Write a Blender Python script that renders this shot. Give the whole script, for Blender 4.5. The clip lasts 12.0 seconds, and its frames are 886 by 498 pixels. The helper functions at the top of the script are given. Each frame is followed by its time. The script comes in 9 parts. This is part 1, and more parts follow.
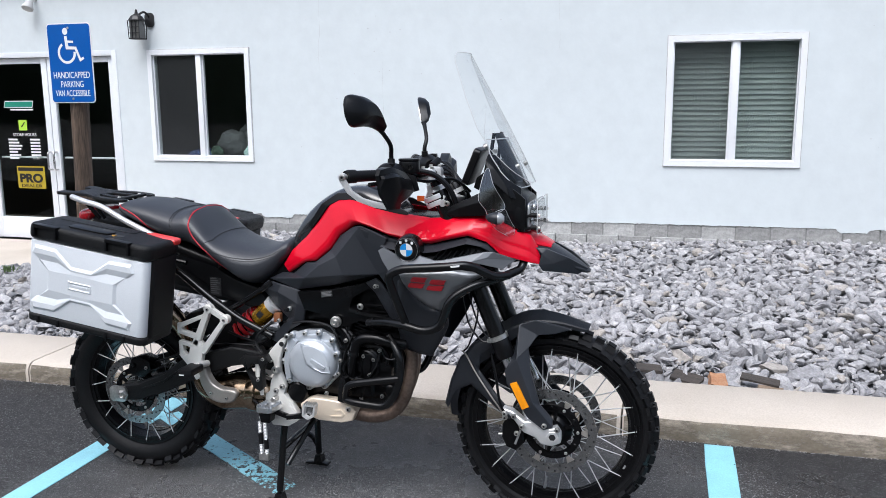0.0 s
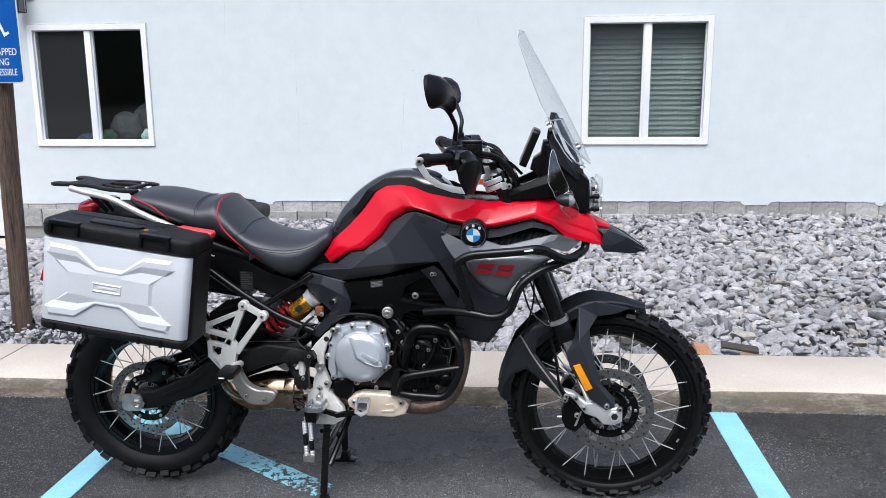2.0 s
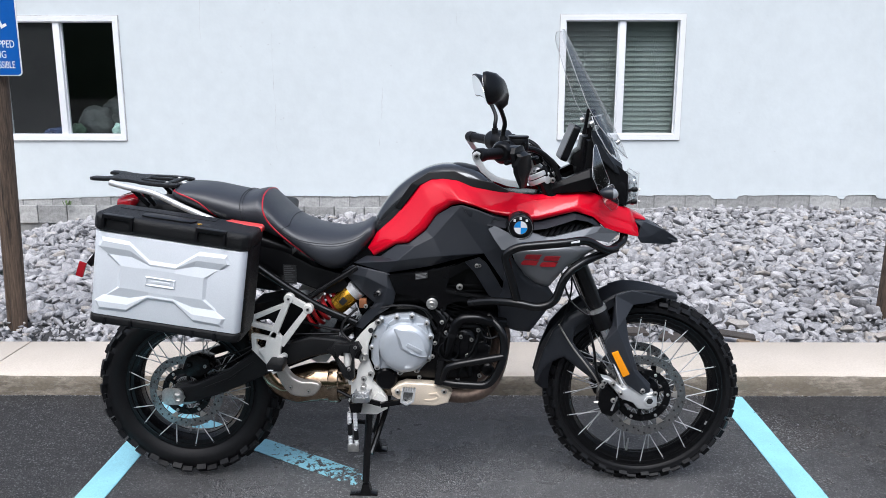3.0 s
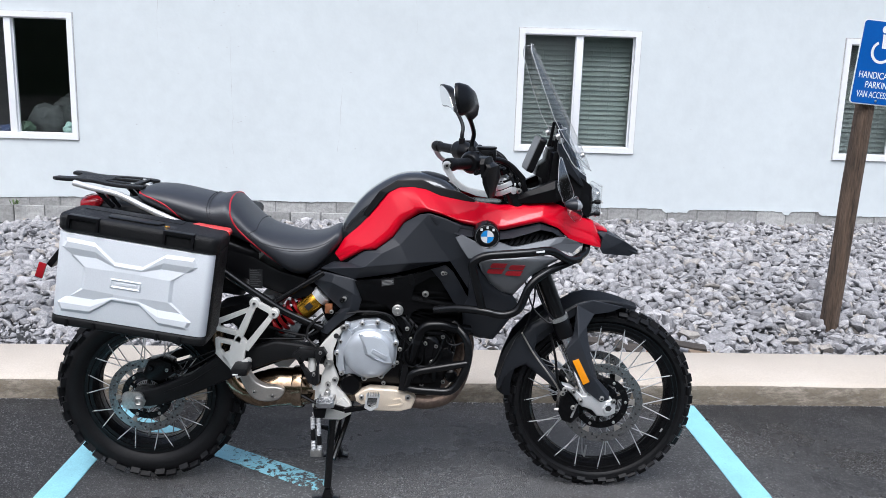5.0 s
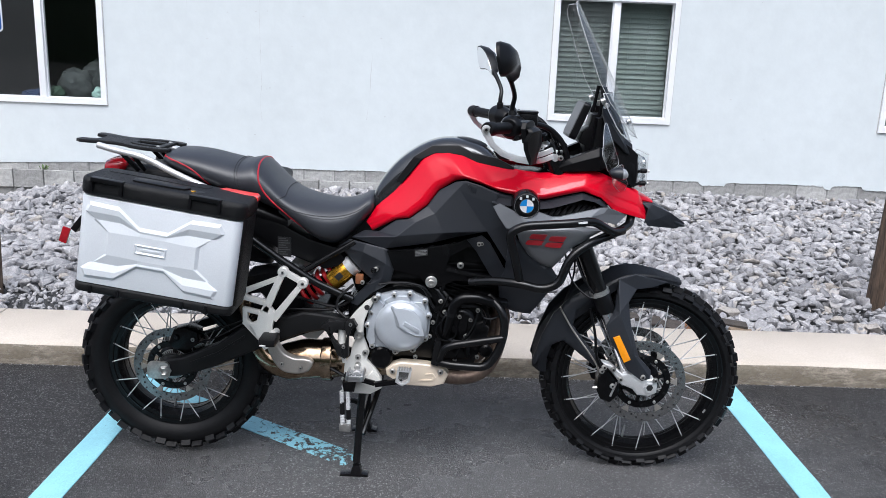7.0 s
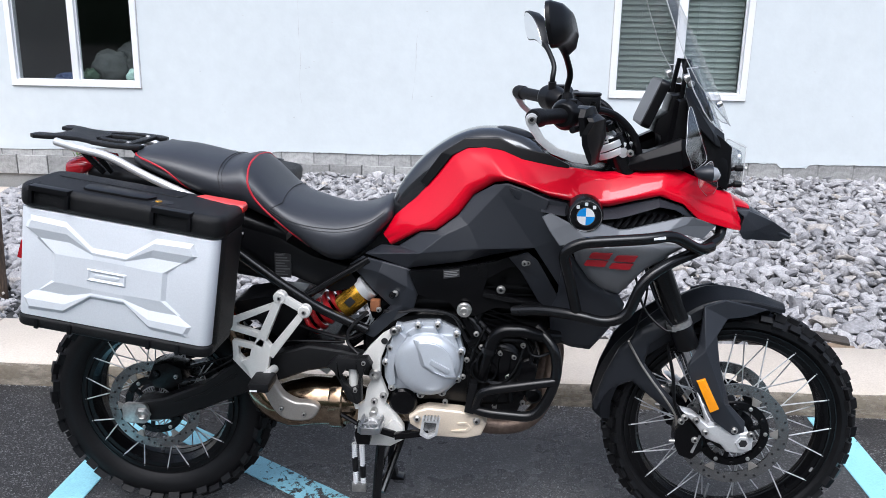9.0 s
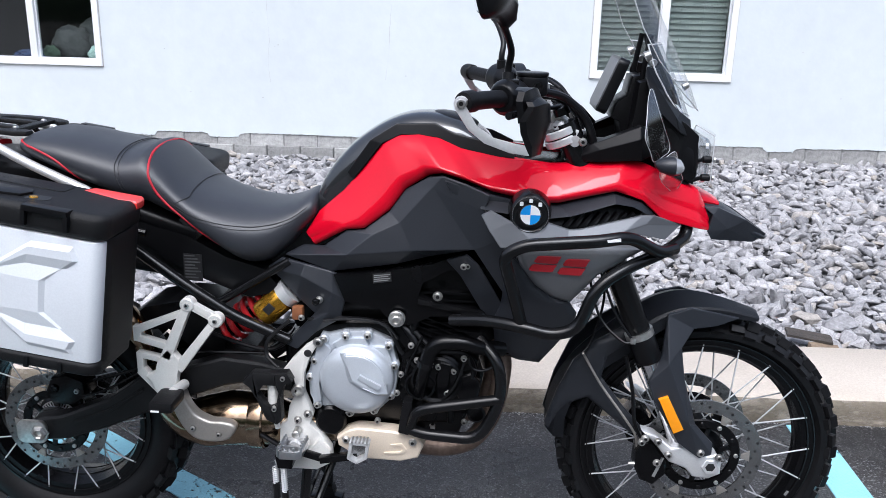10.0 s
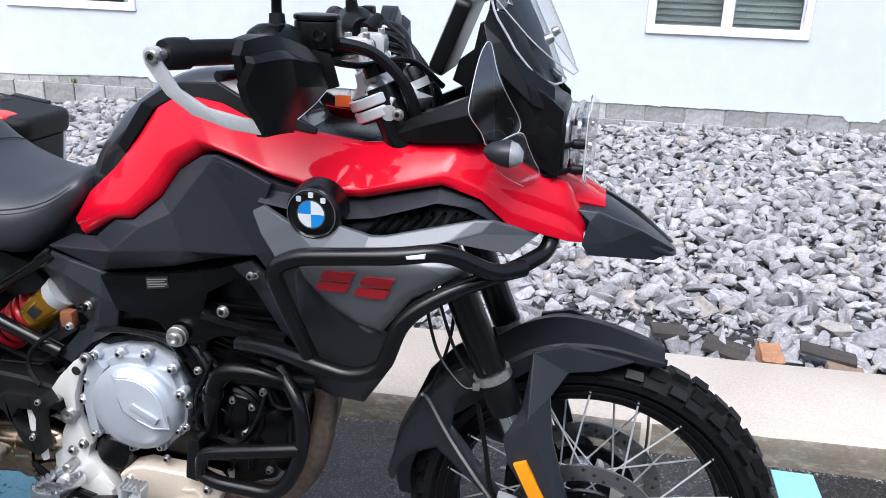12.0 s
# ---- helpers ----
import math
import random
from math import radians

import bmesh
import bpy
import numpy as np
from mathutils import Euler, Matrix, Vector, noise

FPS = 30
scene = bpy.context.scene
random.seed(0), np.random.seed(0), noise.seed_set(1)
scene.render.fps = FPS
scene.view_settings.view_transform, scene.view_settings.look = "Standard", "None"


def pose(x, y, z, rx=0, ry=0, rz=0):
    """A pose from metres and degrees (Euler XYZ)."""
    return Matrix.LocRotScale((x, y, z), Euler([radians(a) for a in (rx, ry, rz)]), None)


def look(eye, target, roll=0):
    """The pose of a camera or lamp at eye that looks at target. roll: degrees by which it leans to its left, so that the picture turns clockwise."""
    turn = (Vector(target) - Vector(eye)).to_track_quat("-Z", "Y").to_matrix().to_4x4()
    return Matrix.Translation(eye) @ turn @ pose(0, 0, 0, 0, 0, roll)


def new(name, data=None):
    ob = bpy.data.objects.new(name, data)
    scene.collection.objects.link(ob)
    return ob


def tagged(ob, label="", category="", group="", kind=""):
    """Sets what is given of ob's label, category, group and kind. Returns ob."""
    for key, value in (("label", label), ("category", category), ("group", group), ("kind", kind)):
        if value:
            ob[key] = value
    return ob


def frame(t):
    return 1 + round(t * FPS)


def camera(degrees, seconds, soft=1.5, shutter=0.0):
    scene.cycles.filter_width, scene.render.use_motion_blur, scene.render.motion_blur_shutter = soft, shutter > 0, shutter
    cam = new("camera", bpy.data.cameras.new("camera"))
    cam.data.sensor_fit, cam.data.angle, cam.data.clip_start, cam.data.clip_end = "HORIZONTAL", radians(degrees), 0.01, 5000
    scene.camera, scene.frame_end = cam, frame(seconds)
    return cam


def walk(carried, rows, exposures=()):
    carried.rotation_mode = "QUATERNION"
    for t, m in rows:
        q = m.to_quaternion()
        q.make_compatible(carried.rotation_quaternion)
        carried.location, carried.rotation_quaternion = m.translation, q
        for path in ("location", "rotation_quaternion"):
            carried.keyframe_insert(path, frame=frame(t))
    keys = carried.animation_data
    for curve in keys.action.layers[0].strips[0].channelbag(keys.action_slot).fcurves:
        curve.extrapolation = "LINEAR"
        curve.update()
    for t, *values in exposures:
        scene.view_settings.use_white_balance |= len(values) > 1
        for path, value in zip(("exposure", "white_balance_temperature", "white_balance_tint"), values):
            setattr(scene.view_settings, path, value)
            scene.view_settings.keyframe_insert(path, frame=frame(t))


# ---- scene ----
cam = camera(56.8, 12.0, soft=0.5)
PATH = [
    (0, (0.167, -0.934, 1.421), (-0.376, 0.958, 1.065), -0.4),
    (0.5, (-0.007, -0.976, 1.428), (-0.462, 0.936, 1.058), -0.2),
    (1, (-0.215, -1.039, 1.433), (-0.582, 0.89, 1.049), -0.2),
    (1.5, (-0.362, -1.028, 1.427), (-0.637, 0.913, 1.032), -0.3),
    (2, (-0.489, -0.98, 1.426), (-0.686, 0.968, 1.021), -0.4),
    (2.5, (-0.637, -1.001, 1.419), (-0.766, 0.952, 1.007), -0.4),
    (3, (-0.804, -1.071, 1.432), (-0.869, 0.884, 1.015), 0.0),
    (3.2, (-0.839, -1.117, 1.443), (-0.879, 0.838, 1.023), 0.1),
    (4.8, (-0.85, -1.121, 1.452), (-0.801, 0.838, 1.051), 1.6),
    (5, (-0.857, -1.106, 1.437), (-0.802, 0.854, 1.041), 1.8),
    (5.5, (-0.864, -1.096, 1.431), (-0.799, 0.861, 1.028), 1.9),
    (6, (-0.873, -1.087, 1.427), (-0.807, 0.868, 1.007), 2.0),
    (6.5, (-0.883, -1.06, 1.411), (-0.841, 0.889, 0.965), 2.2),
    (7, (-0.885, -0.988, 1.405), (-0.892, 0.957, 0.939), 2.2),
    (7.2, (-0.88, -0.936, 1.398), (-0.916, 1.007, 0.928), 2.0),
    (8.8, (-0.824, -0.507, 1.386), (-0.977, 1.419, 0.871), 1.1),
    (9, (-0.836, -0.429, 1.384), (-0.981, 1.496, 0.861), 1.1),
    (9.5, (-0.817, -0.302, 1.379), (-0.945, 1.618, 0.834), 1.3),
    (10, (-0.719, -0.168, 1.366), (-0.839, 1.746, 0.798), 1.4),
    (10.5, (-0.565, -0.027, 1.363), (-0.695, 1.877, 0.764), 1.65),
    (11, (-0.45, 0.096, 1.338), (-0.621, 1.985, 0.704), 1.8),
    (11.5, (-0.367, 0.251, 1.329), (-0.615, 2.123, 0.67), 1.85),
    (12, (-0.236, 0.368, 1.33), (-0.583, 2.217, 0.652), 1.85),
]
walk(cam, [(t, look(eye, target, roll)) for t, eye, target, roll in PATH], [(0.0, 0.66, 5900, 9), (7.5, 0.67, 5900, 9), (9.5, 0.78, 5820, 10), (11.0, 0.88, 5800, 11), (12.0, 0.92, 5800, 11)])

# ---- light: overcast daylight ----
world = bpy.data.worlds.new("world")
scene.world = world
world.use_nodes = True
wn, wl = world.node_tree.nodes, world.node_tree.links
sky = wn.new("ShaderNodeTexSky")
sky.sky_type = "NISHITA"
sky.sun_disc = False
sky.sun_elevation, sky.sun_rotation = radians(58), radians(200)
sky.air_density, sky.dust_density, sky.ozone_density = 1.0, 6.0, 1.0
grey = wn.new("ShaderNodeHueSaturation")
grey.inputs["Saturation"].default_value = 0.62
wl.new(sky.outputs["Color"], grey.inputs["Color"])
wl.new(grey.outputs["Color"], wn["Background"].inputs["Color"])
wn["Background"].inputs["Strength"].default_value = 0.13
sun = new("sun", bpy.data.lights.new("sun", "SUN"))
sun.data.energy, sun.data.angle, sun.data.color = 1.1, radians(28), (1.0, 0.985, 0.97)
sun.matrix_world = look((2.5, -7.0, 12.0), (0, 0, 0))


# ---- materials ----
def nd(t, kind, **ins):
    n = t.nodes.new(kind)
    for k, v in ins.items():
        n.inputs[k.replace("_", " ")].default_value = v
    return n


def mat(name, col, rough=0.5, metal=0.0, col2=None, scale=6.0, fine=120.0, var=0.12, bump=0.0, bscale=200.0,
        rvar=0.1, coat=0.0, rnd=0.0, island=0.0, spec=0.5, stretch=(1, 1, 1)):
    """Principled material whose colour and gloss vary at two scales, in object metres."""
    m = bpy.data.materials.new(name)
    m.use_nodes = True
    t, b = m.node_tree, m.node_tree.nodes["Principled BSDF"]
    ln = t.links
    co = t.nodes.new("ShaderNodeTexCoord")
    mp = t.nodes.new("ShaderNodeMapping")
    mp.inputs["Scale"].default_value = stretch
    ln.new(co.outputs["Object"], mp.inputs["Vector"])
    big = nd(t, "ShaderNodeTexNoise", Scale=scale, Detail=4.0)
    small = nd(t, "ShaderNodeTexNoise", Scale=fine, Detail=3.0)
    for n in (big, small):
        ln.new(mp.outputs["Vector"], n.inputs["Vector"])
    add = nd(t, "ShaderNodeMath")
    add.operation = "ADD"
    ln.new(big.outputs["Fac"], add.inputs[0])
    ln.new(small.outputs["Fac"], add.inputs[1])
    half = t.nodes.new("ShaderNodeMapRange")
    half.inputs["From Min"].default_value, half.inputs["From Max"].default_value = 0.6, 1.4
    ln.new(add.outputs[0], half.inputs["Value"])
    mix = t.nodes.new("ShaderNodeMix")
    mix.data_type = "RGBA"
    c2 = col2 or tuple(min(1, c * (1 + 2 * var)) for c in col)
    c1 = col if col2 else tuple(c * (1 - var) for c in col)
    mix.inputs["A"].default_value, mix.inputs["B"].default_value = (*c1, 1), (*c2, 1)
    ln.new(half.outputs["Result"], mix.inputs["Factor"])
    out = mix.outputs["Result"]
    if rnd or island:
        if rnd:
            src = t.nodes.new("ShaderNodeObjectInfo").outputs["Random"]
        else:
            src = t.nodes.new("ShaderNodeNewGeometry").outputs["Random Per Island"]
        hs = t.nodes.new("ShaderNodeHueSaturation")
        mr = t.nodes.new("ShaderNodeMapRange")
        k = rnd or island
        mr.inputs["To Min"].default_value, mr.inputs["To Max"].default_value = 1 - k, 1 + k
        ln.new(src, mr.inputs["Value"])
        ln.new(mr.outputs["Result"], hs.inputs["Value"])
        ln.new(out, hs.inputs["Color"])
        out = hs.outputs["Color"]
    ln.new(out, b.inputs["Base Color"])
    rr = t.nodes.new("ShaderNodeMapRange")
    rr.inputs["To Min"].default_value, rr.inputs["To Max"].default_value = max(0.02, rough - rvar), min(1, rough + rvar)
    ln.new(big.outputs["Fac"], rr.inputs["Value"])
    ln.new(rr.outputs["Result"], b.inputs["Roughness"])
    b.inputs["Metallic"].default_value = metal
    b.inputs["Specular IOR Level"].default_value = spec
    b.inputs["Coat Weight"].default_value = coat
    b.inputs["Coat Roughness"].default_value = 0.04
    if bump:
        bn = nd(t, "ShaderNodeTexNoise", Scale=bscale, Detail=5.0)
        ln.new(mp.outputs["Vector"], bn.inputs["Vector"])
        bp = nd(t, "ShaderNodeBump", Strength=bump, Distance=0.01)
        ln.new(bn.outputs["Fac"], bp.inputs["Height"])
        ln.new(bp.outputs["Normal"], b.inputs["Normal"])
    return m


def glass(name, col=(1, 1, 1), rough=0.02, least=0.035):
    m = bpy.data.materials.new(name)
    m.use_nodes = True
    t, b = m.node_tree, m.node_tree.nodes["Principled BSDF"]
    g = nd(t, "ShaderNodeBsdfGlossy", Roughness=rough)
    tr = t.nodes.new("ShaderNodeBsdfTransparent")
    tr.inputs["Color"].default_value = (*col, 1)
    lw = nd(t, "ShaderNodeLayerWeight", Blend=0.5)
    pw = nd(t, "ShaderNodeMath")
    pw.operation = "POWER"
    pw.inputs[1].default_value = 4.0
    fr = t.nodes.new("ShaderNodeMapRange")
    fr.inputs["To Min"].default_value, fr.inputs["To Max"].default_value = least, 0.75
    t.links.new(lw.outputs["Facing"], pw.inputs[0])
    t.links.new(pw.outputs[0], fr.inputs["Value"])
    mx = t.nodes.new("ShaderNodeMixShader")
    t.links.new(fr.outputs["Result"], mx.inputs["Fac"])
    t.links.new(tr.outputs[0], mx.inputs[1])
    t.links.new(g.outputs[0], mx.inputs[2])
    t.links.new(mx.outputs[0], t.nodes["Material Output"].inputs["Surface"])
    t.nodes.remove(b)
    return m


M = {
    "wall": mat("wall_paint", (0.634, 0.678, 0.694), 0.7, scale=0.9, fine=9, var=0.035, bump=0.10, bscale=30, rvar=0.1),
    "block": mat("block", (0.24, 0.238, 0.232), 0.9, col2=(0.50, 0.497, 0.487), scale=7, fine=36, bump=0.6, bscale=60, rnd=0.25),
    "mortar": mat("mortar", (0.24, 0.24, 0.235), 0.95, scale=8, fine=80, bump=0.5, bscale=90),
    "vinyl": mat("white_vinyl", (0.82, 0.83, 0.85), 0.4, var=0.03, scale=4),
    "alu_white": mat("white_aluminium", (0.72, 0.74, 0.77), 0.4, var=0.05, scale=4),
    "concrete": mat("concrete", (0.42, 0.362, 0.298), 0.85, col2=(0.62, 0.553, 0.482), scale=1.6, fine=150, bump=0.3, bscale=260),
    # near-black: shade in the gaps between the bed's stones is put into this colour
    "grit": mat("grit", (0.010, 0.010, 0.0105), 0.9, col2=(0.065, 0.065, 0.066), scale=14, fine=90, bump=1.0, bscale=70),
    "post": mat("post_wood", (0.004, 0.003, 0.002), 0.8, col2=(0.17, 0.115, 0.080), scale=5, fine=26, bump=0.8, bscale=40, stretch=(6, 6, 0.5)),
    "plank": mat("plank_wood", (0.022, 0.019, 0.017), 0.85, col2=(0.085, 0.070, 0.060), scale=10, fine=90, bump=0.6, bscale=60, stretch=(1, 5, 5)),
    "sign_blue": mat("sign_blue", (0.0, 0.085, 0.37), 0.4, var=0.06, scale=3),
    "white": mat("white_paint", (0.8, 0.8, 0.8), 0.5, var=0.02),
    "black_metal": mat("black_metal", (0.012, 0.012, 0.013), 0.45, var=0.2),
    # the rooms' dimness is put into this dark colour, display table too
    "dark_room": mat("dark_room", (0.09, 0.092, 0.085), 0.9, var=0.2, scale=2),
    "blind": mat("blind_slat", (0.55, 0.60, 0.585), 0.6, var=0.06, scale=3, rnd=0.05),
    "pane": glass("window_glass", (0.86, 0.89, 0.88)),
    "leaf": mat("hill_foliage", (0.02, 0.035, 0.015), 0.9, col2=(0.06, 0.09, 0.04), scale=0.15, fine=1.2),
    "weed": mat("weed_leaf", (0.07, 0.12, 0.04), 0.7, col2=(0.16, 0.22, 0.09), scale=30, fine=120),
    "caulk": mat("caulk", (0.30, 0.28, 0.28), 0.8, col2=(0.7, 0.7, 0.7), scale=7, fine=30),
    "hairline": mat("paint_crack", (0.40, 0.41, 0.42), 0.8, col2=(0.66, 0.68, 0.69), scale=9, fine=60),
    "roof": mat("roof_fascia", (0.5, 0.5, 0.5), 0.6, var=0.06),
}


def stone_material(name, island):
    """Broken limestone: grey in several tones, a few pieces buff or rusty, faint bedding streaks and pits."""
    f = 1.0 if island else 0.045
    m = mat(name, (0.190, 0.187, 0.189), 0.85, col2=(0.50, 0.492, 0.492), scale=22 * f, fine=120 * f, bump=0.7, bscale=75 * f, rvar=0.08)
    t, b = m.node_tree, m.node_tree.nodes["Principled BSDF"]
    base = b.inputs["Base Color"].links[0].from_socket
    src = t.nodes.new("ShaderNodeNewGeometry").outputs["Random Per Island"] if island else t.nodes.new("ShaderNodeObjectInfo").outputs["Random"]
    ramp = t.nodes.new("ShaderNodeValToRGB")
    el = ramp.color_ramp.elements
    ramp.color_ramp.interpolation = "LINEAR"
    el[0].position, el[0].color = 0.0, (0.56, 0.56, 0.58, 1)
    el[1].position, el[1].color = 1.0, (1.20, 1.18, 1.19, 1)
    for at, col in ((0.30, (0.86, 0.86, 0.88, 1)), (0.60, (1.02, 1.015, 1.03, 1)), (0.84, (1.12, 1.11, 1.13, 1)), (0.87, (1.02, 0.95, 0.86, 1)), (0.91, (1.08, 1.00, 0.90, 1)), (0.93, (1.24, 1.23, 1.24, 1))):
        e = el.new(at)
        e.color = col
    t.links.new(src, ramp.inputs["Fac"])
    mul = t.nodes.new("ShaderNodeMix")
    mul.data_type, mul.blend_type = "RGBA", "MULTIPLY"
    mul.inputs["Factor"].default_value = 1.0
    t.links.new(base, mul.inputs["A"])
    t.links.new(ramp.outputs["Color"], mul.inputs["B"])
    t.links.new(mul.outputs["Result"], b.inputs["Base Color"])
    return m


M["stone"] = stone_material("stone", False)
M["stones"] = stone_material("stones", True)


def screen_material():
    """Fine grey fly mesh, mostly open."""
    m = bpy.data.materials.new("fly_mesh")
    m.use_nodes = True
    t, b = m.node_tree, m.node_tree.nodes["Principled BSDF"]
    b.inputs["Base Color"].default_value = (0.10, 0.105, 0.11, 1)
    b.inputs["Roughness"].default_value = 0.7
    b.inputs["Alpha"].default_value = 0.10
    return m


M["mesh_screen"] = screen_material()


def asphalt_material():
    """Dark binder with pale stone specks, damp in patches."""
    m = mat("asphalt", (0.0105, 0.0103, 0.0107), 0.5, col2=(0.042, 0.041, 0.0425), spec=0.35, scale=1.1, fine=60, rvar=0.05)
    t, b = m.node_tree, m.node_tree.nodes["Principled BSDF"]
    co = t.nodes.new("ShaderNodeTexCoord")
    base = b.inputs["Base Color"].links[0].from_socket
    vo = nd(t, "ShaderNodeTexVoronoi", Scale=230.0)
    sp = nd(t, "ShaderNodeTexNoise", Scale=330.0, Detail=2.0)
    pa = nd(t, "ShaderNodeTexNoise", Scale=0.9, Detail=5.0, Roughness=0.6)
    for n in (vo, sp, pa):
        t.links.new(co.outputs["Object"], n.inputs["Vector"])
    sep = t.nodes.new("ShaderNodeSeparateColor")
    t.links.new(vo.outputs["Color"], sep.inputs[0])
    pick = t.nodes.new("ShaderNodeMapRange")
    pick.inputs["From Min"].default_value, pick.inputs["From Max"].default_value = 0.80, 1.05
    t.links.new(sep.outputs[0], pick.inputs["Value"])
    mx = t.nodes.new("ShaderNodeMix")
    mx.data_type = "RGBA"
    mx.inputs["B"].default_value = (0.24, 0.24, 0.242, 1)
    t.links.new(pick.outputs["Result"], mx.inputs["Factor"])
    t.links.new(base, mx.inputs["A"])
    # a drier, paler area with an uneven outline
    dist = t.nodes.new("ShaderNodeVectorMath")
    dist.operation = "DISTANCE"
    dist.inputs[1].default_value = (-0.70, 1.15, 0.0)
    t.links.new(co.outputs["Object"], dist.inputs[0])
    wob = nd(t, "ShaderNodeMath")
    wob.operation = "MULTIPLY_ADD"
    wob.inputs[1].default_value = 2.4
    t.links.new(pa.outputs["Fac"], wob.inputs[0])
    t.links.new(dist.outputs["Value"], wob.inputs[2])
    dry = t.nodes.new("ShaderNodeMapRange")
    dry.inputs["From Min"].default_value, dry.inputs["From Max"].default_value = 1.95, 2.85
    dry.inputs["To Min"].default_value, dry.inputs["To Max"].default_value = 0.8, 0.0
    t.links.new(wob.outputs[0], dry.inputs["Value"])
    pale = t.nodes.new("ShaderNodeMix")
    pale.data_type = "RGBA"
    pale.blend_type = "ADD"
    pale.inputs["B"].default_value = (0.118, 0.116, 0.116, 1)
    t.links.new(dry.outputs["Result"], pale.inputs["Factor"])
    t.links.new(mx.outputs["Result"], pale.inputs["A"])
    t.links.new(pale.outputs["Result"], b.inputs["Base Color"])
    wet = t.nodes.new("ShaderNodeMapRange")
    wet.inputs["From Min"].default_value, wet.inputs["From Max"].default_value = 0.42, 0.60
    wet.inputs["To Min"].default_value, wet.inputs["To Max"].default_value = 0.20, 0.60
    t.links.new(pa.outputs["Fac"], wet.inputs["Value"])
    t.links.new(wet.outputs["Result"], b.inputs["Roughness"])
    bp = nd(t, "ShaderNodeBump", Strength=1.0, Distance=0.006)
    ad = nd(t, "ShaderNodeMath")
    t.links.new(vo.outputs["Distance"], ad.inputs[0])
    t.links.new(sp.outputs["Fac"], ad.inputs[1])
    t.links.new(ad.outputs[0], bp.inputs["Height"])
    t.links.new(bp.outputs["Normal"], b.inputs["Normal"])
    return m


M["asphalt"] = asphalt_material()


def worn_paint(name, lo, hi):
    m = mat(name, (0.255, 0.53, 0.61), 0.6, var=0.14, scale=6, fine=200)
    t = m.node_tree
    b = t.nodes["Principled BSDF"]
    co = t.nodes.new("ShaderNodeTexCoord")
    n1 = nd(t, "ShaderNodeTexNoise", Scale=34.0, Detail=6.0, Roughness=0.75)
    t.links.new(co.outputs["Object"], n1.inputs["Vector"])
    sep = t.nodes.new("ShaderNodeSeparateXYZ")
    t.links.new(co.outputs["Object"], sep.inputs[0])
    wear = t.nodes.new("ShaderNodeMapRange")
    wear.inputs["From Min"].default_value, wear.inputs["From Max"].default_value = -0.2, 0.45
    wear.inputs["To Min"].default_value, wear.inputs["To Max"].default_value = lo, hi
    t.links.new(sep.outputs["X"], wear.inputs["Value"])
    gt = nd(t, "ShaderNodeMath")
    gt.operation = "GREATER_THAN"
    t.links.new(n1.outputs["Fac"], gt.inputs[0])
    t.links.new(wear.outputs["Result"], gt.inputs[1])
    t.links.new(gt.outputs[0], b.inputs["Alpha"])
    return m


def dirt_shade_material():
    """Brown dirt film, broken up into streaks; also paints the kerb face's shade."""
    m = mat("kerb_dirt_shade", (0.10, 0.085, 0.062), 0.9, col2=(0.24, 0.205, 0.155), scale=5, fine=70)
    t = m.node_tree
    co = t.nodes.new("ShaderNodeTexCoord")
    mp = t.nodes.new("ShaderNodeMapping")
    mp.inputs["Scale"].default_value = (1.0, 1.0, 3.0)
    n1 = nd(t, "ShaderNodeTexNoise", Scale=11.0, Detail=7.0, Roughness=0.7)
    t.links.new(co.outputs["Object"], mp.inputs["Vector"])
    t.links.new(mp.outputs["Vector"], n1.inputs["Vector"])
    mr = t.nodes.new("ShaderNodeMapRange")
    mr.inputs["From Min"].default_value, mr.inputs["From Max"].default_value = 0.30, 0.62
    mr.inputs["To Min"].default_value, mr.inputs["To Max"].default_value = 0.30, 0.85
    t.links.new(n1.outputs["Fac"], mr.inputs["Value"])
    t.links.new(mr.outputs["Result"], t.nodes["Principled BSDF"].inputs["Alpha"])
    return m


M["dirt_shade"] = dirt_shade_material()
M["paint"] = worn_paint("road_paint", 0.36, 0.325)
M["paint_worn"] = worn_paint("worn_road_paint", 0.35, 0.52)


# ---- mesh helpers ----
def finish(bm, name, material, parent=None, label="", smooth=None, loc=None):
    """Links a bmesh as one mesh object; edges sharper than smooth degrees stay hard."""
    bmesh.ops.recalc_face_normals(bm, faces=bm.faces)
    if smooth:
        for f in bm.faces:
            f.smooth = True
        for e in bm.edges:
            e.smooth = len(e.link_faces) == 2 and e.calc_face_angle(0) < radians(smooth)
    me = bpy.data.meshes.new(name)
    bm.to_mesh(me)
    bm.free()
    me.materials.append(material)
    ob = new(name, me)
    if parent:
        ob.parent = parent
    if loc:
        ob.location = loc
    if label:
        ob["label"] = label
    return ob


def part(name, bm, material, parent, label="", smooth=35, loc=None):
    return finish(bm, name, material, parent, label, smooth, loc)


def box(x0, x1, y0, y1, z0, z1, bevel=0.0, bm=None, seg=2):
    bm = bm or bmesh.new()
    geo = bmesh.ops.create_cube(bm, size=1)
    vs = geo["verts"]
    for v in vs:
        v.co = Vector((x0 + (v.co.x + 0.5) * (x1 - x0), y0 + (v.co.y + 0.5) * (y1 - y0), z0 + (v.co.z + 0.5) * (z1 - z0)))
    if bevel:
        es = list({e for v in vs for e in v.link_edges})
        bmesh.ops.bevel(bm, geom=es, offset=bevel, segments=seg, affect="EDGES", profile=0.6)
    return bm


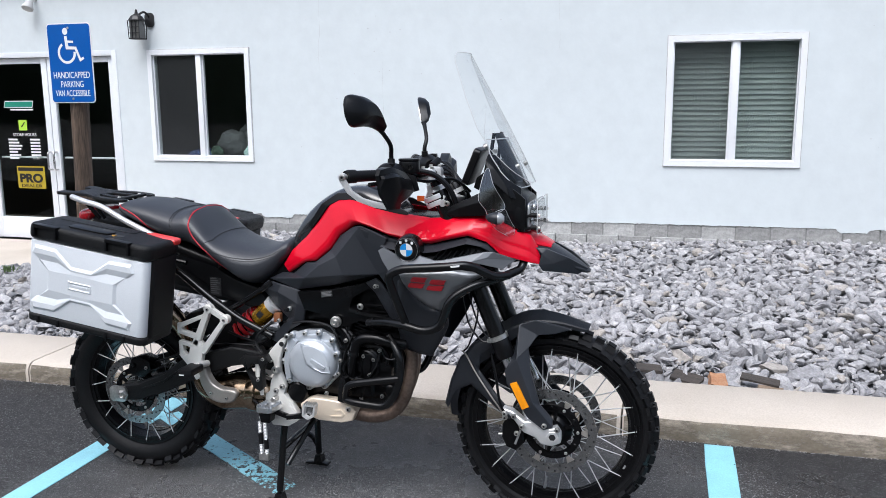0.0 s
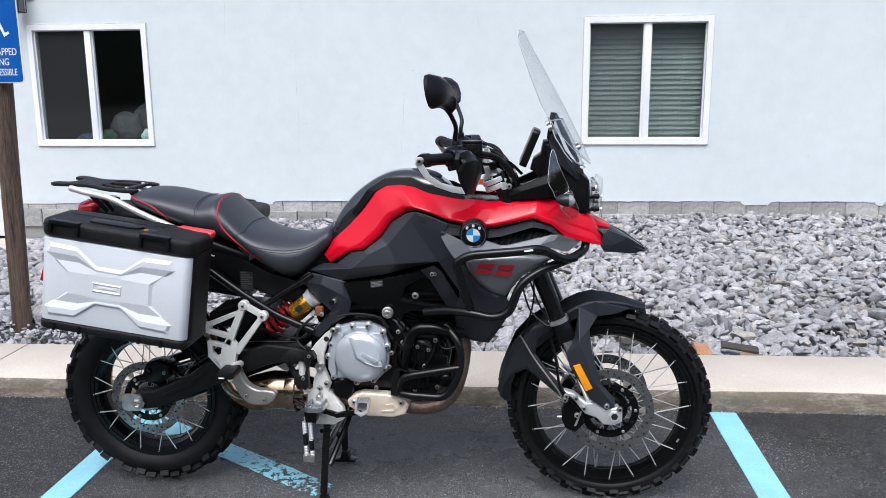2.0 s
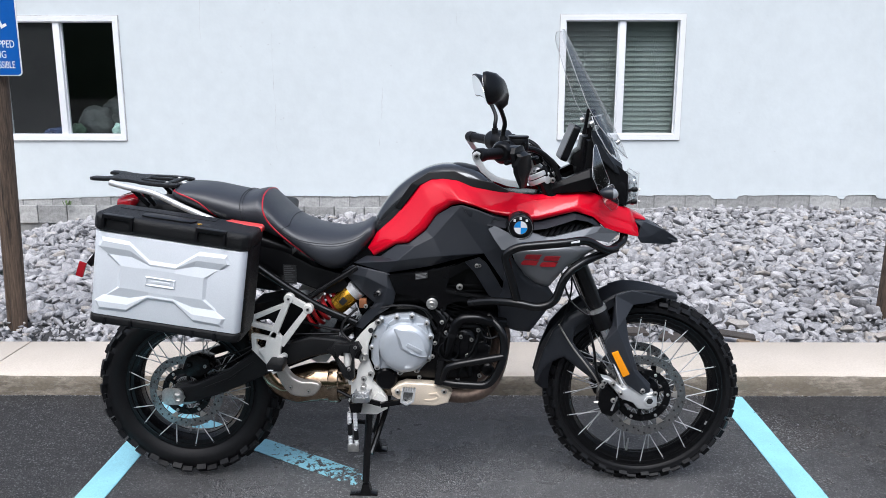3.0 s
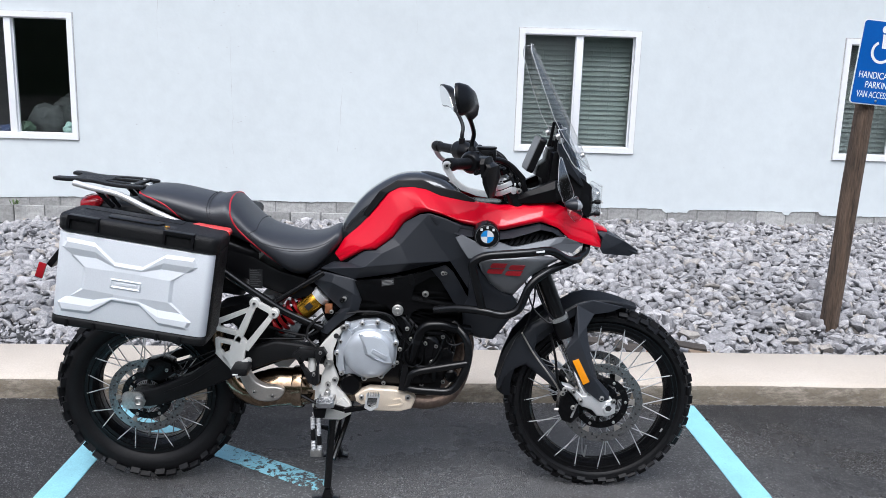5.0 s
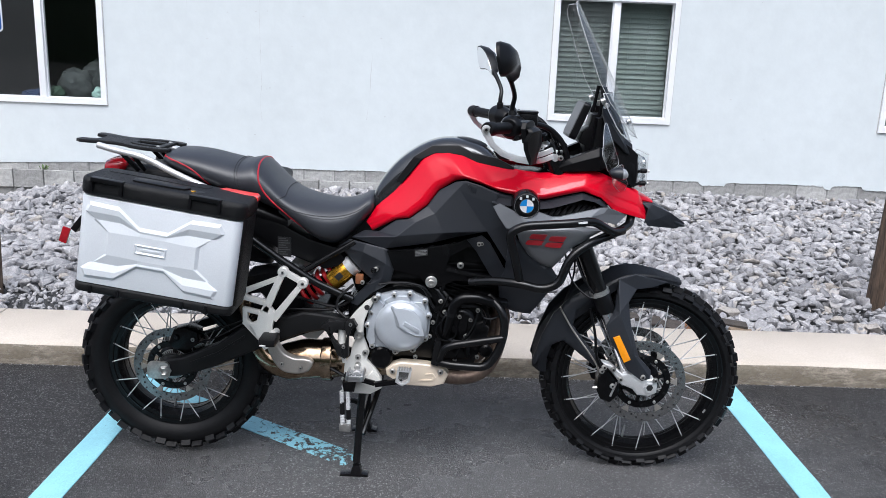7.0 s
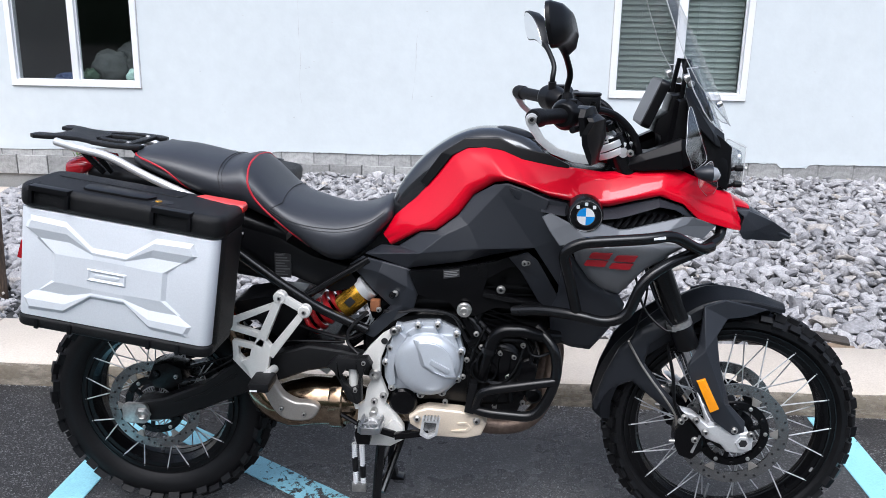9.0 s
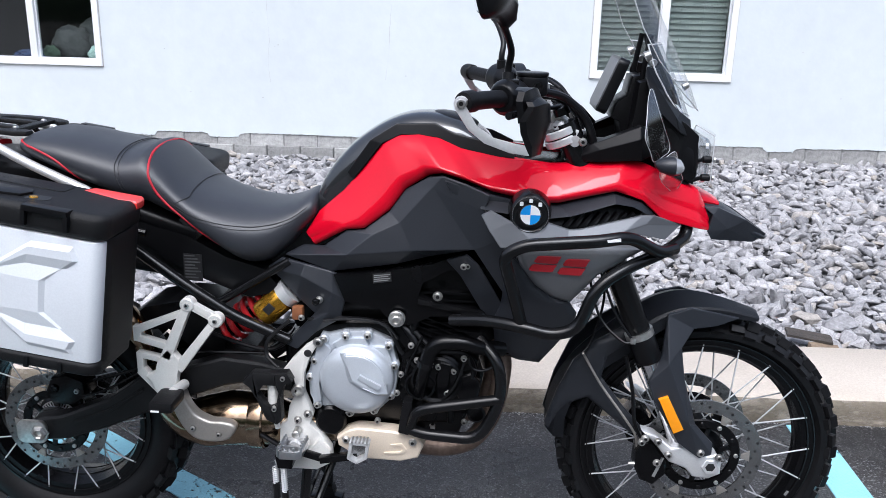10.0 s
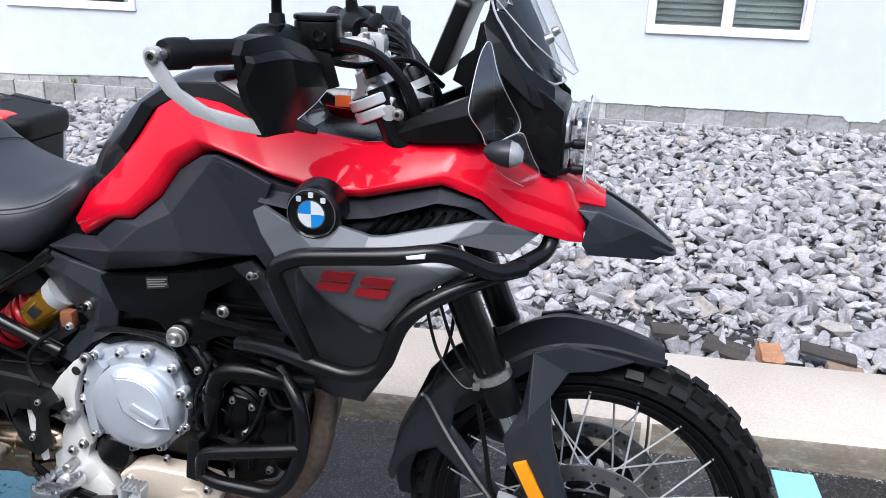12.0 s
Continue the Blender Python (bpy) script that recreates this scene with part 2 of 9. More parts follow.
def slab(outline, y0, y1, bevel=0.0, bm=None, seg=2, axis="y"):
    """A plate: an outline in x and z, from y0 to y1, its rim bevelled."""
    bm = bm or bmesh.new()
    put = {"y": lambda a, b, d: (a, d, b), "z": lambda a, b, d: (a, b, d), "x": lambda a, b, d: (d, a, b)}[axis]
    vs = [bm.verts.new(put(a, b, y0)) for a, b in outline]
    f = bm.faces.new(vs)
    r = bmesh.ops.extrude_face_region(bm, geom=[f])
    up = [v for v in r["geom"] if isinstance(v, bmesh.types.BMVert)]
    d = Vector(put(0, 0, y1)) - Vector(put(0, 0, y0))
    bmesh.ops.translate(bm, verts=up, vec=d)
    if bevel:
        es = [e for e in {e for v in vs + up for e in v.link_edges} if len(e.link_faces) == 2 and e.calc_face_angle(0) > 0.3
              and abs((e.verts[0].co - e.verts[1].co).dot(d)) < 1e-9]
        bmesh.ops.bevel(bm, geom=es, offset=bevel, segments=seg, affect="EDGES", profile=0.6)
    return bm


def rounded(x0, x1, z0, z1, r, n=5):
    """Outline of a rounded rectangle."""
    out = []
    for cx, cz, a in ((x1 - r, z1 - r, 0), (x0 + r, z1 - r, 90), (x0 + r, z0 + r, 180), (x1 - r, z0 + r, 270)):
        for i in range(n + 1):
            w = radians(a + 90 * i / n)
            out.append((cx + r * math.cos(w), cz + r * math.sin(w)))
    return out


def smooth_line(pts, n=8, closed=False):
    """Catmull-Rom through a few points."""
    p = [Vector(q) for q in pts]
    k = len(p)
    out = []
    for i in range(k if closed else k - 1):
        a, b, c, d = (p[(i - 1) % k], p[i], p[(i + 1) % k], p[(i + 2) % k]) if closed else (p[max(i - 1, 0)], p[i], p[i + 1], p[min(i + 2, k - 1)])
        for j in range(n):
            s = j / n
            out.append(0.5 * (2 * b + (c - a) * s + (2 * a - 5 * b + 4 * c - d) * s * s + (3 * b - a - 3 * c + d) * s ** 3))
    if not closed:
        out.append(p[-1])
    return out


def bent(pts, r=0.03, n=5):
    """A polyline with its corners rounded, as bent pipe has."""
    p = [Vector(q) for q in pts]
    out = [p[0]]
    for a, b, c in zip(p, p[1:], p[2:]):
        u, w = (a - b), (c - b)
        d = min(r, u.length * 0.48, w.length * 0.48)
        u, w = b + u.normalized() * d, b + w.normalized() * d
        for j in range(n + 1):
            s = j / n
            out.append((1 - s) ** 2 * u + 2 * s * (1 - s) * b + s * s * w)
    out.append(p[-1])
    return out


def tube(pts, r, seg=12, bm=None, closed=False, flat=1.0):
    """A pipe swept along points; r is one radius or one for each point."""
    bm = bm or bmesh.new()
    p = [Vector(q) for q in pts]
    rs = r if isinstance(r, (list, tuple)) else [r] * len(p)
    if len(rs) != len(p):
        rs = [float(np.interp(i / (len(p) - 1), np.linspace(0, 1, len(rs)), rs)) for i in range(len(p))]
    k = len(p)
    tang = []
    for i in range(k):
        a = p[(i - 1) % k] if closed or i else p[0]
        b = p[(i + 1) % k] if closed or i < k - 1 else p[-1]
        tang.append((b - a).normalized())
    up = Vector((0, 1, 0)) if abs(tang[0].y) < 0.9 else Vector((0, 0, 1))
    u = tang[0].cross(up).normalized()
    rings = []
    for i in range(k):
        u = (u - tang[i] * u.dot(tang[i])).normalized()
        w = tang[i].cross(u)
        rings.append([bm.verts.new(p[i] + rs[i] * (u * math.cos(2 * math.pi * j / seg) + w * flat * math.sin(2 * math.pi * j / seg))) for j in range(seg)])
    for i in range(k if closed else k - 1):
        a, b = rings[i], rings[(i + 1) % k]
        for j in range(seg):
            bm.faces.new((a[j], a[(j + 1) % seg], b[(j + 1) % seg], b[j]))
    if not closed:
        bm.faces.new(list(reversed(rings[0])))
        bm.faces.new(rings[-1])
    return bm


def lathe(profile, seg=32, bm=None, centre=(0, 0, 0), axis="y", caps=False):
    """Turns a profile of (radius, along) about an axis through centre."""
    bm = bm or bmesh.new()
    c = Vector(centre)
    rings = []
    for r, d in profile:
        ring = []
        for j in range(seg):
            a = 2 * math.pi * j / seg
            u, w = r * math.cos(a), r * math.sin(a)
            ring.append(bm.verts.new(c + Vector({"y": (u, d, w), "z": (u, w, d), "x": (d, u, w)}[axis])))
        rings.append(ring)
    for a, b in zip(rings, rings[1:]):
        for j in range(seg):
            bm.faces.new((a[j], a[(j + 1) % seg], b[(j + 1) % seg], b[j]))
    if caps:
        bm.faces.new(rings[0])
        bm.faces.new(rings[-1])
    bmesh.ops.remove_doubles(bm, verts=bm.verts, dist=1e-6)
    return bm


def disc(c, r, y0, y1, bevel=0.002, seg=24, bm=None, axis="y"):
    return lathe([(r - bevel, y0), (r, y0 + math.copysign(bevel, y1 - y0)), (r, y1 - math.copysign(bevel, y1 - y0)), (r - bevel, y1)], seg, bm, c, axis, True)


def words(name, text, size, m, material, parent=None, label="", align="CENTER", depth=0.0008, squeeze=1.0, bold=0.0):
    """Raised lettering in the built-in font, as a mesh."""
    cu = bpy.data.curves.new(name, "FONT")
    cu.body, cu.size, cu.align_x, cu.extrude, cu.offset = text, size, align, depth, bold
    tmp = new(name, cu)
    dg = bpy.context.evaluated_depsgraph_get()
    me = bpy.data.meshes.new_from_object(tmp.evaluated_get(dg))
    bpy.data.objects.remove(tmp)
    bpy.data.curves.remove(cu)
    me.materials.clear()
    me.materials.append(material)
    me.transform(m @ Matrix.Diagonal((squeeze, 1, 1, 1)))
    me.name = name
    ob = new(name, me)
    if parent:
        ob.parent = parent
    if label:
        ob["label"] = label
    return ob


# ---- ground, kerb, gravel bed ----
KERB = 0.030           # the kerb runs this much off the wall's line


def kerb_y(x):
    return 2.47 + KERB * x


bm = bmesh.new()
R = [-400, -60, -15, -6, -4, -3, -2, -1, 0, 1, 2, 3, 4, 6, 15, 60, 400]
cols = []
for x in R:
    far = min(max(x, -9), 9)
    cols.append([bm.verts.new((x, y, 0)) for y in (-400, -60, -12, -4, -1, 0.5, 1.5, kerb_y(far) + 0.1)])
for a, b in zip(cols, cols[1:]):
    for j in range(len(a) - 1):
        bm.faces.new((a[j], b[j], b[j + 1], a[j + 1]))
ground = tagged(finish(bm, "ground", M["asphalt"]), "dark damp asphalt parking lot with fine grain", "parking lot", kind="structure")


def kerb_profile():
    """(out from the face, height)."""
    return [(0.0, -0.05), (0.0, 0.055), (0.006, 0.078), (0.022, 0.096), (0.045, 0.103), (0.44, 0.108), (0.45, 0.10), (0.45, -0.05)]


kerb = tagged(new("kerb"), "pale concrete kerb with a rounded edge, along the asphalt", "kerb", kind="structure")
joints = [-9.0, -5.9, -3.02, -0.02, 2.98, 6.0, 9.0]
for x0, x1 in zip(joints, joints[1:]):
    bm = bmesh.new()
    n = 10
    rings = []
    for i in range(n + 1):
        x = x0 + 0.004 + (x1 - x0 - 0.008) * i / n
        sag = 0.003 * noise.noise((x * 1.3, 0, 7))
        rings.append([bm.verts.new((x, kerb_y(x) + d, h + sag * (h > 0))) for d, h in kerb_profile()])
    for a, b in zip(rings, rings[1:]):
        for j in range(len(a) - 1):
            bm.faces.new((a[j], b[j], b[j + 1], a[j + 1]))
    bm.faces.new(rings[0])
    bm.faces.new(list(reversed(rings[-1])))
    part("kerb_stone", bm, M["concrete"], kerb, smooth=50)
    # brown splashed dirt on the face, its full height also darkened as painted shade
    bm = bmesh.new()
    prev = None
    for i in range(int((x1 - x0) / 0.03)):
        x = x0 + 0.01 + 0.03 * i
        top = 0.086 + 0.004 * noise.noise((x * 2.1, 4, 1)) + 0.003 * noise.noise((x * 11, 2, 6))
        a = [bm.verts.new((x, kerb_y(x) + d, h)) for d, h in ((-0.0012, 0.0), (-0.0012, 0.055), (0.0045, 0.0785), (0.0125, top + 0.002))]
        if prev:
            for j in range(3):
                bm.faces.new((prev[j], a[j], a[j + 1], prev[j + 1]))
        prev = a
    part("dirt_stain", bm, M["dirt_shade"], kerb, "brown splashed dirt and painted shade on the kerb face", smooth=60)


def bed_z(x, y):
    """Height of the gravel bed."""
    k = min(max((y - 2.9) / 4.0, 0), 1)
    return 0.055 + k * (-0.045 + 0.011 * (x + 5)) + 0.025 * noise.noise((x * 0.9, y * 0.9, 3)) - 0.35 * min(max((-4.6 - x) / 1.6, 0), 1) * k + 0.045 * min(max((x + 0.6) / 1.6, 0), 1) * k * k


# sheet under the stones, coloured so their gaps look deep in shade
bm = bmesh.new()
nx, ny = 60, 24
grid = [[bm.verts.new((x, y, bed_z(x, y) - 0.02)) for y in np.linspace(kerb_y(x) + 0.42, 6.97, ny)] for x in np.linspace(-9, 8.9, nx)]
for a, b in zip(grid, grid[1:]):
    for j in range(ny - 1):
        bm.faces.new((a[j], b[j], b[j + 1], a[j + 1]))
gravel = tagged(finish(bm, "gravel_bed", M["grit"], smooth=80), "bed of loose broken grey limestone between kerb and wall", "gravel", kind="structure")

# stall lines and the worn hatch stripe
def stripe(name, a, b, w, material, label):
    d = Vector((b[0] - a[0], b[1] - a[1]))
    ob = new(name, bpy.data.meshes.new(name))
    bm = bmesh.new()
    L, n = d.length, 24
    rows = []
    for i in range(n + 1):
        u = L * i / n - L / 2
        e = 0.004
        rows.append([bm.verts.new((u, s * (w / 2 + e * noise.noise((u * 9, s, a[0]))), z)) for s, z in ((-1, 0.0005), (-0.97, 0.003), (0.97, 0.003), (1, 0.0005))])
    for p, q in zip(rows, rows[1:]):
        for j in range(3):
            bm.faces.new((p[j], q[j], q[j + 1], p[j + 1]))
    bm.to_mesh(ob.data)
    bm.free()
    ob.data.materials.append(material)
    ob.matrix_basis = pose((a[0] + b[0]) / 2, (a[1] + b[1]) / 2, 0.001, 0, 0, math.degrees(math.atan2(d.y, d.x)))
    return tagged(ob, label, "road marking", kind="structure")


stripe("stall_line", (-2.09, -2.5), (-2.115, 2.37), 0.105, M["paint"], "light blue painted stall line on dark asphalt")
stripe("stall_line", (0.41, -2.5), (0.378, 2.46), 0.112, M["paint"], "light blue painted stall line on dark asphalt")
stripe("hatch_line", (-2.05, 2.17), (-1.18, 1.63), 0.10, M["paint_worn"], "light blue hatch stripe on asphalt, partly worn away")

# ---- building ----
WALL = 6.94
HOLES = [(-7.72, -5.80, -0.16, 1.995), (-5.36, -4.225, 0.835, 1.945), (0.076, 1.163, 0.855, 1.945), (3.23, 4.31, 0.855, 1.945)]


def wall_with_holes(x0, x1, z0, z1, y0, y1, holes):
    """A thick wall, cut by openings that go through it."""
    xs = sorted({x0, x1, *[v for h in holes for v in h[:2]]})
    zs = sorted({z0, z1, *[v for h in holes for v in h[2:]]})
    bm = bmesh.new()
    solid = lambda i, j: 0 <= i < len(xs) - 1 and 0 <= j < len(zs) - 1 and not any(
        h[0] <= (xs[i] + xs[i + 1]) / 2 <= h[1] and h[2] <= (zs[j] + zs[j + 1]) / 2 <= h[3] for h in holes)
    V = {}

    def v(i, j, y):
        if (i, j, y) not in V:
            V[i, j, y] = bm.verts.new((xs[i], y, zs[j]))
        return V[i, j, y]
    for i in range(len(xs) - 1):
        for j in range(len(zs) - 1):
            if not solid(i, j):
                continue
            for y in (y0, y1):
                bm.faces.new((v(i, j, y), v(i + 1, j, y), v(i + 1, j + 1, y), v(i, j + 1, y)))
            for di, dj, a, b in ((-1, 0, (i, j), (i, j + 1)), (1, 0, (i + 1, j), (i + 1, j + 1)), (0, -1, (i, j), (i + 1, j)), (0, 1, (i, j + 1), (i + 1, j + 1))):
                if not solid(i + di, j + dj):
                    bm.faces.new((v(*a, y0), v(*b, y0), v(*b, y1), v(*a, y1)))
    return bm


bm = wall_with_holes(-14, 12, 0.255, 3.0, WALL, WALL + 0.10, [(a, b, max(c, 0.2), d) for a, b, c, d in HOLES])
for v in bm.verts:
    if v.co.z < 0.26 and v.co.x > -5.0:
        v.co.z = 0.264 + 0.0065 * (v.co.x + 1.0)
wall_face = tagged(finish(bm, "wall_north", M["wall"]), "smooth white painted masonry wall, faintly stained", "wall", kind="structure")
bm = wall_with_holes(-14, 12, -0.6, 0.34, WALL + 0.012, WALL + 0.098, [(-7.72, -5.80, -0.7, 0.4)])
plinth = tagged(finish(bm, "plinth", M["mortar"]), "grey block footing with flaking white paint", "wall base", kind="structure")

# roof edge over the wall
bm = box(-14, 12, WALL - 0.10, WALL + 0.2, 2.80, 2.88, 0.01)
box(-14, 12, WALL - 0.13, WALL - 0.10, 2.78, 2.99, 0.004, bm)
tagged(finish(bm, "roof_eave", M["roof"]), "pale boxed roof eave along the wall top", "eave", kind="structure")

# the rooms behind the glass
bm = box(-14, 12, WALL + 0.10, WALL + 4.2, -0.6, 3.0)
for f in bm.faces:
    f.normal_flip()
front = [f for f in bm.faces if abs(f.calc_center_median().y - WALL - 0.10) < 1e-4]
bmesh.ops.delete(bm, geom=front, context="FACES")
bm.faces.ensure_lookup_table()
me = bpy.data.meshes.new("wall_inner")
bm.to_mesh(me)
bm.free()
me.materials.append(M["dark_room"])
tagged(new("wall_inner", me), "unlit shop interior walls and floor, coloured dark to look dim", "wall", kind="structure")


def window(n, x0, x1, z0, z1, blinds):
    """Two-pane sliding window in a white vinyl frame."""
    w = tagged(new(f"window_{n}"), "white vinyl sliding window with two panes" + (" and closed blinds behind" if blinds else ", dark room behind"), "window", kind="structure")
    y = WALL - 0.018
    xm = (x0 + x1) / 2
    fw = 0.052
    out = [(x0, z0), (x1, z0), (x1, z1), (x0, z1)]
    inn = [(x0 + fw, z0 + fw), (x1 - fw, z0 + fw), (x1 - fw, z1 - fw), (x0 + fw, z1 - fw)]

    def ring(o, i, ya, yb, bev=0.004):
        bm = bmesh.new()
        vs = [[bm.verts.new((a, yy, b)) for a, b in lst] for lst, yy in ((o, ya), (i, ya), (i, yb), (o, yb))]
        for p, q in ((0, 1), (1, 2), (2, 3), (3, 0)):
            for k in range(4):
                bm.faces.new((vs[p][k], vs[p][(k + 1) % 4], vs[q][(k + 1) % 4], vs[q][k]))
        es = [e for e in bm.edges if e.calc_face_angle(0) > 0.5]
        bmesh.ops.bevel(bm, geom=es, offset=bev, segments=2, affect="EDGES")
        return bm
    part("window_frame", ring(out, inn, y, WALL + 0.09), M["vinyl"], w)
    seal = [(a + da * 0.007, b + db * 0.007) for (a, b), (da, db) in zip(out, ((-1, -1), (1, -1), (1, 1), (-1, 1)))]
    part("caulk", ring(seal, out, WALL - 0.004, WALL + 0.01, 0.0005), M["caulk"], w, "thin grey bead of caulk")
    part("mullion", box(xm - 0.031, xm + 0.031, WALL + 0.0, WALL + 0.06, z0 + fw, z1 - fw, 0.004), M["vinyl"], w)
    for k, (a, b, d) in enumerate(((x0 + fw, xm - 0.031, 0.03), (xm + 0.031, x1 - fw, 0.045))):
        s = 0.010
        o = [(a, z0 + fw), (b, z0 + fw), (b, z1 - fw), (a, z1 - fw)]
        i = [(a + s, z0 + fw + s), (b - s, z0 + fw + s), (b - s, z1 - fw - s), (a + s, z1 - fw - s)]
        sash = part("sash", ring(o, i, WALL + d - 0.012, WALL + d + 0.018, 0.002), M["vinyl"], w)
        p = part("pane", box(i[0][0] - 0.004, i[1][0] + 0.004, WALL + d, WALL + d + 0.004, i[0][1] - 0.004, i[2][1] + 0.004), M["pane"], sash, smooth=None)
        p.visible_shadow = False
        if k == 0:
            sc_ = part("insect_screen", box(i[0][0] - 0.003, i[1][0] + 0.003, WALL + d - 0.0100, WALL + d - 0.0085, i[0][1] - 0.003, i[2][1] + 0.003), M["mesh_screen"], sash, "fine grey insect screen", smooth=None)
            sc_.visible_shadow = False
    if blinds:
        zs = np.arange(z0 + fw + 0.01, z1 - fw, 0.047)
        bl = tagged(new("window_blind"), "closed grey-green horizontal slat blind behind glass", "blind")
        sl = None
        for z in zs:
            if sl is None:
                bm = bmesh.new()
                arc = [(0.004 * math.sin(math.pi * s), s) for s in (0, 0.25, 0.5, 0.75, 1)]
                tilt = radians(79)
                rows = []
                for x in (x0 + fw - 0.005, x1 - fw + 0.005):
                    rows.append([bm.verts.new((x, 0.053 * (s - 0.5) * math.cos(tilt) + o, 0.053 * (s - 0.5) * math.sin(tilt))) for o, s in arc])
                for j in range(4):
                    bm.faces.new((rows[0][j], rows[1][j], rows[1][j + 1], rows[0][j + 1]))
                bmesh.ops.solidify(bm, geom=bm.faces[:], thickness=0.0012)
                sl = part("slat", bm, M["blind"], bl, smooth=40, loc=(0, WALL + 0.14, z))
            else:
                o = new("slat", sl.data)
                o.parent, o.location = bl, (0, WALL + 0.14, z)
        for x in (x0 + fw + 0.2, xm - 0.1, xm + 0.15, x1 - fw - 0.2):
            part("cord", tube([(x, WALL + 0.118, z0 + fw), (x, WALL + 0.118, z1 - fw)], 0.0015, 6), M["blind"], bl)
    return w


window(1, -5.405, -4.182, 0.795, 1.98, False)
window(2, 0.036, 1.203, 0.815, 1.98, True)
window(3, 3.19, 4.355, 0.815, 1.98, True)

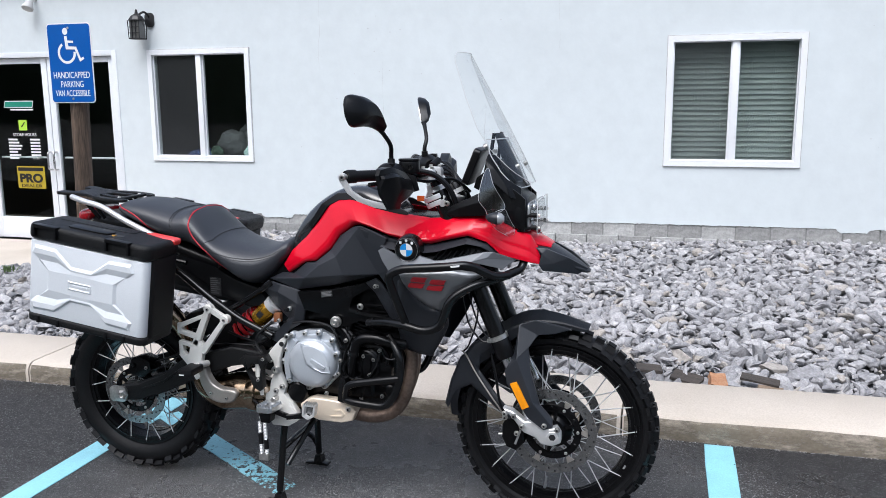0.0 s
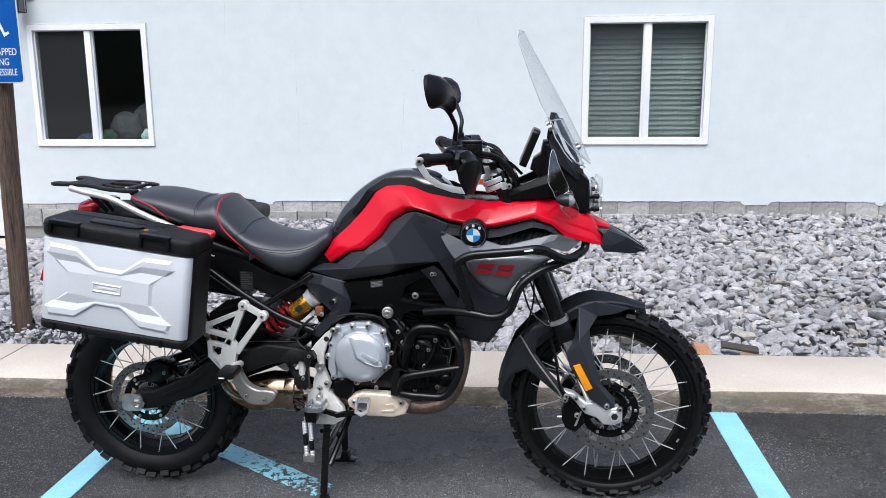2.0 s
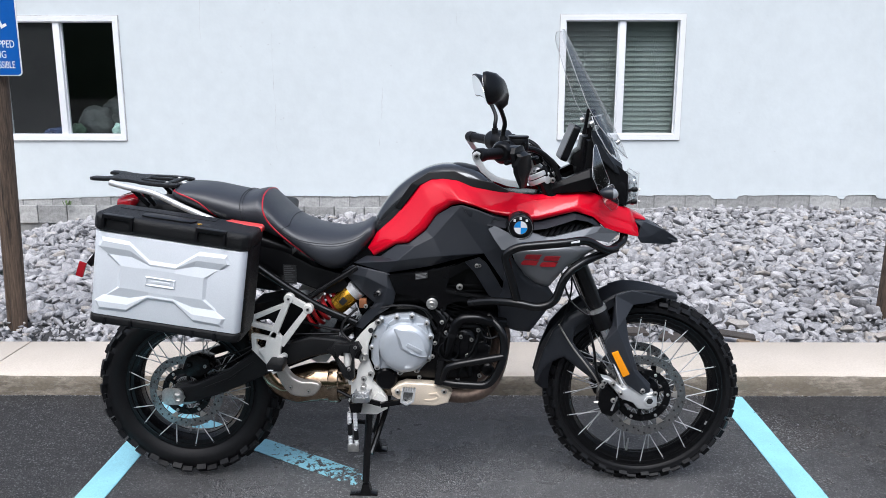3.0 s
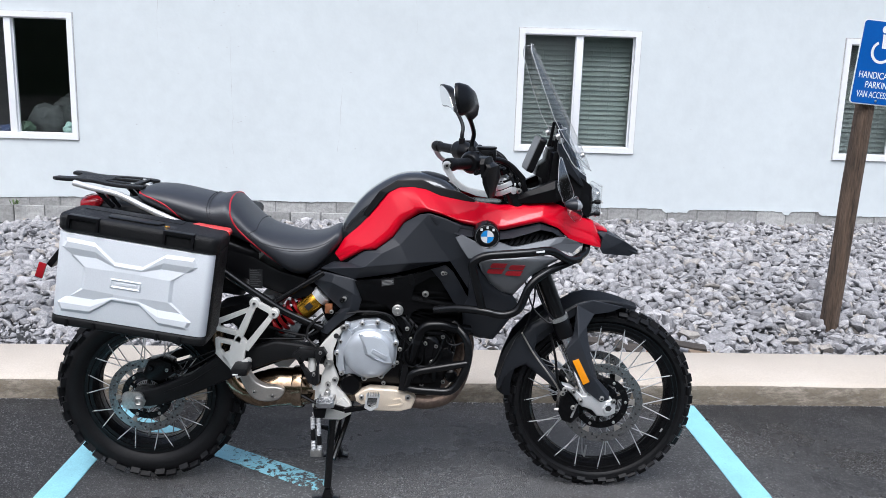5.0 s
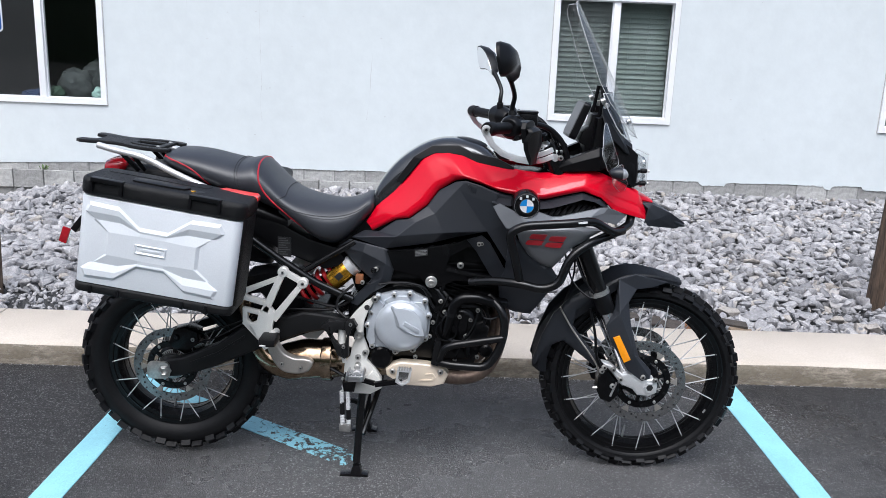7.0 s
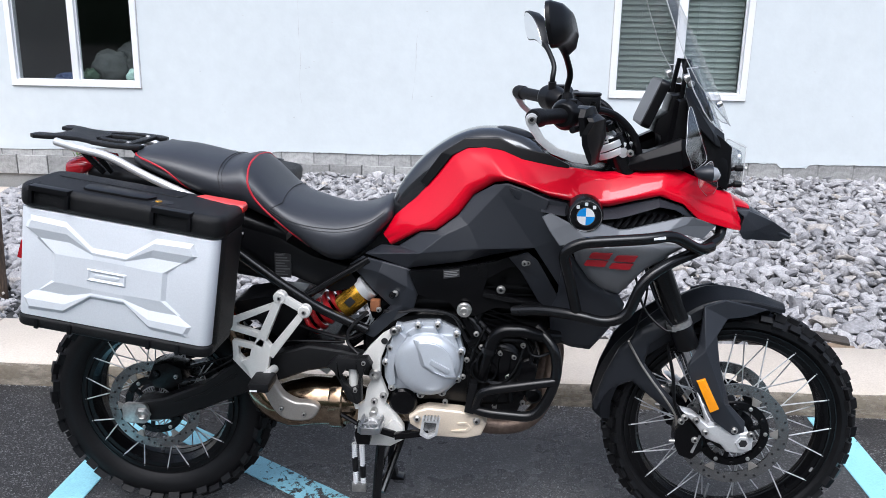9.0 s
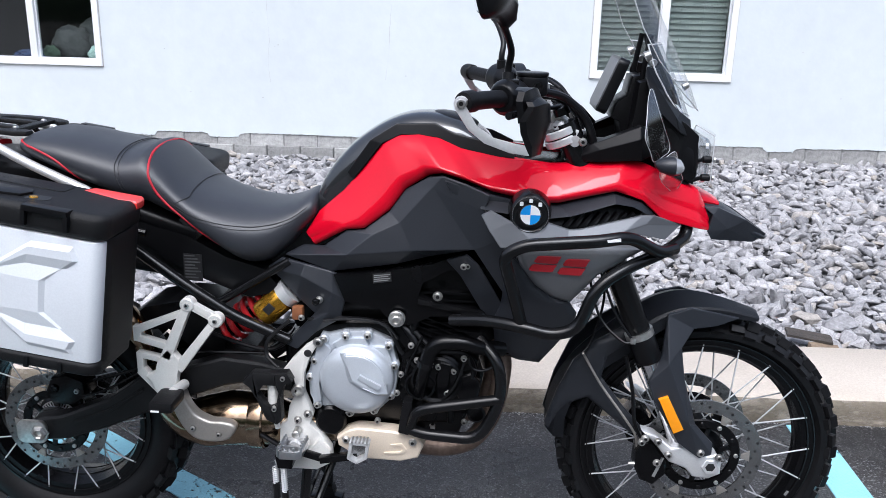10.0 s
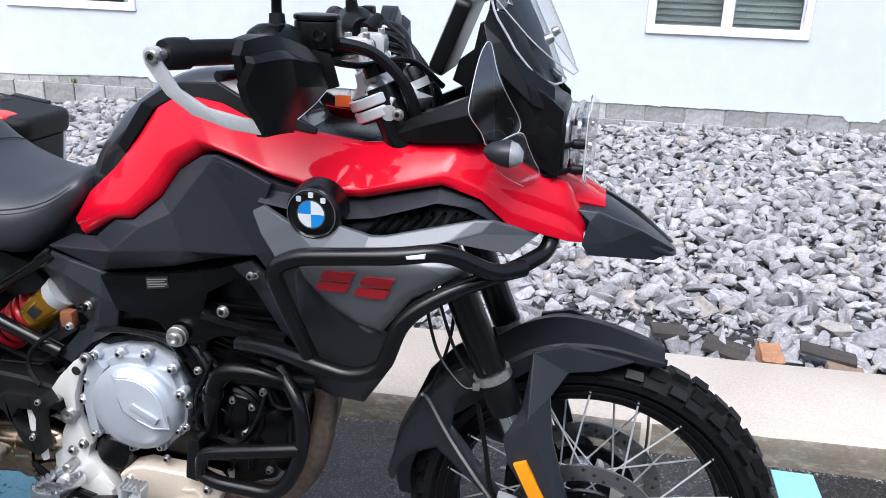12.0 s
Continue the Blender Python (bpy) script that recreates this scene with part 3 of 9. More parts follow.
# ---- the motorcycle ----
M.update({
    "steel": mat("bright_steel", (0.62, 0.62, 0.63), 0.3, 1.0, var=0.08, scale=30),
    "spoke": mat("spoke_steel", (0.62, 0.62, 0.63), 0.35, 0.45, var=0.08, scale=30),
    "brown": mat("brown_connector", (0.20, 0.075, 0.03), 0.5, var=0.1),
    "yellow": mat("sticker_yellow", (0.42, 0.31, 0.02), 0.5, var=0.04),
    "green": mat("logo_green", (0.02, 0.22, 0.15), 0.5, var=0.04),
    "lime": mat("sticker_lime", (0.42, 0.68, 0.06), 0.5, var=0.04),
    "frost": mat("smoked_lantern_glass", (0.10, 0.10, 0.098), 0.3, var=0.05),
    "denim": mat("navy_cloth", (0.035, 0.06, 0.16), 0.9, var=0.3, scale=20),
    "gear": mat("grey_cloth", (0.075, 0.08, 0.082), 0.8, var=0.35, scale=14),
    "gear_green": mat("green_cloth", (0.06, 0.10, 0.07), 0.8, var=0.35, scale=14),
    "mint": mat("mint_cloth", (0.45, 0.62, 0.58), 0.9, var=0.2, scale=20, bump=0.5, bscale=40),
    "plank_light": mat("pale_board", (0.16, 0.12, 0.085), 0.85, col2=(0.30, 0.22, 0.15), scale=10, fine=90, bump=0.5, bscale=60),
    "rust": mat("rust_brick", (0.30, 0.13, 0.06), 0.9, col2=(0.42, 0.24, 0.14), scale=20, fine=120, bump=0.6, bscale=90),
    "red": mat("red_paint", (0.58, 0.0010, 0.016), 0.45, var=0.02, scale=5, coat=0.65, rvar=0.02, spec=0.05),
    "reflector_red": mat("red_reflector", (0.72, 0.035, 0.03), 0.3, var=0.05, coat=0.4),
    "red_plastic": mat("red_lens", (0.30, 0.006, 0.012), 0.2, var=0.1, scale=30, coat=0.6),
    "piping": mat("red_piping", (0.42, 0.008, 0.022), 0.5, var=0.08),
    "decal_red": mat("dark_red_decal", (0.36, 0.008, 0.015), 0.35, var=0.08, scale=40, coat=0.4),
    "panel": mat("dark_grey_plastic", (0.0170, 0.0190, 0.0240), 0.36, spec=0.5, var=0.10, scale=7, fine=300, bump=0.12, bscale=900, rvar=0.08),
    "plastic": mat("black_plastic", (0.0038, 0.0038, 0.0045), 0.32, spec=0.27, var=0.15, scale=9, fine=260, bump=0.06, bscale=700, rvar=0.1),
    "grain": mat("black_grained_plastic", (0.0055, 0.0055, 0.006), 0.42, spec=0.28, var=0.15, scale=9, fine=260, bump=0.3, bscale=800, rvar=0.08),
    "engine": mat("black_engine_paint", (0.0020, 0.0020, 0.0024), 0.24, spec=0.26, var=0.25, scale=18, fine=200, bump=0.06, bscale=400, rvar=0.10),
    "tube_black": mat("black_powder_coat", (0.004, 0.004, 0.0045), 0.24, spec=0.40, var=0.2, scale=12, fine=150, bump=0.04, bscale=400, rvar=0.1),
    "rubber": mat("tyre_rubber", (0.0065, 0.0065, 0.0072), 0.44, spec=0.19, var=0.25, scale=14, fine=160, bump=0.10, bscale=300, rvar=0.12),
    "vinyl_black": mat("seat_vinyl", (0.024, 0.026, 0.032), 0.42, spec=0.62, var=0.12, scale=6, fine=400, bump=0.12, bscale=700, rvar=0.06),
    "satin": mat("satin_tank_paint", (0.014, 0.015, 0.017), 0.20, var=0.08, scale=6, spec=0.5, coat=0.8),
    # grey sheen of reflected sky is painted into the display's base colour
    "screen_grey": mat("display_glass", (0.14, 0.143, 0.148), 0.45, var=0.04),
    "suede": mat("seat_insert", (0.016, 0.016, 0.017), 0.75, var=0.12, scale=6, fine=400, bump=0.35, bscale=1100),
    "silver": mat("silver_paint", (0.135, 0.141, 0.152), 0.46, 0.4, var=0.06, scale=5, fine=500, rvar=0.06),
    "grey_metal": mat("graphite_paint", (0.19, 0.195, 0.205), 0.34, 0.5, var=0.08, scale=6, fine=500, rvar=0.06),
    "case_alu": mat("pannier_aluminium", (0.66, 0.685, 0.715), 0.50, 0.12, var=0.04, scale=3, fine=300, rvar=0.05),
    "cover": mat("clutch_cover_silver", (0.50, 0.53, 0.57), 0.34, 0.4, var=0.07, scale=14, fine=400, bump=0.08, bscale=600, rvar=0.06),
    "cast": mat("cast_aluminium", (0.74, 0.725, 0.685), 0.38, 0.22, var=0.06, scale=16, fine=300, bump=0.05, bscale=700, rvar=0.08),
    "brushed": mat("brushed_aluminium", (0.68, 0.68, 0.68), 0.34, 0.55, var=0.06, scale=20, fine=240, rvar=0.08),
    "brushed_dull": mat("satin_steel", (0.36, 0.335, 0.305), 0.42, 0.65, var=0.10, scale=12, fine=220, bump=0.04, bscale=400, rvar=0.08),
    "bolt": mat("bolt_steel", (0.48, 0.47, 0.45), 0.34, 0.9, var=0.15, scale=60, rnd=0.25),
    "chrome": mat("chrome", (0.75, 0.75, 0.76), 0.10, 1.0, var=0.03),
    "disc": mat("brake_disc_steel", (0.27, 0.27, 0.268), 0.24, 0.9, var=0.12, scale=30, fine=400),
    "exhaust": mat("heat_tinted_steel", (0.16, 0.095, 0.050), 0.17, 1.0, col2=(0.52, 0.42, 0.31), scale=6, fine=40, rvar=0.12),
    "header": mat("rust_brown_header", (0.10, 0.070, 0.055), 0.45, 0.7, col2=(0.26, 0.19, 0.15), scale=12, fine=90, bump=0.15, bscale=200),
    "gold": mat("gold_anodised", (0.52, 0.27, 0.025), 0.25, 0.85, var=0.08, scale=30),
    "spring_red": mat("red_spring", (0.42, 0.008, 0.012), 0.35, var=0.12, scale=30, coat=0.4),
    "amber": mat("amber_reflector", (0.85, 0.30, 0.0), 0.25, var=0.05, coat=0.6),
    "orange": mat("orange_reflector", (0.75, 0.12, 0.02), 0.3, var=0.05, coat=0.5),
    "logo_blue": mat("enamel_blue", (0.02, 0.27, 0.70), 0.25, var=0.03, coat=0.8),
    "logo_white": mat("enamel_white", (0.80, 0.80, 0.80), 0.25, var=0.02, coat=0.8),
    "mirror": mat("mirror_glass", (0.82, 0.82, 0.83), 0.03, 1.0, var=0.01, rvar=0.01),
    "lens": mat("lamp_lens", (0.36, 0.37, 0.38), 0.12, 0.3, var=0.15, scale=40, coat=0.5),
    "clear": glass("clear_screen", (0.965, 0.97, 0.97), least=0.055),
    "hazy": glass("scuffed_acrylic", (0.90, 0.91, 0.92), rough=0.06, least=0.15),
    "shield": mat("warm_heat_shield", (0.70, 0.60, 0.48), 0.42, 0.25, var=0.08, scale=10, fine=260, rvar=0.08),
    "tint": glass("smoked_screen", (0.90, 0.91, 0.92)),
    "edge": mat("polished_acrylic_edge", (0.58, 0.59, 0.60), 0.2, var=0.04),
    "label_grey": mat("label_grey", (0.20, 0.20, 0.20), 0.5, var=0.05),
    "label_dim": mat("faded_print", (0.055, 0.056, 0.058), 0.6, var=0.2, scale=40),
})

bike = tagged(new("motorcycle"), "red, black and silver touring motorcycle with panniers on centre stand", "motorcycle")
bike.location = (-1.80, 1.71, 0.0)


def both(fn):
    """Builds a part on the near side (s = -1) and its mirror image on the far side (s = 1)."""
    for s in (-1, 1):
        fn(s)


def flip(bm, s):
    if s > 0:
        for v in bm.verts:
            v.co.y = -v.co.y
    return bm


def spline_sheet(ctrl):
    """A thin-plate sheet y(x, z) through a few control points (x, z, y)."""
    c = np.array(ctrl, float)
    n = len(c)
    d = np.hypot(c[:, None, 0] - c[None, :, 0], c[:, None, 1] - c[None, :, 1]) + 1e-9
    K = d * d * np.log(d) + 1e-4 * np.eye(n)
    Pm = np.c_[np.ones(n), c[:, :2]]
    A = np.zeros((n + 3, n + 3))
    A[:n, :n], A[:n, n:], A[n:, :n] = K, Pm, Pm.T
    w = np.linalg.solve(A, np.r_[c[:, 2], 0, 0, 0])

    def f(x, z):
        r = np.hypot(x - c[:, 0], z - c[:, 1]) + 1e-9
        return float(w[:n] @ (r * r * np.log(r)) + w[n] + w[n + 1] * x + w[n + 2] * z)
    return f


def seg_dist(px, pz, a, b):
    ax, az, bx, bz = a[0], a[1], b[0], b[1]
    dx, dz = bx - ax, bz - az
    t = max(0, min(1, ((px - ax) * dx + (pz - az) * dz) / (dx * dx + dz * dz + 1e-12)))
    return math.hypot(px - ax - t * dx, pz - az - t * dz)


def panel(name, outline, ctrl, material, label="", step=0.014, thick=0.006, roll=0.010, depth=0.008, ridges=(), parent=None, sides=(-1, 1), lift=0.0):
    """A moulded body panel: an outline in x and z on a curved sheet, its rim rolled inward; ridges are raised creases."""
    f = spline_sheet(ctrl) if isinstance(ctrl, (list, tuple)) else ctrl
    for s in sides:
        bm = bmesh.new()
        bm.faces.new([bm.verts.new((x, 0, z)) for x, z in outline])
        bm.normal_update()
        bmesh.ops.triangulate(bm, faces=bm.faces[:])
        xs, zs = [p[0] for p in outline], [p[1] for p in outline]
        for k in range(1, int((max(xs) - min(xs)) / step) + 1):
            bmesh.ops.bisect_plane(bm, geom=bm.verts[:] + bm.edges[:] + bm.faces[:], plane_co=(min(xs) + k * step, 0, 0), plane_no=(1, 0, 0))
        for k in range(1, int((max(zs) - min(zs)) / step) + 1):
            bmesh.ops.bisect_plane(bm, geom=bm.verts[:] + bm.edges[:] + bm.faces[:], plane_co=(0, 0, min(zs) + k * step), plane_no=(0, 0, 1))
        edges = list(zip(outline, outline[1:] + outline[:1]))
        for v in bm.verts:
            x, z = v.co.x, v.co.z
            y = f(x, z) - lift
            d = min(seg_dist(x, z, a, b) for a, b in edges)
            if d < roll:
                y += depth * (1 - d / roll) ** 2
            for a, b, h, w in ridges:
                d = seg_dist(x, z, a, b)
                if d < w:
                    y -= h * (1 - d / w)
            v.co.y = y
        r = bmesh.ops.extrude_face_region(bm, geom=bm.faces[:])
        bmesh.ops.translate(bm, verts=[v for v in r["geom"] if isinstance(v, bmesh.types.BMVert)], vec=(0, thick, 0))
        flip(bm, s)
        o = part(name, bm, material, parent or bike, label, smooth=42)
    return f


def strip(name, rails, material, label="", n=5, thick=0.010, smooth=60, sides=(-1, 1), crown=0.0, parent=None):
    """A moulded band through rails of (x, z, y): smooth along its length, creased at the inner rails, edges rolled in."""
    fine = []
    for r in rails:
        r = np.array(r)
        soft, hard = blend_rows(r, n), [r[i] + (r[i + 1] - r[i]) * j / n for i in range(len(r) - 1) for j in range(n)] + [r[-1]]
        fine.append([0.12 * p + 0.88 * q for p, q in zip(soft, hard)])
    k = len(fine)
    rows, drops = [], []
    for a in range(k - 1):
        for u in (0.0, 0.07, 0.3, 0.5, 0.7, 0.93):
            rows.append([p * (1 - u) + q * u for p, q in zip(fine[a], fine[a + 1])])
            drops.append((0.004 if a == 0 and u == 0 else 0.0) - crown * 4 * u * (1 - u))
    rows.append(fine[-1])
    drops.append(0.004)
    for s in sides:
        bm = bmesh.new()
        grid = [[bm.verts.new((p[0], p[2] + d, p[1])) for p in r] for r, d in zip(rows, drops)]
        for a, b in zip(grid, grid[1:]):
            for j in range(len(a) - 1):
                bm.faces.new((a[j], a[j + 1], b[j + 1], b[j]))
        r = bmesh.ops.extrude_face_region(bm, geom=bm.faces[:])
        bmesh.ops.translate(bm, verts=[v for v in r["geom"] if isinstance(v, bmesh.types.BMVert)], vec=(0, thick, 0))
        bmesh.ops.recalc_face_normals(bm, faces=bm.faces[:])
        part(name, flip(bm, s), material, parent or bike, label, smooth=smooth)


def facets(name, pts, faces, material, label="", bevel=0.003, thick=0.010, sides=(-1, 1), parent=None):
    """An angular moulding: flat facets over points (x, z, y), its creases and rim slightly rounded."""
    for s in sides:
        bm = bmesh.new()
        vs = [bm.verts.new((x, y, z)) for x, z, y in pts]
        for f in faces:
            bm.faces.new([vs[i] for i in f])
        for v in [v for v in bm.verts if not v.link_faces]:
            bm.verts.remove(v)
        bmesh.ops.recalc_face_normals(bm, faces=bm.faces[:])
        bmesh.ops.triangulate(bm, faces=[f for f in bm.faces if len(f.verts) > 4])
        r = bmesh.ops.extrude_face_region(bm, geom=bm.faces[:])
        bmesh.ops.translate(bm, verts=[v for v in r["geom"] if isinstance(v, bmesh.types.BMVert)], vec=(0, thick, 0))
        bmesh.ops.recalc_face_normals(bm, faces=bm.faces[:])
        if bevel:
            es = [e for e in bm.edges if len(e.link_faces) == 2 and e.calc_face_angle(0) > radians(3)]
            bmesh.ops.bevel(bm, geom=es, offset=bevel, segments=2, affect="EDGES", profile=0.6, clamp_overlap=True)
        part(name, flip(bm, s), material, parent or bike, label, smooth=5)


def loft(sections, power=2.6, seg=28, bm=None):
    """A closed body through sections (x, top, bottom, half width): squarish rounds."""
    bm = bm or bmesh.new()
    rings = []
    for x, zt, zb, hw in sections:
        ring = []
        for j in range(seg):
            a = 2 * math.pi * j / seg
            c, s = math.cos(a), math.sin(a)
            y = hw * math.copysign(abs(c) ** (2 / power), c)
            zz = math.copysign(abs(s) ** (2 / power), s)
            ring.append(bm.verts.new((x, y, (zt + zb) / 2 + zz * (zt - zb) / 2)))
        rings.append(ring)
    for a, b in zip(rings, rings[1:]):
        for j in range(seg):
            bm.faces.new((a[j], a[(j + 1) % seg], b[(j + 1) % seg], b[j]))
    bm.faces.new(rings[0])
    bm.faces.new(list(reversed(rings[-1])))
    return bm


def dense(sections, n=4):
    """More sections between the given ones, smoothly."""
    return [tuple(v) for v in np.array([list(p) for p in blend_rows(np.array(sections), n)])]


def blend_rows(p, n):
    out = []
    for i in range(len(p) - 1):
        a, b, c, d = p[max(i - 1, 0)], p[i], p[i + 1], p[min(i + 2, len(p) - 1)]
        for j in range(n):
            s = j / n
            out.append(0.5 * (2 * b + (c - a) * s + (2 * a - 5 * b + 4 * c - d) * s * s + (3 * b - a - 3 * c + d) * s ** 3))
    return out + [p[-1]]


def strut(p, q, w, y0, y1, bevel=0.003, bm=None, w2=None):
    """A flat bar between two points in x and z."""
    d = Vector((q[0] - p[0], q[1] - p[1])).normalized()
    n = Vector((-d.y, d.x))
    a, b = w / 2, (w2 or w) / 2
    o = [(p[0] + n.x * a, p[1] + n.y * a), (q[0] + n.x * b, q[1] + n.y * b), (q[0] - n.x * b, q[1] - n.y * b), (p[0] - n.x * a, p[1] - n.y * a)]
    return slab(o, y0, y1, bevel, bm)


def bolt(x, z, y, r, parent, material=None, s=-1, h=0.006):
    """A socket-head bolt that faces out."""
    bm = lathe([(0, y * 1.0 + h * 0.6), (r * 0.45, y + h * 0.6), (r * 0.5, y), (r * 0.85, y), (r, y + h * 0.25), (r, y + h), (r * 1.25, y + h), (r * 1.25, y + h + 0.003), (0, y + h + 0.003)], 12, None, (x, 0, z))
    o = part("bolt", flip(bm, s), material or M["bolt"], parent, smooth=30)
    # socket recess is coloured black, standing in for the shade inside it
    o.data.materials.append(M["black_metal"])
    for f in o.data.polygons:
        if math.hypot(f.center.x - x, f.center.z - z) < r * 0.485 and abs(f.center.y) < abs(y) + 1e-4:
            f.material_index = 1
    return o


# ---- wheels ----
def wheel(name, cx, cz, R, rim_r, tw, rw, rows, spokes, disc_r, disc_y, discs, label):
    """A spoked wheel: the black rim carries tyre, spokes, hub and brake discs."""
    prof = [(rim_r - 0.020, -rw), (rim_r + 0.010, -rw - 0.004), (rim_r + 0.012, -rw + 0.002), (rim_r - 0.004, -rw + 0.008), (rim_r - 0.012, -rw * 0.55),
            (rim_r - 0.024, -rw * 0.4), (rim_r - 0.024, rw * 0.4), (rim_r - 0.012, rw * 0.55), (rim_r - 0.004, rw - 0.008), (rim_r + 0.012, rw - 0.002), (rim_r + 0.010, rw + 0.004),
            (rim_r - 0.020, rw), (rim_r - 0.026, rw * 0.6), (rim_r - 0.032, 0), (rim_r - 0.026, -rw * 0.6), (rim_r - 0.020, -rw)]
    w = part(name, lathe(prof, 72), M["engine"], bike, label, smooth=30)
    w.location = (cx, 0, cz)
    body = R - 0.011
    tp = [(rim_r + 0.004, -rw + 0.002), (rim_r + 0.016, -rw - 0.006), (rim_r + (body - rim_r) * 0.35, -tw * 0.97), (rim_r + (body - rim_r) * 0.6, -tw), (body - 0.020, -tw * 0.88),
          (body - 0.006, -tw * 0.55), (body, 0), (body - 0.006, tw * 0.55), (body - 0.020, tw * 0.88), (rim_r + (body - rim_r) * 0.6, tw), (rim_r + (body - rim_r) * 0.35, tw * 0.97),
          (rim_r + 0.016, rw + 0.006), (rim_r + 0.004, rw - 0.002)]
    tyre = part("tyre", lathe(tp, 96), M["rubber"], w, "black rubber tyre with worn knobs", smooth=40)
    bm = bmesh.new()

    def knob(a, y, r, la, ly, h, lean):
        m = Matrix.Rotation(-a, 4, "Y") @ Matrix.Translation((r, y, 0)) @ Matrix.Rotation(lean, 4, "Z")
        vs = bmesh.ops.create_cube(bm, size=1, matrix=m @ Matrix.Diagonal((h, ly, la, 1)))["verts"]
        top = m.to_3x3() @ Vector((1, 0, 0))
        for v in vs:
            if (v.co - m.translation).dot(top) > 0:
                v.co = m.translation + (v.co - m.translation) * 0.9 + top * h * 0.05
    pitch = 2 * math.pi / rows
    for i in range(rows):
        a = i * pitch
        la = pitch * R * 0.74
        if i % 2:
            knob(a, 0, body + 0.001, la, tw * 0.50, 0.020, 0)
            for sg in (-1, 1):
                knob(a, sg * tw * 0.80, body - 0.013, la, tw * 0.46, 0.016, -sg * 0.70)
        else:
            for sg in (-1, 1):
                knob(a, sg * tw * 0.40, body - 0.0015, la, tw * 0.44, 0.020, -sg * 0.30)
                knob(a + pitch * 0.2, sg * tw * 0.90, body - 0.020, la * 0.9, tw * 0.32, 0.017, -sg * 0.95)
    part("tread", bm, M["rubber"], tyre)
    hub = lathe([(0.022, -0.075), (0.040, -0.072), (0.062, -0.052), (0.066, -0.036), (0.040, -0.022), (0.036, 0), (0.040, 0.022), (0.066, 0.036), (0.062, 0.052), (0.040, 0.072), (0.022, 0.075)], 36)
    part("hub", hub, M["engine"], w, smooth=30)
    for i in range(spokes):
        a = 2 * math.pi * (i + 0.25) / spokes
        sg = 1 if i % 2 else -1
        lead = 0.42 if (i // 2) % 2 else -0.42
        h = Vector((0.060 * math.cos(a + lead * 2.0), sg * 0.042, 0.060 * math.sin(a + lead * 2.0)))
        r = Vector(((rim_r - 0.003) * math.cos(a), sg * (rw + 0.004), (rim_r - 0.003) * math.sin(a)))
        part("spoke", tube([h, r], 0.0019, 6), M["spoke"], w, "thin bright steel spoke" if i == 0 else "")
    for sg in (-1, 1):
        for q in (rim_r + 0.009, rim_r - 0.006):
            part("rim_lip", lathe([(q - 0.0025, sg * (rw + 0.003)), (q - 0.0015, sg * (rw + 0.006)), (q + 0.0015, sg * (rw + 0.006)), (q + 0.0025, sg * (rw + 0.003))], 72), M["tube_black"], w, smooth=60)
    for sg in discs:
        bm = bmesh.new()
        n, y = 60, sg * disc_y
        r0 = disc_r * 0.785
        prev = None
        ring = []
        for j in range(n):
            a = 2 * math.pi * j / n
            ro = disc_r * (1 + 0.003 * math.cos(a * 12))
            ring.append([bm.verts.new((rr * math.cos(a), yy, rr * math.sin(a))) for rr, yy in ((r0, y - 0.0025), (ro, y - 0.0025), (ro, y + 0.0025), (r0, y + 0.0025))])
        for j in range(n):
            p, q = ring[j], ring[(j + 1) % n]
            for k in range(4):
                bm.faces.new((p[k], q[k], q[(k + 1) % 4], p[(k + 1) % 4]))
        d = part("brake_disc", bm, M["disc"], w, "drilled steel brake disc", smooth=30)
        # black discs on solid steel, painted as the dark inside of drilled holes
        holes = bmesh.new()
        for j in range(42):
            a = 2 * math.pi * j / 42
            rr = disc_r * (0.83, 0.89, 0.95)[j % 3]
            for sd in (-1, 1):
                lathe([(0, y + sd * 0.0036), (0.0034, y + sd * 0.0036), (0.0038, y + sd * 0.0020)], 8, holes, (rr * math.cos(a), 0, rr * math.sin(a)))
        tagged(part("drilling", holes, M["black_metal"], w), kind="stuff")
        out = -1 if y < 0 else 1
        car = lathe([(disc_r * 0.50, y - out * 0.006), (disc_r * 0.64, y - out * 0.006), (disc_r * 0.66, y - out * 0.001), (disc_r * 0.64, y + out * 0.003), (disc_r * 0.50, y + out * 0.003), (disc_r * 0.50, y - out * 0.006)], 40)
        part("disc_carrier", car, M["engine"], w)
        for j in range(6):
            a = 2 * math.pi * (j + 0.05) / 6
            at = lambda r_, t_: (r_ * math.cos(a + t_), r_ * math.sin(a + t_))
            tab = [at(disc_r * 0.805, -0.12), at(disc_r * 0.805, 0.12), at(disc_r * 0.72, 0.085), at(disc_r * 0.66, 0.05), at(disc_r * 0.66, -0.05), at(disc_r * 0.72, -0.085)]
            part("carrier_tab", slab(tab, min(y + out * 0.003, y + out * 0.0065), max(y + out * 0.003, y + out * 0.0065), 0.001), M["brushed_dull"], w, "pale steel disc mounting tab")
            part("carrier_arm", strut(at(0.045, 0.3), at(disc_r * 0.52, 0.3), 0.012, y - 0.003, y + 0.003, 0.001), M["engine"], w)
            for t_ in (0.0, 0.52):
                q = at(disc_r * 0.58, t_)
                part("rivet", disc((q[0], 0, q[1]), 0.0055, min(y + out * 0.002, y + out * 0.007), max(y + out * 0.002, y + out * 0.007), 0.001, 10), M["tube_black"] if t_ else M["bolt"], w)
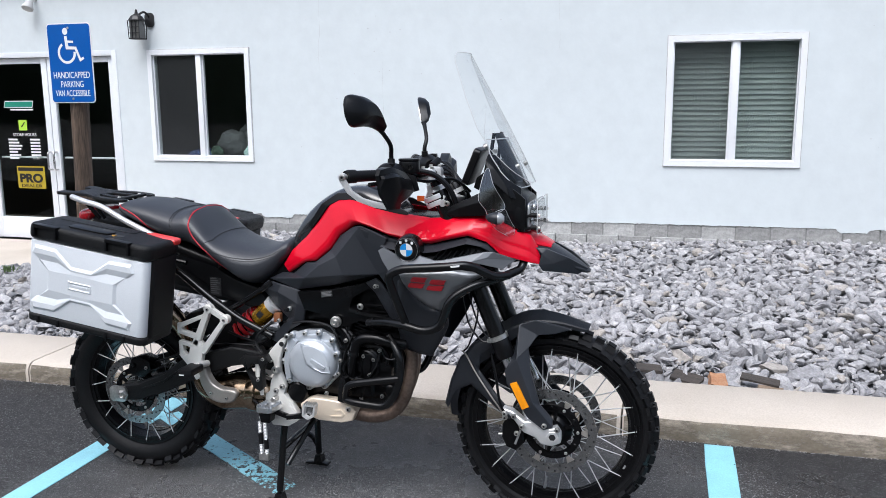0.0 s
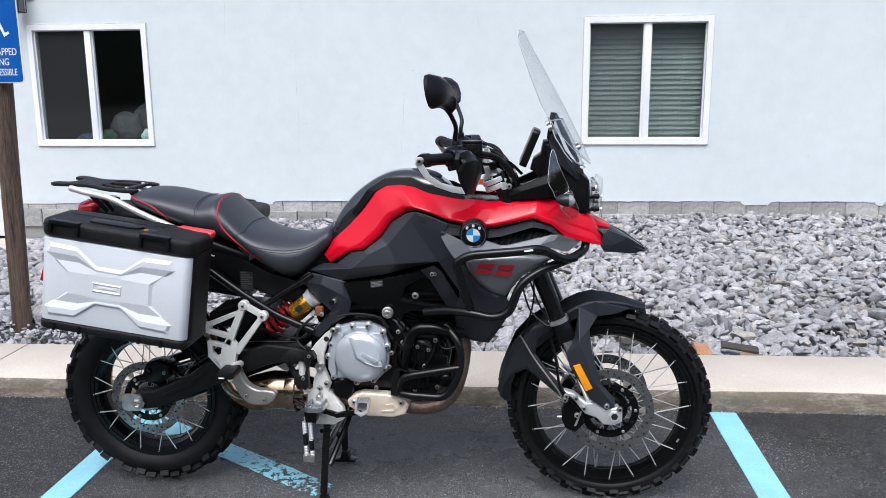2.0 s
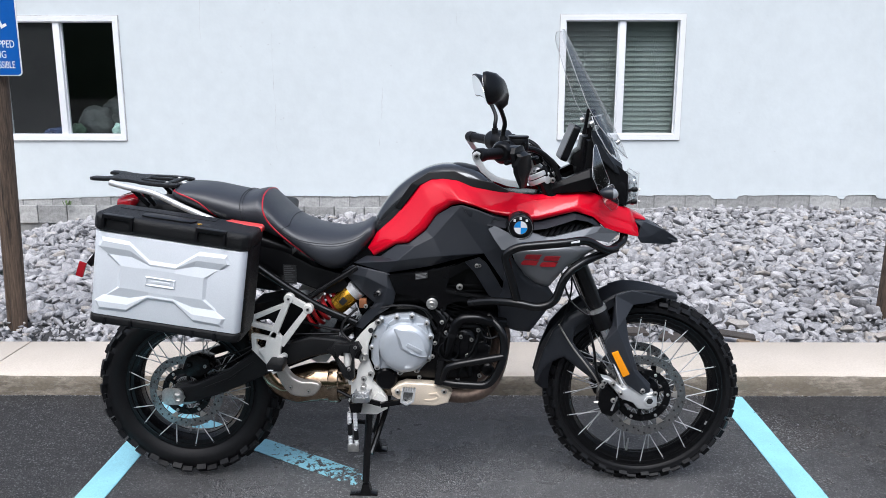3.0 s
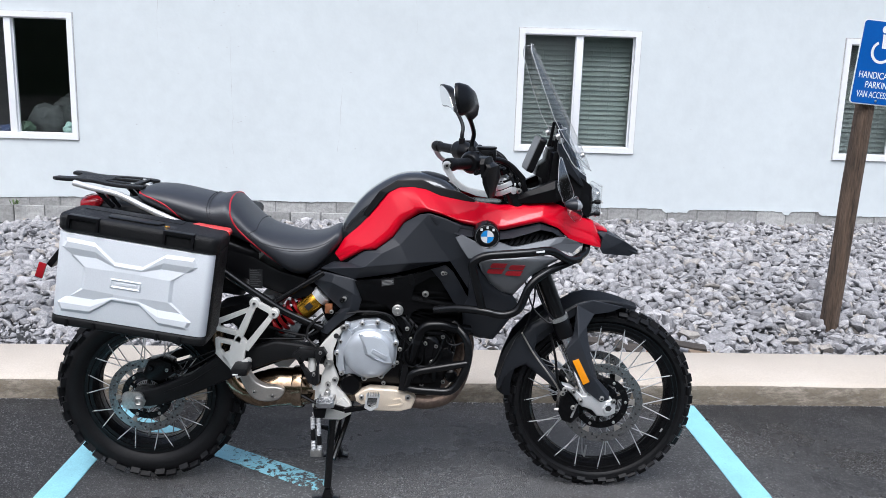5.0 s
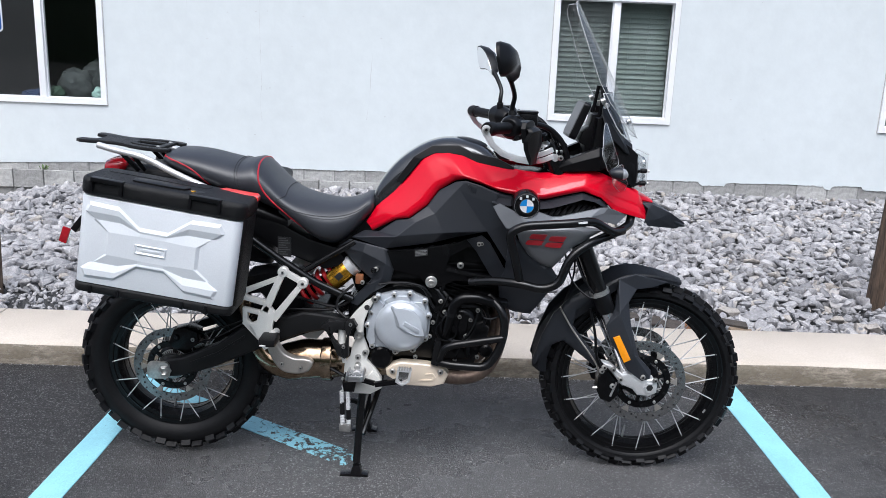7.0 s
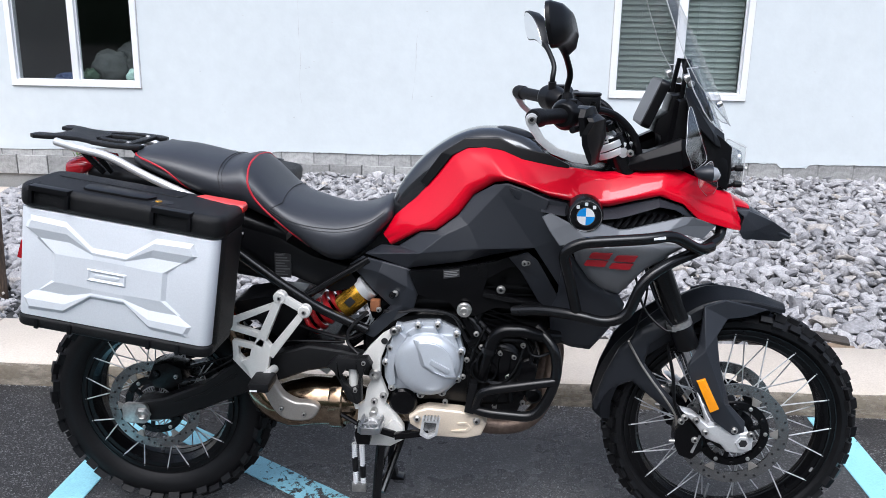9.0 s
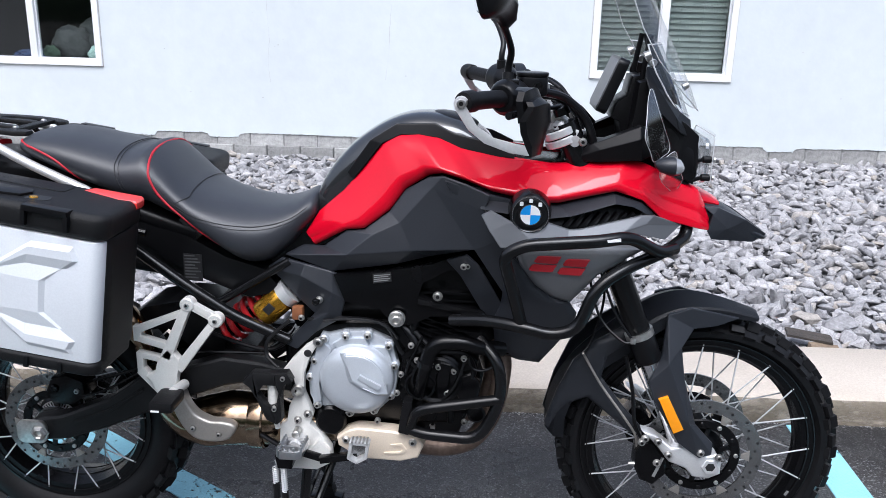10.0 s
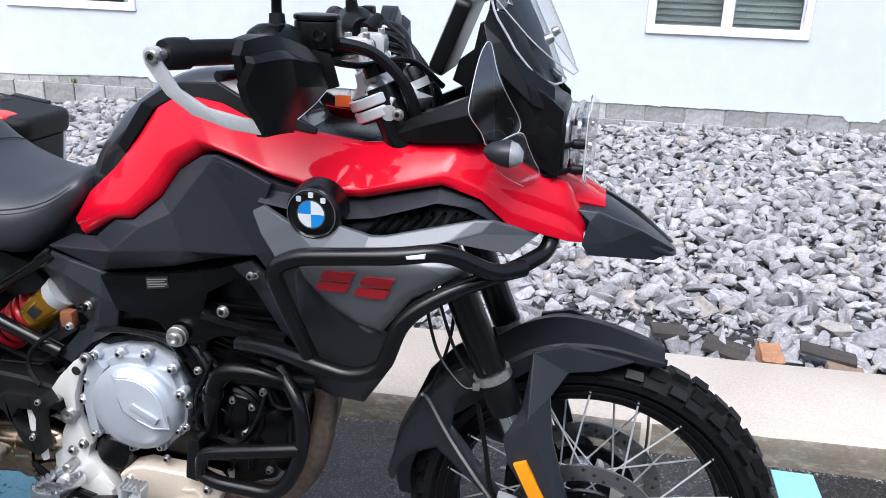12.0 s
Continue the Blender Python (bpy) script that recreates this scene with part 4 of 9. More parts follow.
    # pressed ridges inside the rim
    for sg in (-1, 1):
        for q, yy in ((rim_r - 0.0285, 0.30),):
            part("rim_ridge", lathe([(q + 0.001, sg * (rw * yy - 0.002)), (q - 0.0025, sg * (rw * yy - 0.001)), (q - 0.0025, sg * (rw * yy + 0.001)), (q + 0.001, sg * (rw * yy + 0.002))], 64), M["tube_black"], w, smooth=60)
    v = Vector((math.cos(radians(262)), 0, math.sin(radians(262))))
    part("valve", tube([v * (rim_r - 0.03), v * (rim_r - 0.075)], [0.005, 0.004, 0.003], 8), M["steel"], w)
    if name == "rear_wheel":
        y = -disc_y + 0.012
        ring = part("tone_ring", lathe([(0.036, y - 0.001), (0.052, y - 0.001), (0.052, y + 0.001), (0.036, y + 0.001), (0.036, y - 0.001)], 48), M["brushed"], w, "bright slotted sensor ring")
        # slots are black plates laid on the ring, not cut; their dark is painted
        slots = bmesh.new()
        for j in range(40):
            a = 2 * math.pi * j / 40
            slab([(r_ * math.cos(a + t_), r_ * math.sin(a + t_)) for r_, t_ in ((0.039, -0.035), (0.049, -0.035), (0.049, 0.035), (0.039, 0.035))], y - 0.0016, y - 0.0009, 0, slots)
        tagged(part("slot", slots, M["black_metal"], ring, smooth=None), kind="stuff")
    if name == "front_wheel":
        for a, b in ((332, 335),):
            bm = bmesh.new()
            arc = slab(ring_arc_xz(0, 0, rim_r - 0.010, a, b, 0.008), -rw - 0.004, -rw - 0.002, 0, bm)
            part("rim_sticker", arc, M["label_grey"], w, "pale worn rim sticker")
    return w


def ring_arc_xz(cx, cz, r, a0, a1, w, n=8):
    out = [(cx + (r + w / 2) * math.cos(radians(a)), cz + (r + w / 2) * math.sin(radians(a))) for a in np.linspace(a0, a1, n)]
    return out + [(cx + (r - w / 2) * math.cos(radians(a)), cz + (r - w / 2) * math.sin(radians(a))) for a in np.linspace(a1, a0, n)]


wheel("rear_wheel", 0.0, 0.336, 0.327, 0.222, 0.074, 0.052, 42, 40, 0.132, 0.085, (-1,), "black wire-spoked rear wheel")
wheel("front_wheel", 1.603, 0.338, 0.343, 0.274, 0.046, 0.030, 50, 40, 0.146, 0.074, (-1, 1), "black wire-spoked front wheel")

# ---- swingarm, chain side, rear brake ----
SW = [(-0.035, 0.362), (-0.02, 0.374), (0.05, 0.386), (0.17, 0.437), (0.263, 0.505), (0.36, 0.53), (0.46, 0.562), (0.55, 0.553), (0.63, 0.535),
      (0.63, 0.48), (0.52, 0.50), (0.458, 0.488), (0.38, 0.457), (0.319, 0.43), (0.165, 0.36), (0.06, 0.322), (-0.03, 0.312), (-0.04, 0.33)]
both(lambda s: part("swingarm", flip(slab(SW, -0.145, -0.095, 0.013, seg=3), s), M["grain"], bike, "black cast swingarm"))
part("swingarm_rib", slab([(0.08, 0.375), (0.17, 0.412), (0.262, 0.475), (0.262, 0.466), (0.17, 0.402), (0.08, 0.366)], -0.1485, -0.144, 0.0015), M["grain"], bike)
part("swingarm_bridge", box(0.44, 0.52, -0.1, 0.1, 0.49, 0.56, 0.02), M["grain"], bike)
bm = slab(rounded(-0.062, 0.012, 0.313, 0.373, 0.018), -0.156, -0.144, 0.003)
part("axle_plate", bm, M["bolt"], bike, "cast aluminium axle adjuster plate")
part("axle_nut", lathe([(0.009, -0.148), (0.009, -0.164), (0.012, -0.166), (0.017, -0.164), (0.019, -0.161), (0.019, -0.157), (0.024, -0.1565), (0.024, -0.154)], 6, None, (-0.004, 0, 0.343)), M["bolt"], bike, smooth=20)
bm = slab([(0.0, 0.43), (0.02, 0.475), (0.06, 0.485), (0.10, 0.47), (0.105, 0.43), (0.07, 0.405), (0.02, 0.405)], -0.125, -0.055, 0.010)
cal = part("rear_caliper", bm, M["engine"], bike, "black rear brake caliper")
bolt(0.03, 0.45, -0.131, 0.009, cal, M["engine"])
bolt(0.085, 0.445, -0.131, 0.006, cal)
part("brake_line", tube(smooth_line([(0.10, -0.10, 0.46), (0.18, -0.12, 0.49), (0.26, -0.14, 0.525), (0.38, -0.12, 0.56), (0.55, -0.10, 0.56)]), 0.004, 8), M["engine"], bike)
part("sensor_line", tube(smooth_line([(0.09, -0.12, 0.43), (0.17, -0.15, 0.465), (0.28, -0.15, 0.53)]), 0.003, 8), M["engine"], bike)
part("sensor_ring", lathe([(0.036, -0.094), (0.046, -0.094), (0.046, -0.090), (0.036, -0.090), (0.036, -0.094)], 48, None, (0, 0, 0.336)), M["disc"], bike)
part("chain_guard", slab([(0.0, 0.40), (0.30, 0.50), (0.45, 0.56), (0.45, 0.58), (0.28, 0.53), (0.0, 0.43)], 0.06, 0.085, 0.004), M["plastic"], bike)
part("sprocket", lathe([(0.04, 0.068), (0.088, 0.068), (0.093, 0.071), (0.088, 0.074), (0.04, 0.074)], 42, None, (0, 0, 0.336)), M["disc"], bike)
for zo in (0.088, -0.088):
    part("chain", tube([(0.0, 0.071, 0.336 + zo), (0.60, 0.071, 0.53 + zo * 0.45)], 0.008, 6), M["engine"], bike)

part("rear_hugger", slab([(0.17, 0.595), (0.25, 0.655), (0.33, 0.672), (0.42, 0.668), (0.46, 0.62), (0.44, 0.54), (0.36, 0.50), (0.36, 0.55), (0.30, 0.60), (0.22, 0.585)], -0.075, 0.075, 0.010), M["plastic"], bike, "black plastic mudguard over the rear tyre")

# ---- exhaust ----
hd = smooth_line([(0.74, -0.11, 0.360), (0.90, -0.11, 0.346), (0.985, -0.105, 0.340), (1.045, -0.10, 0.357), (1.082, -0.09, 0.397), (1.103, -0.085, 0.452), (1.114, -0.075, 0.515), (1.112, -0.065, 0.57), (1.07, -0.05, 0.63)])
part("header_pipe", tube(hd, 0.023, 18), M["header"], bike, "rust-brown exhaust header pipe")
part("header_pipe", tube([(p.x - 0.02, -p.y * 0.3, p.z + 0.005) for p in hd], 0.024, 14), M["header"], bike)
cp = smooth_line([(0.74, -0.09, 0.365), (0.62, -0.09, 0.375), (0.55, -0.10, 0.385), (0.47, -0.10, 0.385), (0.40, -0.105, 0.375), (0.345, -0.105, 0.385), (0.305, -0.105, 0.43), (0.275, -0.105, 0.50), (0.258, -0.11, 0.58)])
part("collector", tube(cp, [0.030, 0.045, 0.064, 0.068, 0.064, 0.048, 0.034, 0.026, 0.025], 24), M["exhaust"], bike, "heat-tinted steel exhaust collector")
part("pipe_clamp", lathe([(0.071, 0.515), (0.073, 0.52), (0.073, 0.548), (0.069, 0.552)], 36, None, (0, -0.10, 0.386), "x"), M["exhaust"], bike)
part("muffler", tube(smooth_line([(0.258, -0.11, 0.58), (0.22, -0.125, 0.65), (0.12, -0.145, 0.72), (-0.08, -0.150, 0.78), (-0.20, -0.150, 0.815)]), [0.025, 0.034, 0.050, 0.052, 0.048], 22), M["exhaust"], bike, "steel muffler tucked behind the pannier")
hs = part("heat_shield", slab([(0.732, 0.380), (0.753, 0.398), (0.782, 0.409), (0.866, 0.405), (0.924, 0.394), (0.940, 0.372), (0.926, 0.338), (0.884, 0.326), (0.800, 0.328), (0.774, 0.337), (0.736, 0.360)], -0.165, -0.120, 0.008, seg=3), M["shield"], bike, "pale ribbed heat shield on the header")
part("shield_rib", slab([(0.862, 0.372), (0.888, 0.376), (0.900, 0.360), (0.890, 0.348), (0.850, 0.345), (0.846, 0.350), (0.884, 0.354), (0.890, 0.362), (0.882, 0.369), (0.864, 0.366)], -0.168, -0.164, 0.001), M["shield"], hs)
for x, z in ((0.755, 0.378), (0.913, 0.380)):
    bolt(x, z, -0.172, 0.008, hs)

# ---- engine ----
EN = [(0.60, 0.60), (0.66, 0.645), (0.76, 0.665), (0.90, 0.665), (0.99, 0.655), (1.05, 0.62), (1.075, 0.54), (1.06, 0.45), (1.00, 0.405), (0.90, 0.398), (0.72, 0.398), (0.64, 0.42), (0.60, 0.50)]
eng = part("engine_block", slab(EN, -0.115, 0.125, 0.022, seg=3), M["engine"], bike, "black-painted engine block")
part("cylinder_block", slab([(0.84, 0.64), (0.88, 0.76), (0.96, 0.82), (1.10, 0.80), (1.12, 0.64), (1.04, 0.58)], -0.10, 0.10, 0.015), M["engine"], eng)
for k in range(6):
    z = 0.645 + 0.018 * k
    part("cooling_fin", box(0.93 - 0.004 * k, 1.06, -0.118, -0.095, z, z + 0.006, 0.0015), M["engine"], eng)
part("starter_cover", lathe([(0.0, -0.152), (0.040, -0.150), (0.052, -0.142), (0.055, -0.10)], 28, None, (0.975, 0, 0.545)), M["engine"], eng, smooth=30)
part("gasket_ring", lathe([(0.046, -0.150), (0.054, -0.154), (0.060, -0.150), (0.060, -0.12)], 32, None, (0.965, 0, 0.535)), M["engine"], eng, smooth=30)
part("ignition_cover", slab([(0.885, 0.60), (0.93, 0.63), (0.96, 0.60), (0.945, 0.50), (0.925, 0.44), (0.89, 0.43), (0.875, 0.50)], -0.138, -0.11, 0.008), M["engine"], eng)
part("side_casting", slab([(0.98, 0.60), (1.03, 0.612), (1.06, 0.58), (1.05, 0.47), (1.02, 0.42), (0.985, 0.44), (0.995, 0.52)], -0.132, -0.10, 0.007), M["engine"], eng)
part("oil_filter", lathe([(0.0, -0.150), (0.032, -0.150), (0.038, -0.144), (0.038, -0.10)], 28, None, (0.715, 0, 0.415)), M["engine"], eng, smooth=30)
part("sump", slab([(0.66, 0.41), (1.04, 0.43), (1.02, 0.375), (0.94, 0.345), (0.70, 0.345), (0.66, 0.37)], -0.10, 0.10, 0.012), M["engine"], eng)
for x, z in ((0.919, 0.584), (0.969, 0.570), (1.005, 0.561), (0.989, 0.506), (1.027, 0.594), (0.882, 0.547), (0.873, 0.499), (1.032, 0.433), (0.828, 0.425), (0.905, 0.62)):
    bolt(x, z, -0.158, 0.0060, eng)
# water pump: a round cover with a raised lip, a pipe stub and ribs
part("pump_cover", lathe([(0.0, -0.140), (0.027, -0.140), (0.029, -0.150), (0.034, -0.152), (0.038, -0.148), (0.040, -0.12)], 36, None, (0.928, 0, 0.518)), M["engine"], eng, smooth=30)
part("pump_stub", tube([(0.926, -0.150, 0.500), (0.933, -0.165, 0.545), (0.940, -0.170, 0.580)], [0.015, 0.0145, 0.0145], 18), M["engine"], eng)
part("stator_cover", slab([(0.972, 0.585), (1.000, 0.580), (0.996, 0.53), (0.985, 0.492), (0.966, 0.490), (0.962, 0.54)], -0.156, -0.12, 0.008, seg=3), M["engine"], eng)
part("oil_cooler", slab([(1.012, 0.545), (1.045, 0.556), (1.066, 0.53), (1.060, 0.472), (1.030, 0.462), (1.010, 0.50)], -0.146, -0.10, 0.010, seg=3), M["engine"], eng)
for k in range(5):
    part("casting_rib", strut((0.918 - 0.004 * k, 0.684 - 0.0125 * k), (1.014 - 0.004 * k, 0.652 - 0.0125 * k), 0.0045, -0.124, -0.110, 0.0012), M["engine"], eng)
part("coil_stick", tube([(0.904, -0.130, 0.632), (0.911, -0.130, 0.660), (0.917, -0.130, 0.682)], [0.008, 0.010, 0.0085], 12), M["engine"], eng)
part("stiffener", strut((0.868, 0.655), (0.915, 0.592), 0.022, -0.140, -0.115, 0.004), M["engine"], eng)
part("stiffener", strut((0.885, 0.585), (0.918, 0.612), 0.014, -0.150, -0.120, 0.003), M["engine"], eng)
for pts, r in (([(1.030, -0.150, 0.592), (1.018, -0.152, 0.55), (1.004, -0.155, 0.52), (0.978, -0.155, 0.488)], 0.0042), ([(1.036, -0.148, 0.598), (1.046, -0.150, 0.572), (1.070, -0.150, 0.566), (1.095, -0.145, 0.575)], 0.0040),
               ([(0.972, -0.152, 0.462), (0.963, -0.156, 0.440), (0.958, -0.156, 0.422)], 0.0038), ([(0.930, -0.145, 0.640), (0.915, -0.150, 0.606), (0.900, -0.150, 0.575), (0.893, -0.148, 0.545)], 0.0036),
               ([(0.70, -0.135, 0.665), (0.78, -0.142, 0.676), (0.845, -0.142, 0.664), (0.875, -0.145, 0.632)], 0.0042)):
    part("engine_cable", tube(smooth_line(pts), r, 8), M["tube_black"], eng)
part("cable_plug", tube([(0.958, -0.156, 0.424), (0.960, -0.156, 0.405)], [0.007, 0.007, 0.004], 10), M["bolt"], eng)
part("drain_stub", tube([(1.000, -0.150, 0.470), (1.000, -0.152, 0.432)], [0.009, 0.009], 12), M["engine"], eng)
part("horn", lathe([(0.0, -0.150), (0.016, -0.150), (0.022, -0.146), (0.024, -0.12)], 24, None, (1.060, 0, 0.452)), M["engine"], eng, smooth=30)
part("wire_loom", tube(smooth_line([(0.90, -0.13, 0.66), (0.96, -0.145, 0.61), (1.03, -0.14, 0.60), (1.05, -0.14, 0.55), (1.0, -0.14, 0.51)]), 0.006, 8), M["plastic"], eng)
part("wire_loom", tube(smooth_line([(0.66, -0.12, 0.66), (0.75, -0.13, 0.672), (0.84, -0.13, 0.66), (0.88, -0.14, 0.60), (0.92, -0.145, 0.56)]), 0.005, 8), M["plastic"], eng)
part("breather_hose", tube(smooth_line([(0.86, -0.12, 0.67), (0.90, -0.13, 0.64), (0.925, -0.14, 0.60)]), 0.010, 10), M["plastic"], eng)

# clutch cover with its flange and bolts
FL = [(0.694, 0.632), (0.710, 0.630), (0.754, 0.643), (0.805, 0.646), (0.858, 0.622), (0.874, 0.566), (0.872, 0.520), (0.866, 0.485), (0.829, 0.446), (0.770, 0.434), (0.711, 0.447), (0.676, 0.452), (0.664, 0.480), (0.662, 0.535), (0.674, 0.575)]
cov = part("clutch_cover", slab(FL, -0.140, -0.105, 0.005), M["cover"], bike, "silver round clutch cover")
dc = (0.780, 0.0, 0.532)
part("dome", lathe([(0.0, -0.184), (0.050, -0.182), (0.066, -0.178), (0.079, -0.171), (0.0845, -0.164), (0.0865, -0.156), (0.0875, -0.138)], 56, None, dc), M["cover"], cov, smooth=40)
# raised sector of the dome: a level face with a sloping edge
fold = [(0.748, 0.606), (0.765, 0.575), (0.774, 0.543), (0.800, 0.527), (0.831, 0.514), (0.856, 0.510)]
foot = [(0.744, 0.604), (0.750, 0.572), (0.757, 0.530), (0.790, 0.506), (0.826, 0.500), (0.855, 0.502)]
arc = [(dc[0] + 0.074 * math.cos(radians(a)), dc[2] + 0.074 * math.sin(radians(a))) for a in (0, 18, 36, 54, 72, 90, 106)]
bm = bmesh.new()
ra = [bm.verts.new((x, y, z)) for x, y, z in [(x, -0.1925 + 0.012 * (k in (0, 5)), z) for k, (x, z) in enumerate(fold)] + [(dc[0] + (x - dc[0]) * 0.93, -0.1795, dc[2] + (z - dc[2]) * 0.93) for x, z in arc]]
rb = [bm.verts.new((x, -0.174, z)) for x, z in foot + arc]
bm.faces.new(ra)
for j in range(len(ra)):
    k = (j + 1) % len(ra)
    bm.faces.new((ra[j], rb[j], rb[k], ra[k]))
bmesh.ops.recalc_face_normals(bm, faces=bm.faces)
bmesh.ops.bevel(bm, geom=[e for e in bm.edges if e.verts[0] in ra and e.verts[1] in ra], offset=0.002, segments=2, affect="EDGES")
part("crest", bm, M["cover"], cov, smooth=25)
part("shoulder", slab([(0.690, 0.615), (0.700, 0.622), (0.722, 0.600), (0.700, 0.560), (0.692, 0.515), (0.696, 0.470), (0.676, 0.462), (0.670, 0.520), (0.676, 0.570)], -0.156, -0.136, 0.005), M["cover"], cov)
part("shoulder", slab([(0.722, 0.614), (0.745, 0.630), (0.800, 0.632), (0.812, 0.606), (0.780, 0.600), (0.742, 0.600)], -0.154, -0.136, 0.005), M["cover"], cov)
part("shoulder", slab([(0.815, 0.612), (0.850, 0.612), (0.864, 0.570), (0.860, 0.520), (0.845, 0.560)], -0.152, -0.136, 0.005), M["cover"], cov)
part("emblem_bar", strut((0.790, 0.553), (0.838, 0.527), 0.013, -0.1925, -0.185, 0.0008), M["cover"], cov, "raised maker's mark shown as a bar")
for x, z in ((0.703, 0.624), (0.754, 0.635), (0.805, 0.639), (0.854, 0.616), (0.867, 0.566), (0.858, 0.490), (0.681, 0.571), (0.669, 0.528), (0.685, 0.458), (0.762, 0.441), (0.819, 0.450)):
    part("boss", lathe([(0.0, -0.152), (0.0085, -0.152), (0.0105, -0.150), (0.0115, -0.134), (0.0, -0.134)], 14, None, (x, 0, z)), M["cover"], cov)
    bolt(x, z, -0.160, 0.0066, cov)

# side plate that carries the footpeg
PL = [(0.695, 0.629), (0.661, 0.608), (0.627, 0.572), (0.600, 0.535), (0.631, 0.530), (0.637, 0.492), (0.619, 0.454), (0.613, 0.417), (0.596, 0.402), (0.593, 0.359), (0.584, 0.338),
      (0.625, 0.296), (0.685, 0.296), (0.720, 0.317), (0.718, 0.348), (0.694, 0.384), (0.668, 0.409), (0.676, 0.435), (0.655, 0.490), (0.657, 0.540), (0.672, 0.582), (0.686, 0.606)]
plate = part("footpeg_plate", slab(PL, -0.160, -0.135, 0.004), M["cast"], bike, "cast aluminium footpeg plate")
part("plate_lip", slab([(0.625, 0.296), (0.685, 0.296), (0.720, 0.317), (0.718, 0.348), (0.69, 0.375), (0.66, 0.34), (0.635, 0.36), (0.60, 0.34)], -0.172, -0.158, 0.004), M["cast"], plate)
for x, z, r in ((0.693, 0.622, 0.010), (0.640, 0.421, 0.008), (0.664, 0.438, 0.008), (0.624, 0.530, 0.006), (0.612, 0.355, 0.007)):
    bolt(x, z, -0.170, r, plate)
part("pivot_boss", lathe([(0.008, -0.160), (0.008, -0.170), (0.014, -0.170), (0.016, -0.164), (0.016, -0.150)], 20, None, (0.642, 0, 0.496)), M["bolt"], plate)
# black disc on the plate paints the dark of a hole
part("hole", disc((0.667, 0, 0.592), 0.009, -0.1612, -0.159, 0.0005, 18), M["black_metal"], plate)
ak = slab([(0.524, 0.535), (0.548, 0.558), (0.600, 0.558), (0.602, 0.528), (0.574, 0.529), (0.558, 0.506), (0.568, 0.489), (0.586, 0.476), (0.602, 0.430), (0.578, 0.442), (0.557, 0.491), (0.542, 0.519)], -0.210, -0.180, 0.004)
slab([(0.600, 0.558), (0.629, 0.562), (0.641, 0.541), (0.623, 0.532), (0.613, 0.500), (0.614, 0.441), (0.602, 0.430), (0.586, 0.476), (0.602, 0.480), (0.608, 0.511), (0.602, 0.528)], -0.2105, -0.180, 0.004, ak)
ank = part("ankle_guard", ak, M["grain"], bike, "black plastic ankle guard")
part("brake_cylinder", tube([(0.590, -0.186, 0.545), (0.590, -0.186, 0.47), (0.598, -0.186, 0.41)], [0.013, 0.013, 0.006], 12), M["cast"], ank)
bolt(0.620, 0.549, -0.216, 0.0058, ank)
bolt(0.598, 0.472, -0.216, 0.0058, ank)
part("brake_hose", tube(smooth_line([(0.60, -0.175, 0.56), (0.57, -0.16, 0.585), (0.575, -0.15, 0.62), (0.62, -0.13, 0.66)]), 0.0045, 8), M["plastic"], bike)

fp = bmesh.new()
for o in ([(0.628, -0.178), (0.628, -0.255), (0.635, -0.255), (0.638, -0.178)], [(0.676, -0.178), (0.680, -0.255), (0.687, -0.255), (0.687, -0.178)],
          [(0.6285, -0.253), (0.638, -0.266), (0.676, -0.266), (0.6865, -0.253), (0.674, -0.253), (0.640, -0.253)], [(0.6385, -0.178), (0.6385, -0.196), (0.6755, -0.196), (0.6755, -0.178)], [(0.637, -0.222), (0.637, -0.229), (0.678, -0.229), (0.678, -0.222)]):
    slab(o, 0.356, 0.374, 0.002, fp, axis="z")
peg = part("footpeg", fp, M["steel"], bike, "bright serrated open steel footpeg")
peg.matrix_basis = Matrix.Translation((-0.017, 0, 0.008)) @ Matrix.Translation((0.657, -0.17, 0.365)) @ Matrix.Rotation(radians(-7), 4, "X") @ Matrix.Translation((-0.657, 0.17, -0.365))
part("peg_pivot", tube([(0.640, -0.160, 0.372), (0.640, -0.205, 0.372)], [0.016, 0.014], 14), M["brushed"], bike)
part("peg_pin", disc((0.640, 0, 0.395), 0.010, -0.190, -0.160, 0.002, 14), M["bolt"], bike)
for k in range(6):
    for x in (0.6325, 0.682):
        part("tooth", lathe([(0.0055, 0.372), (0.0028, 0.383), (0.0, 0.383)], 5, None, (x, -0.186 - 0.0135 * k, 0), "z"), M["steel"], peg, smooth=20)
for x in (0.646, 0.6575, 0.669):
    part("tooth", lathe([(0.0048, 0.372), (0.0024, 0.382), (0.0, 0.382)], 5, None, (x, -0.2595, 0), "z"), M["steel"], peg, smooth=20)
pd = strut((0.60, 0.372), (0.70, 0.345), 0.016, -0.205, -0.190, 0.004)
strut((0.70, 0.345), (0.79, 0.362), 0.016, -0.215, -0.195, 0.004, pd)
ped = part("brake_pedal", pd, M["engine"], bike, "black brake pedal")
pad = bmesh.new()
for p, q in (((0.776, 0.406), (0.818, 0.404)), ((0.817, 0.408), (0.811, 0.368)), ((0.812, 0.370), (0.790, 0.357)), ((0.791, 0.357), (0.771, 0.368)), ((0.772, 0.366), (0.778, 0.408))):
    strut(p, q, 0.007, -0.232, -0.206, 0.0015, pad)
part("pedal_pad", pad, M["brushed"], ped, "open aluminium pedal pad with a toothed rim")
for k in range(5):
    part("tooth", box(0.779 + 0.0085 * k, 0.783 + 0.0085 * k, -0.234, -0.208, 0.408, 0.413, 0.0006), M["bolt"], ped)
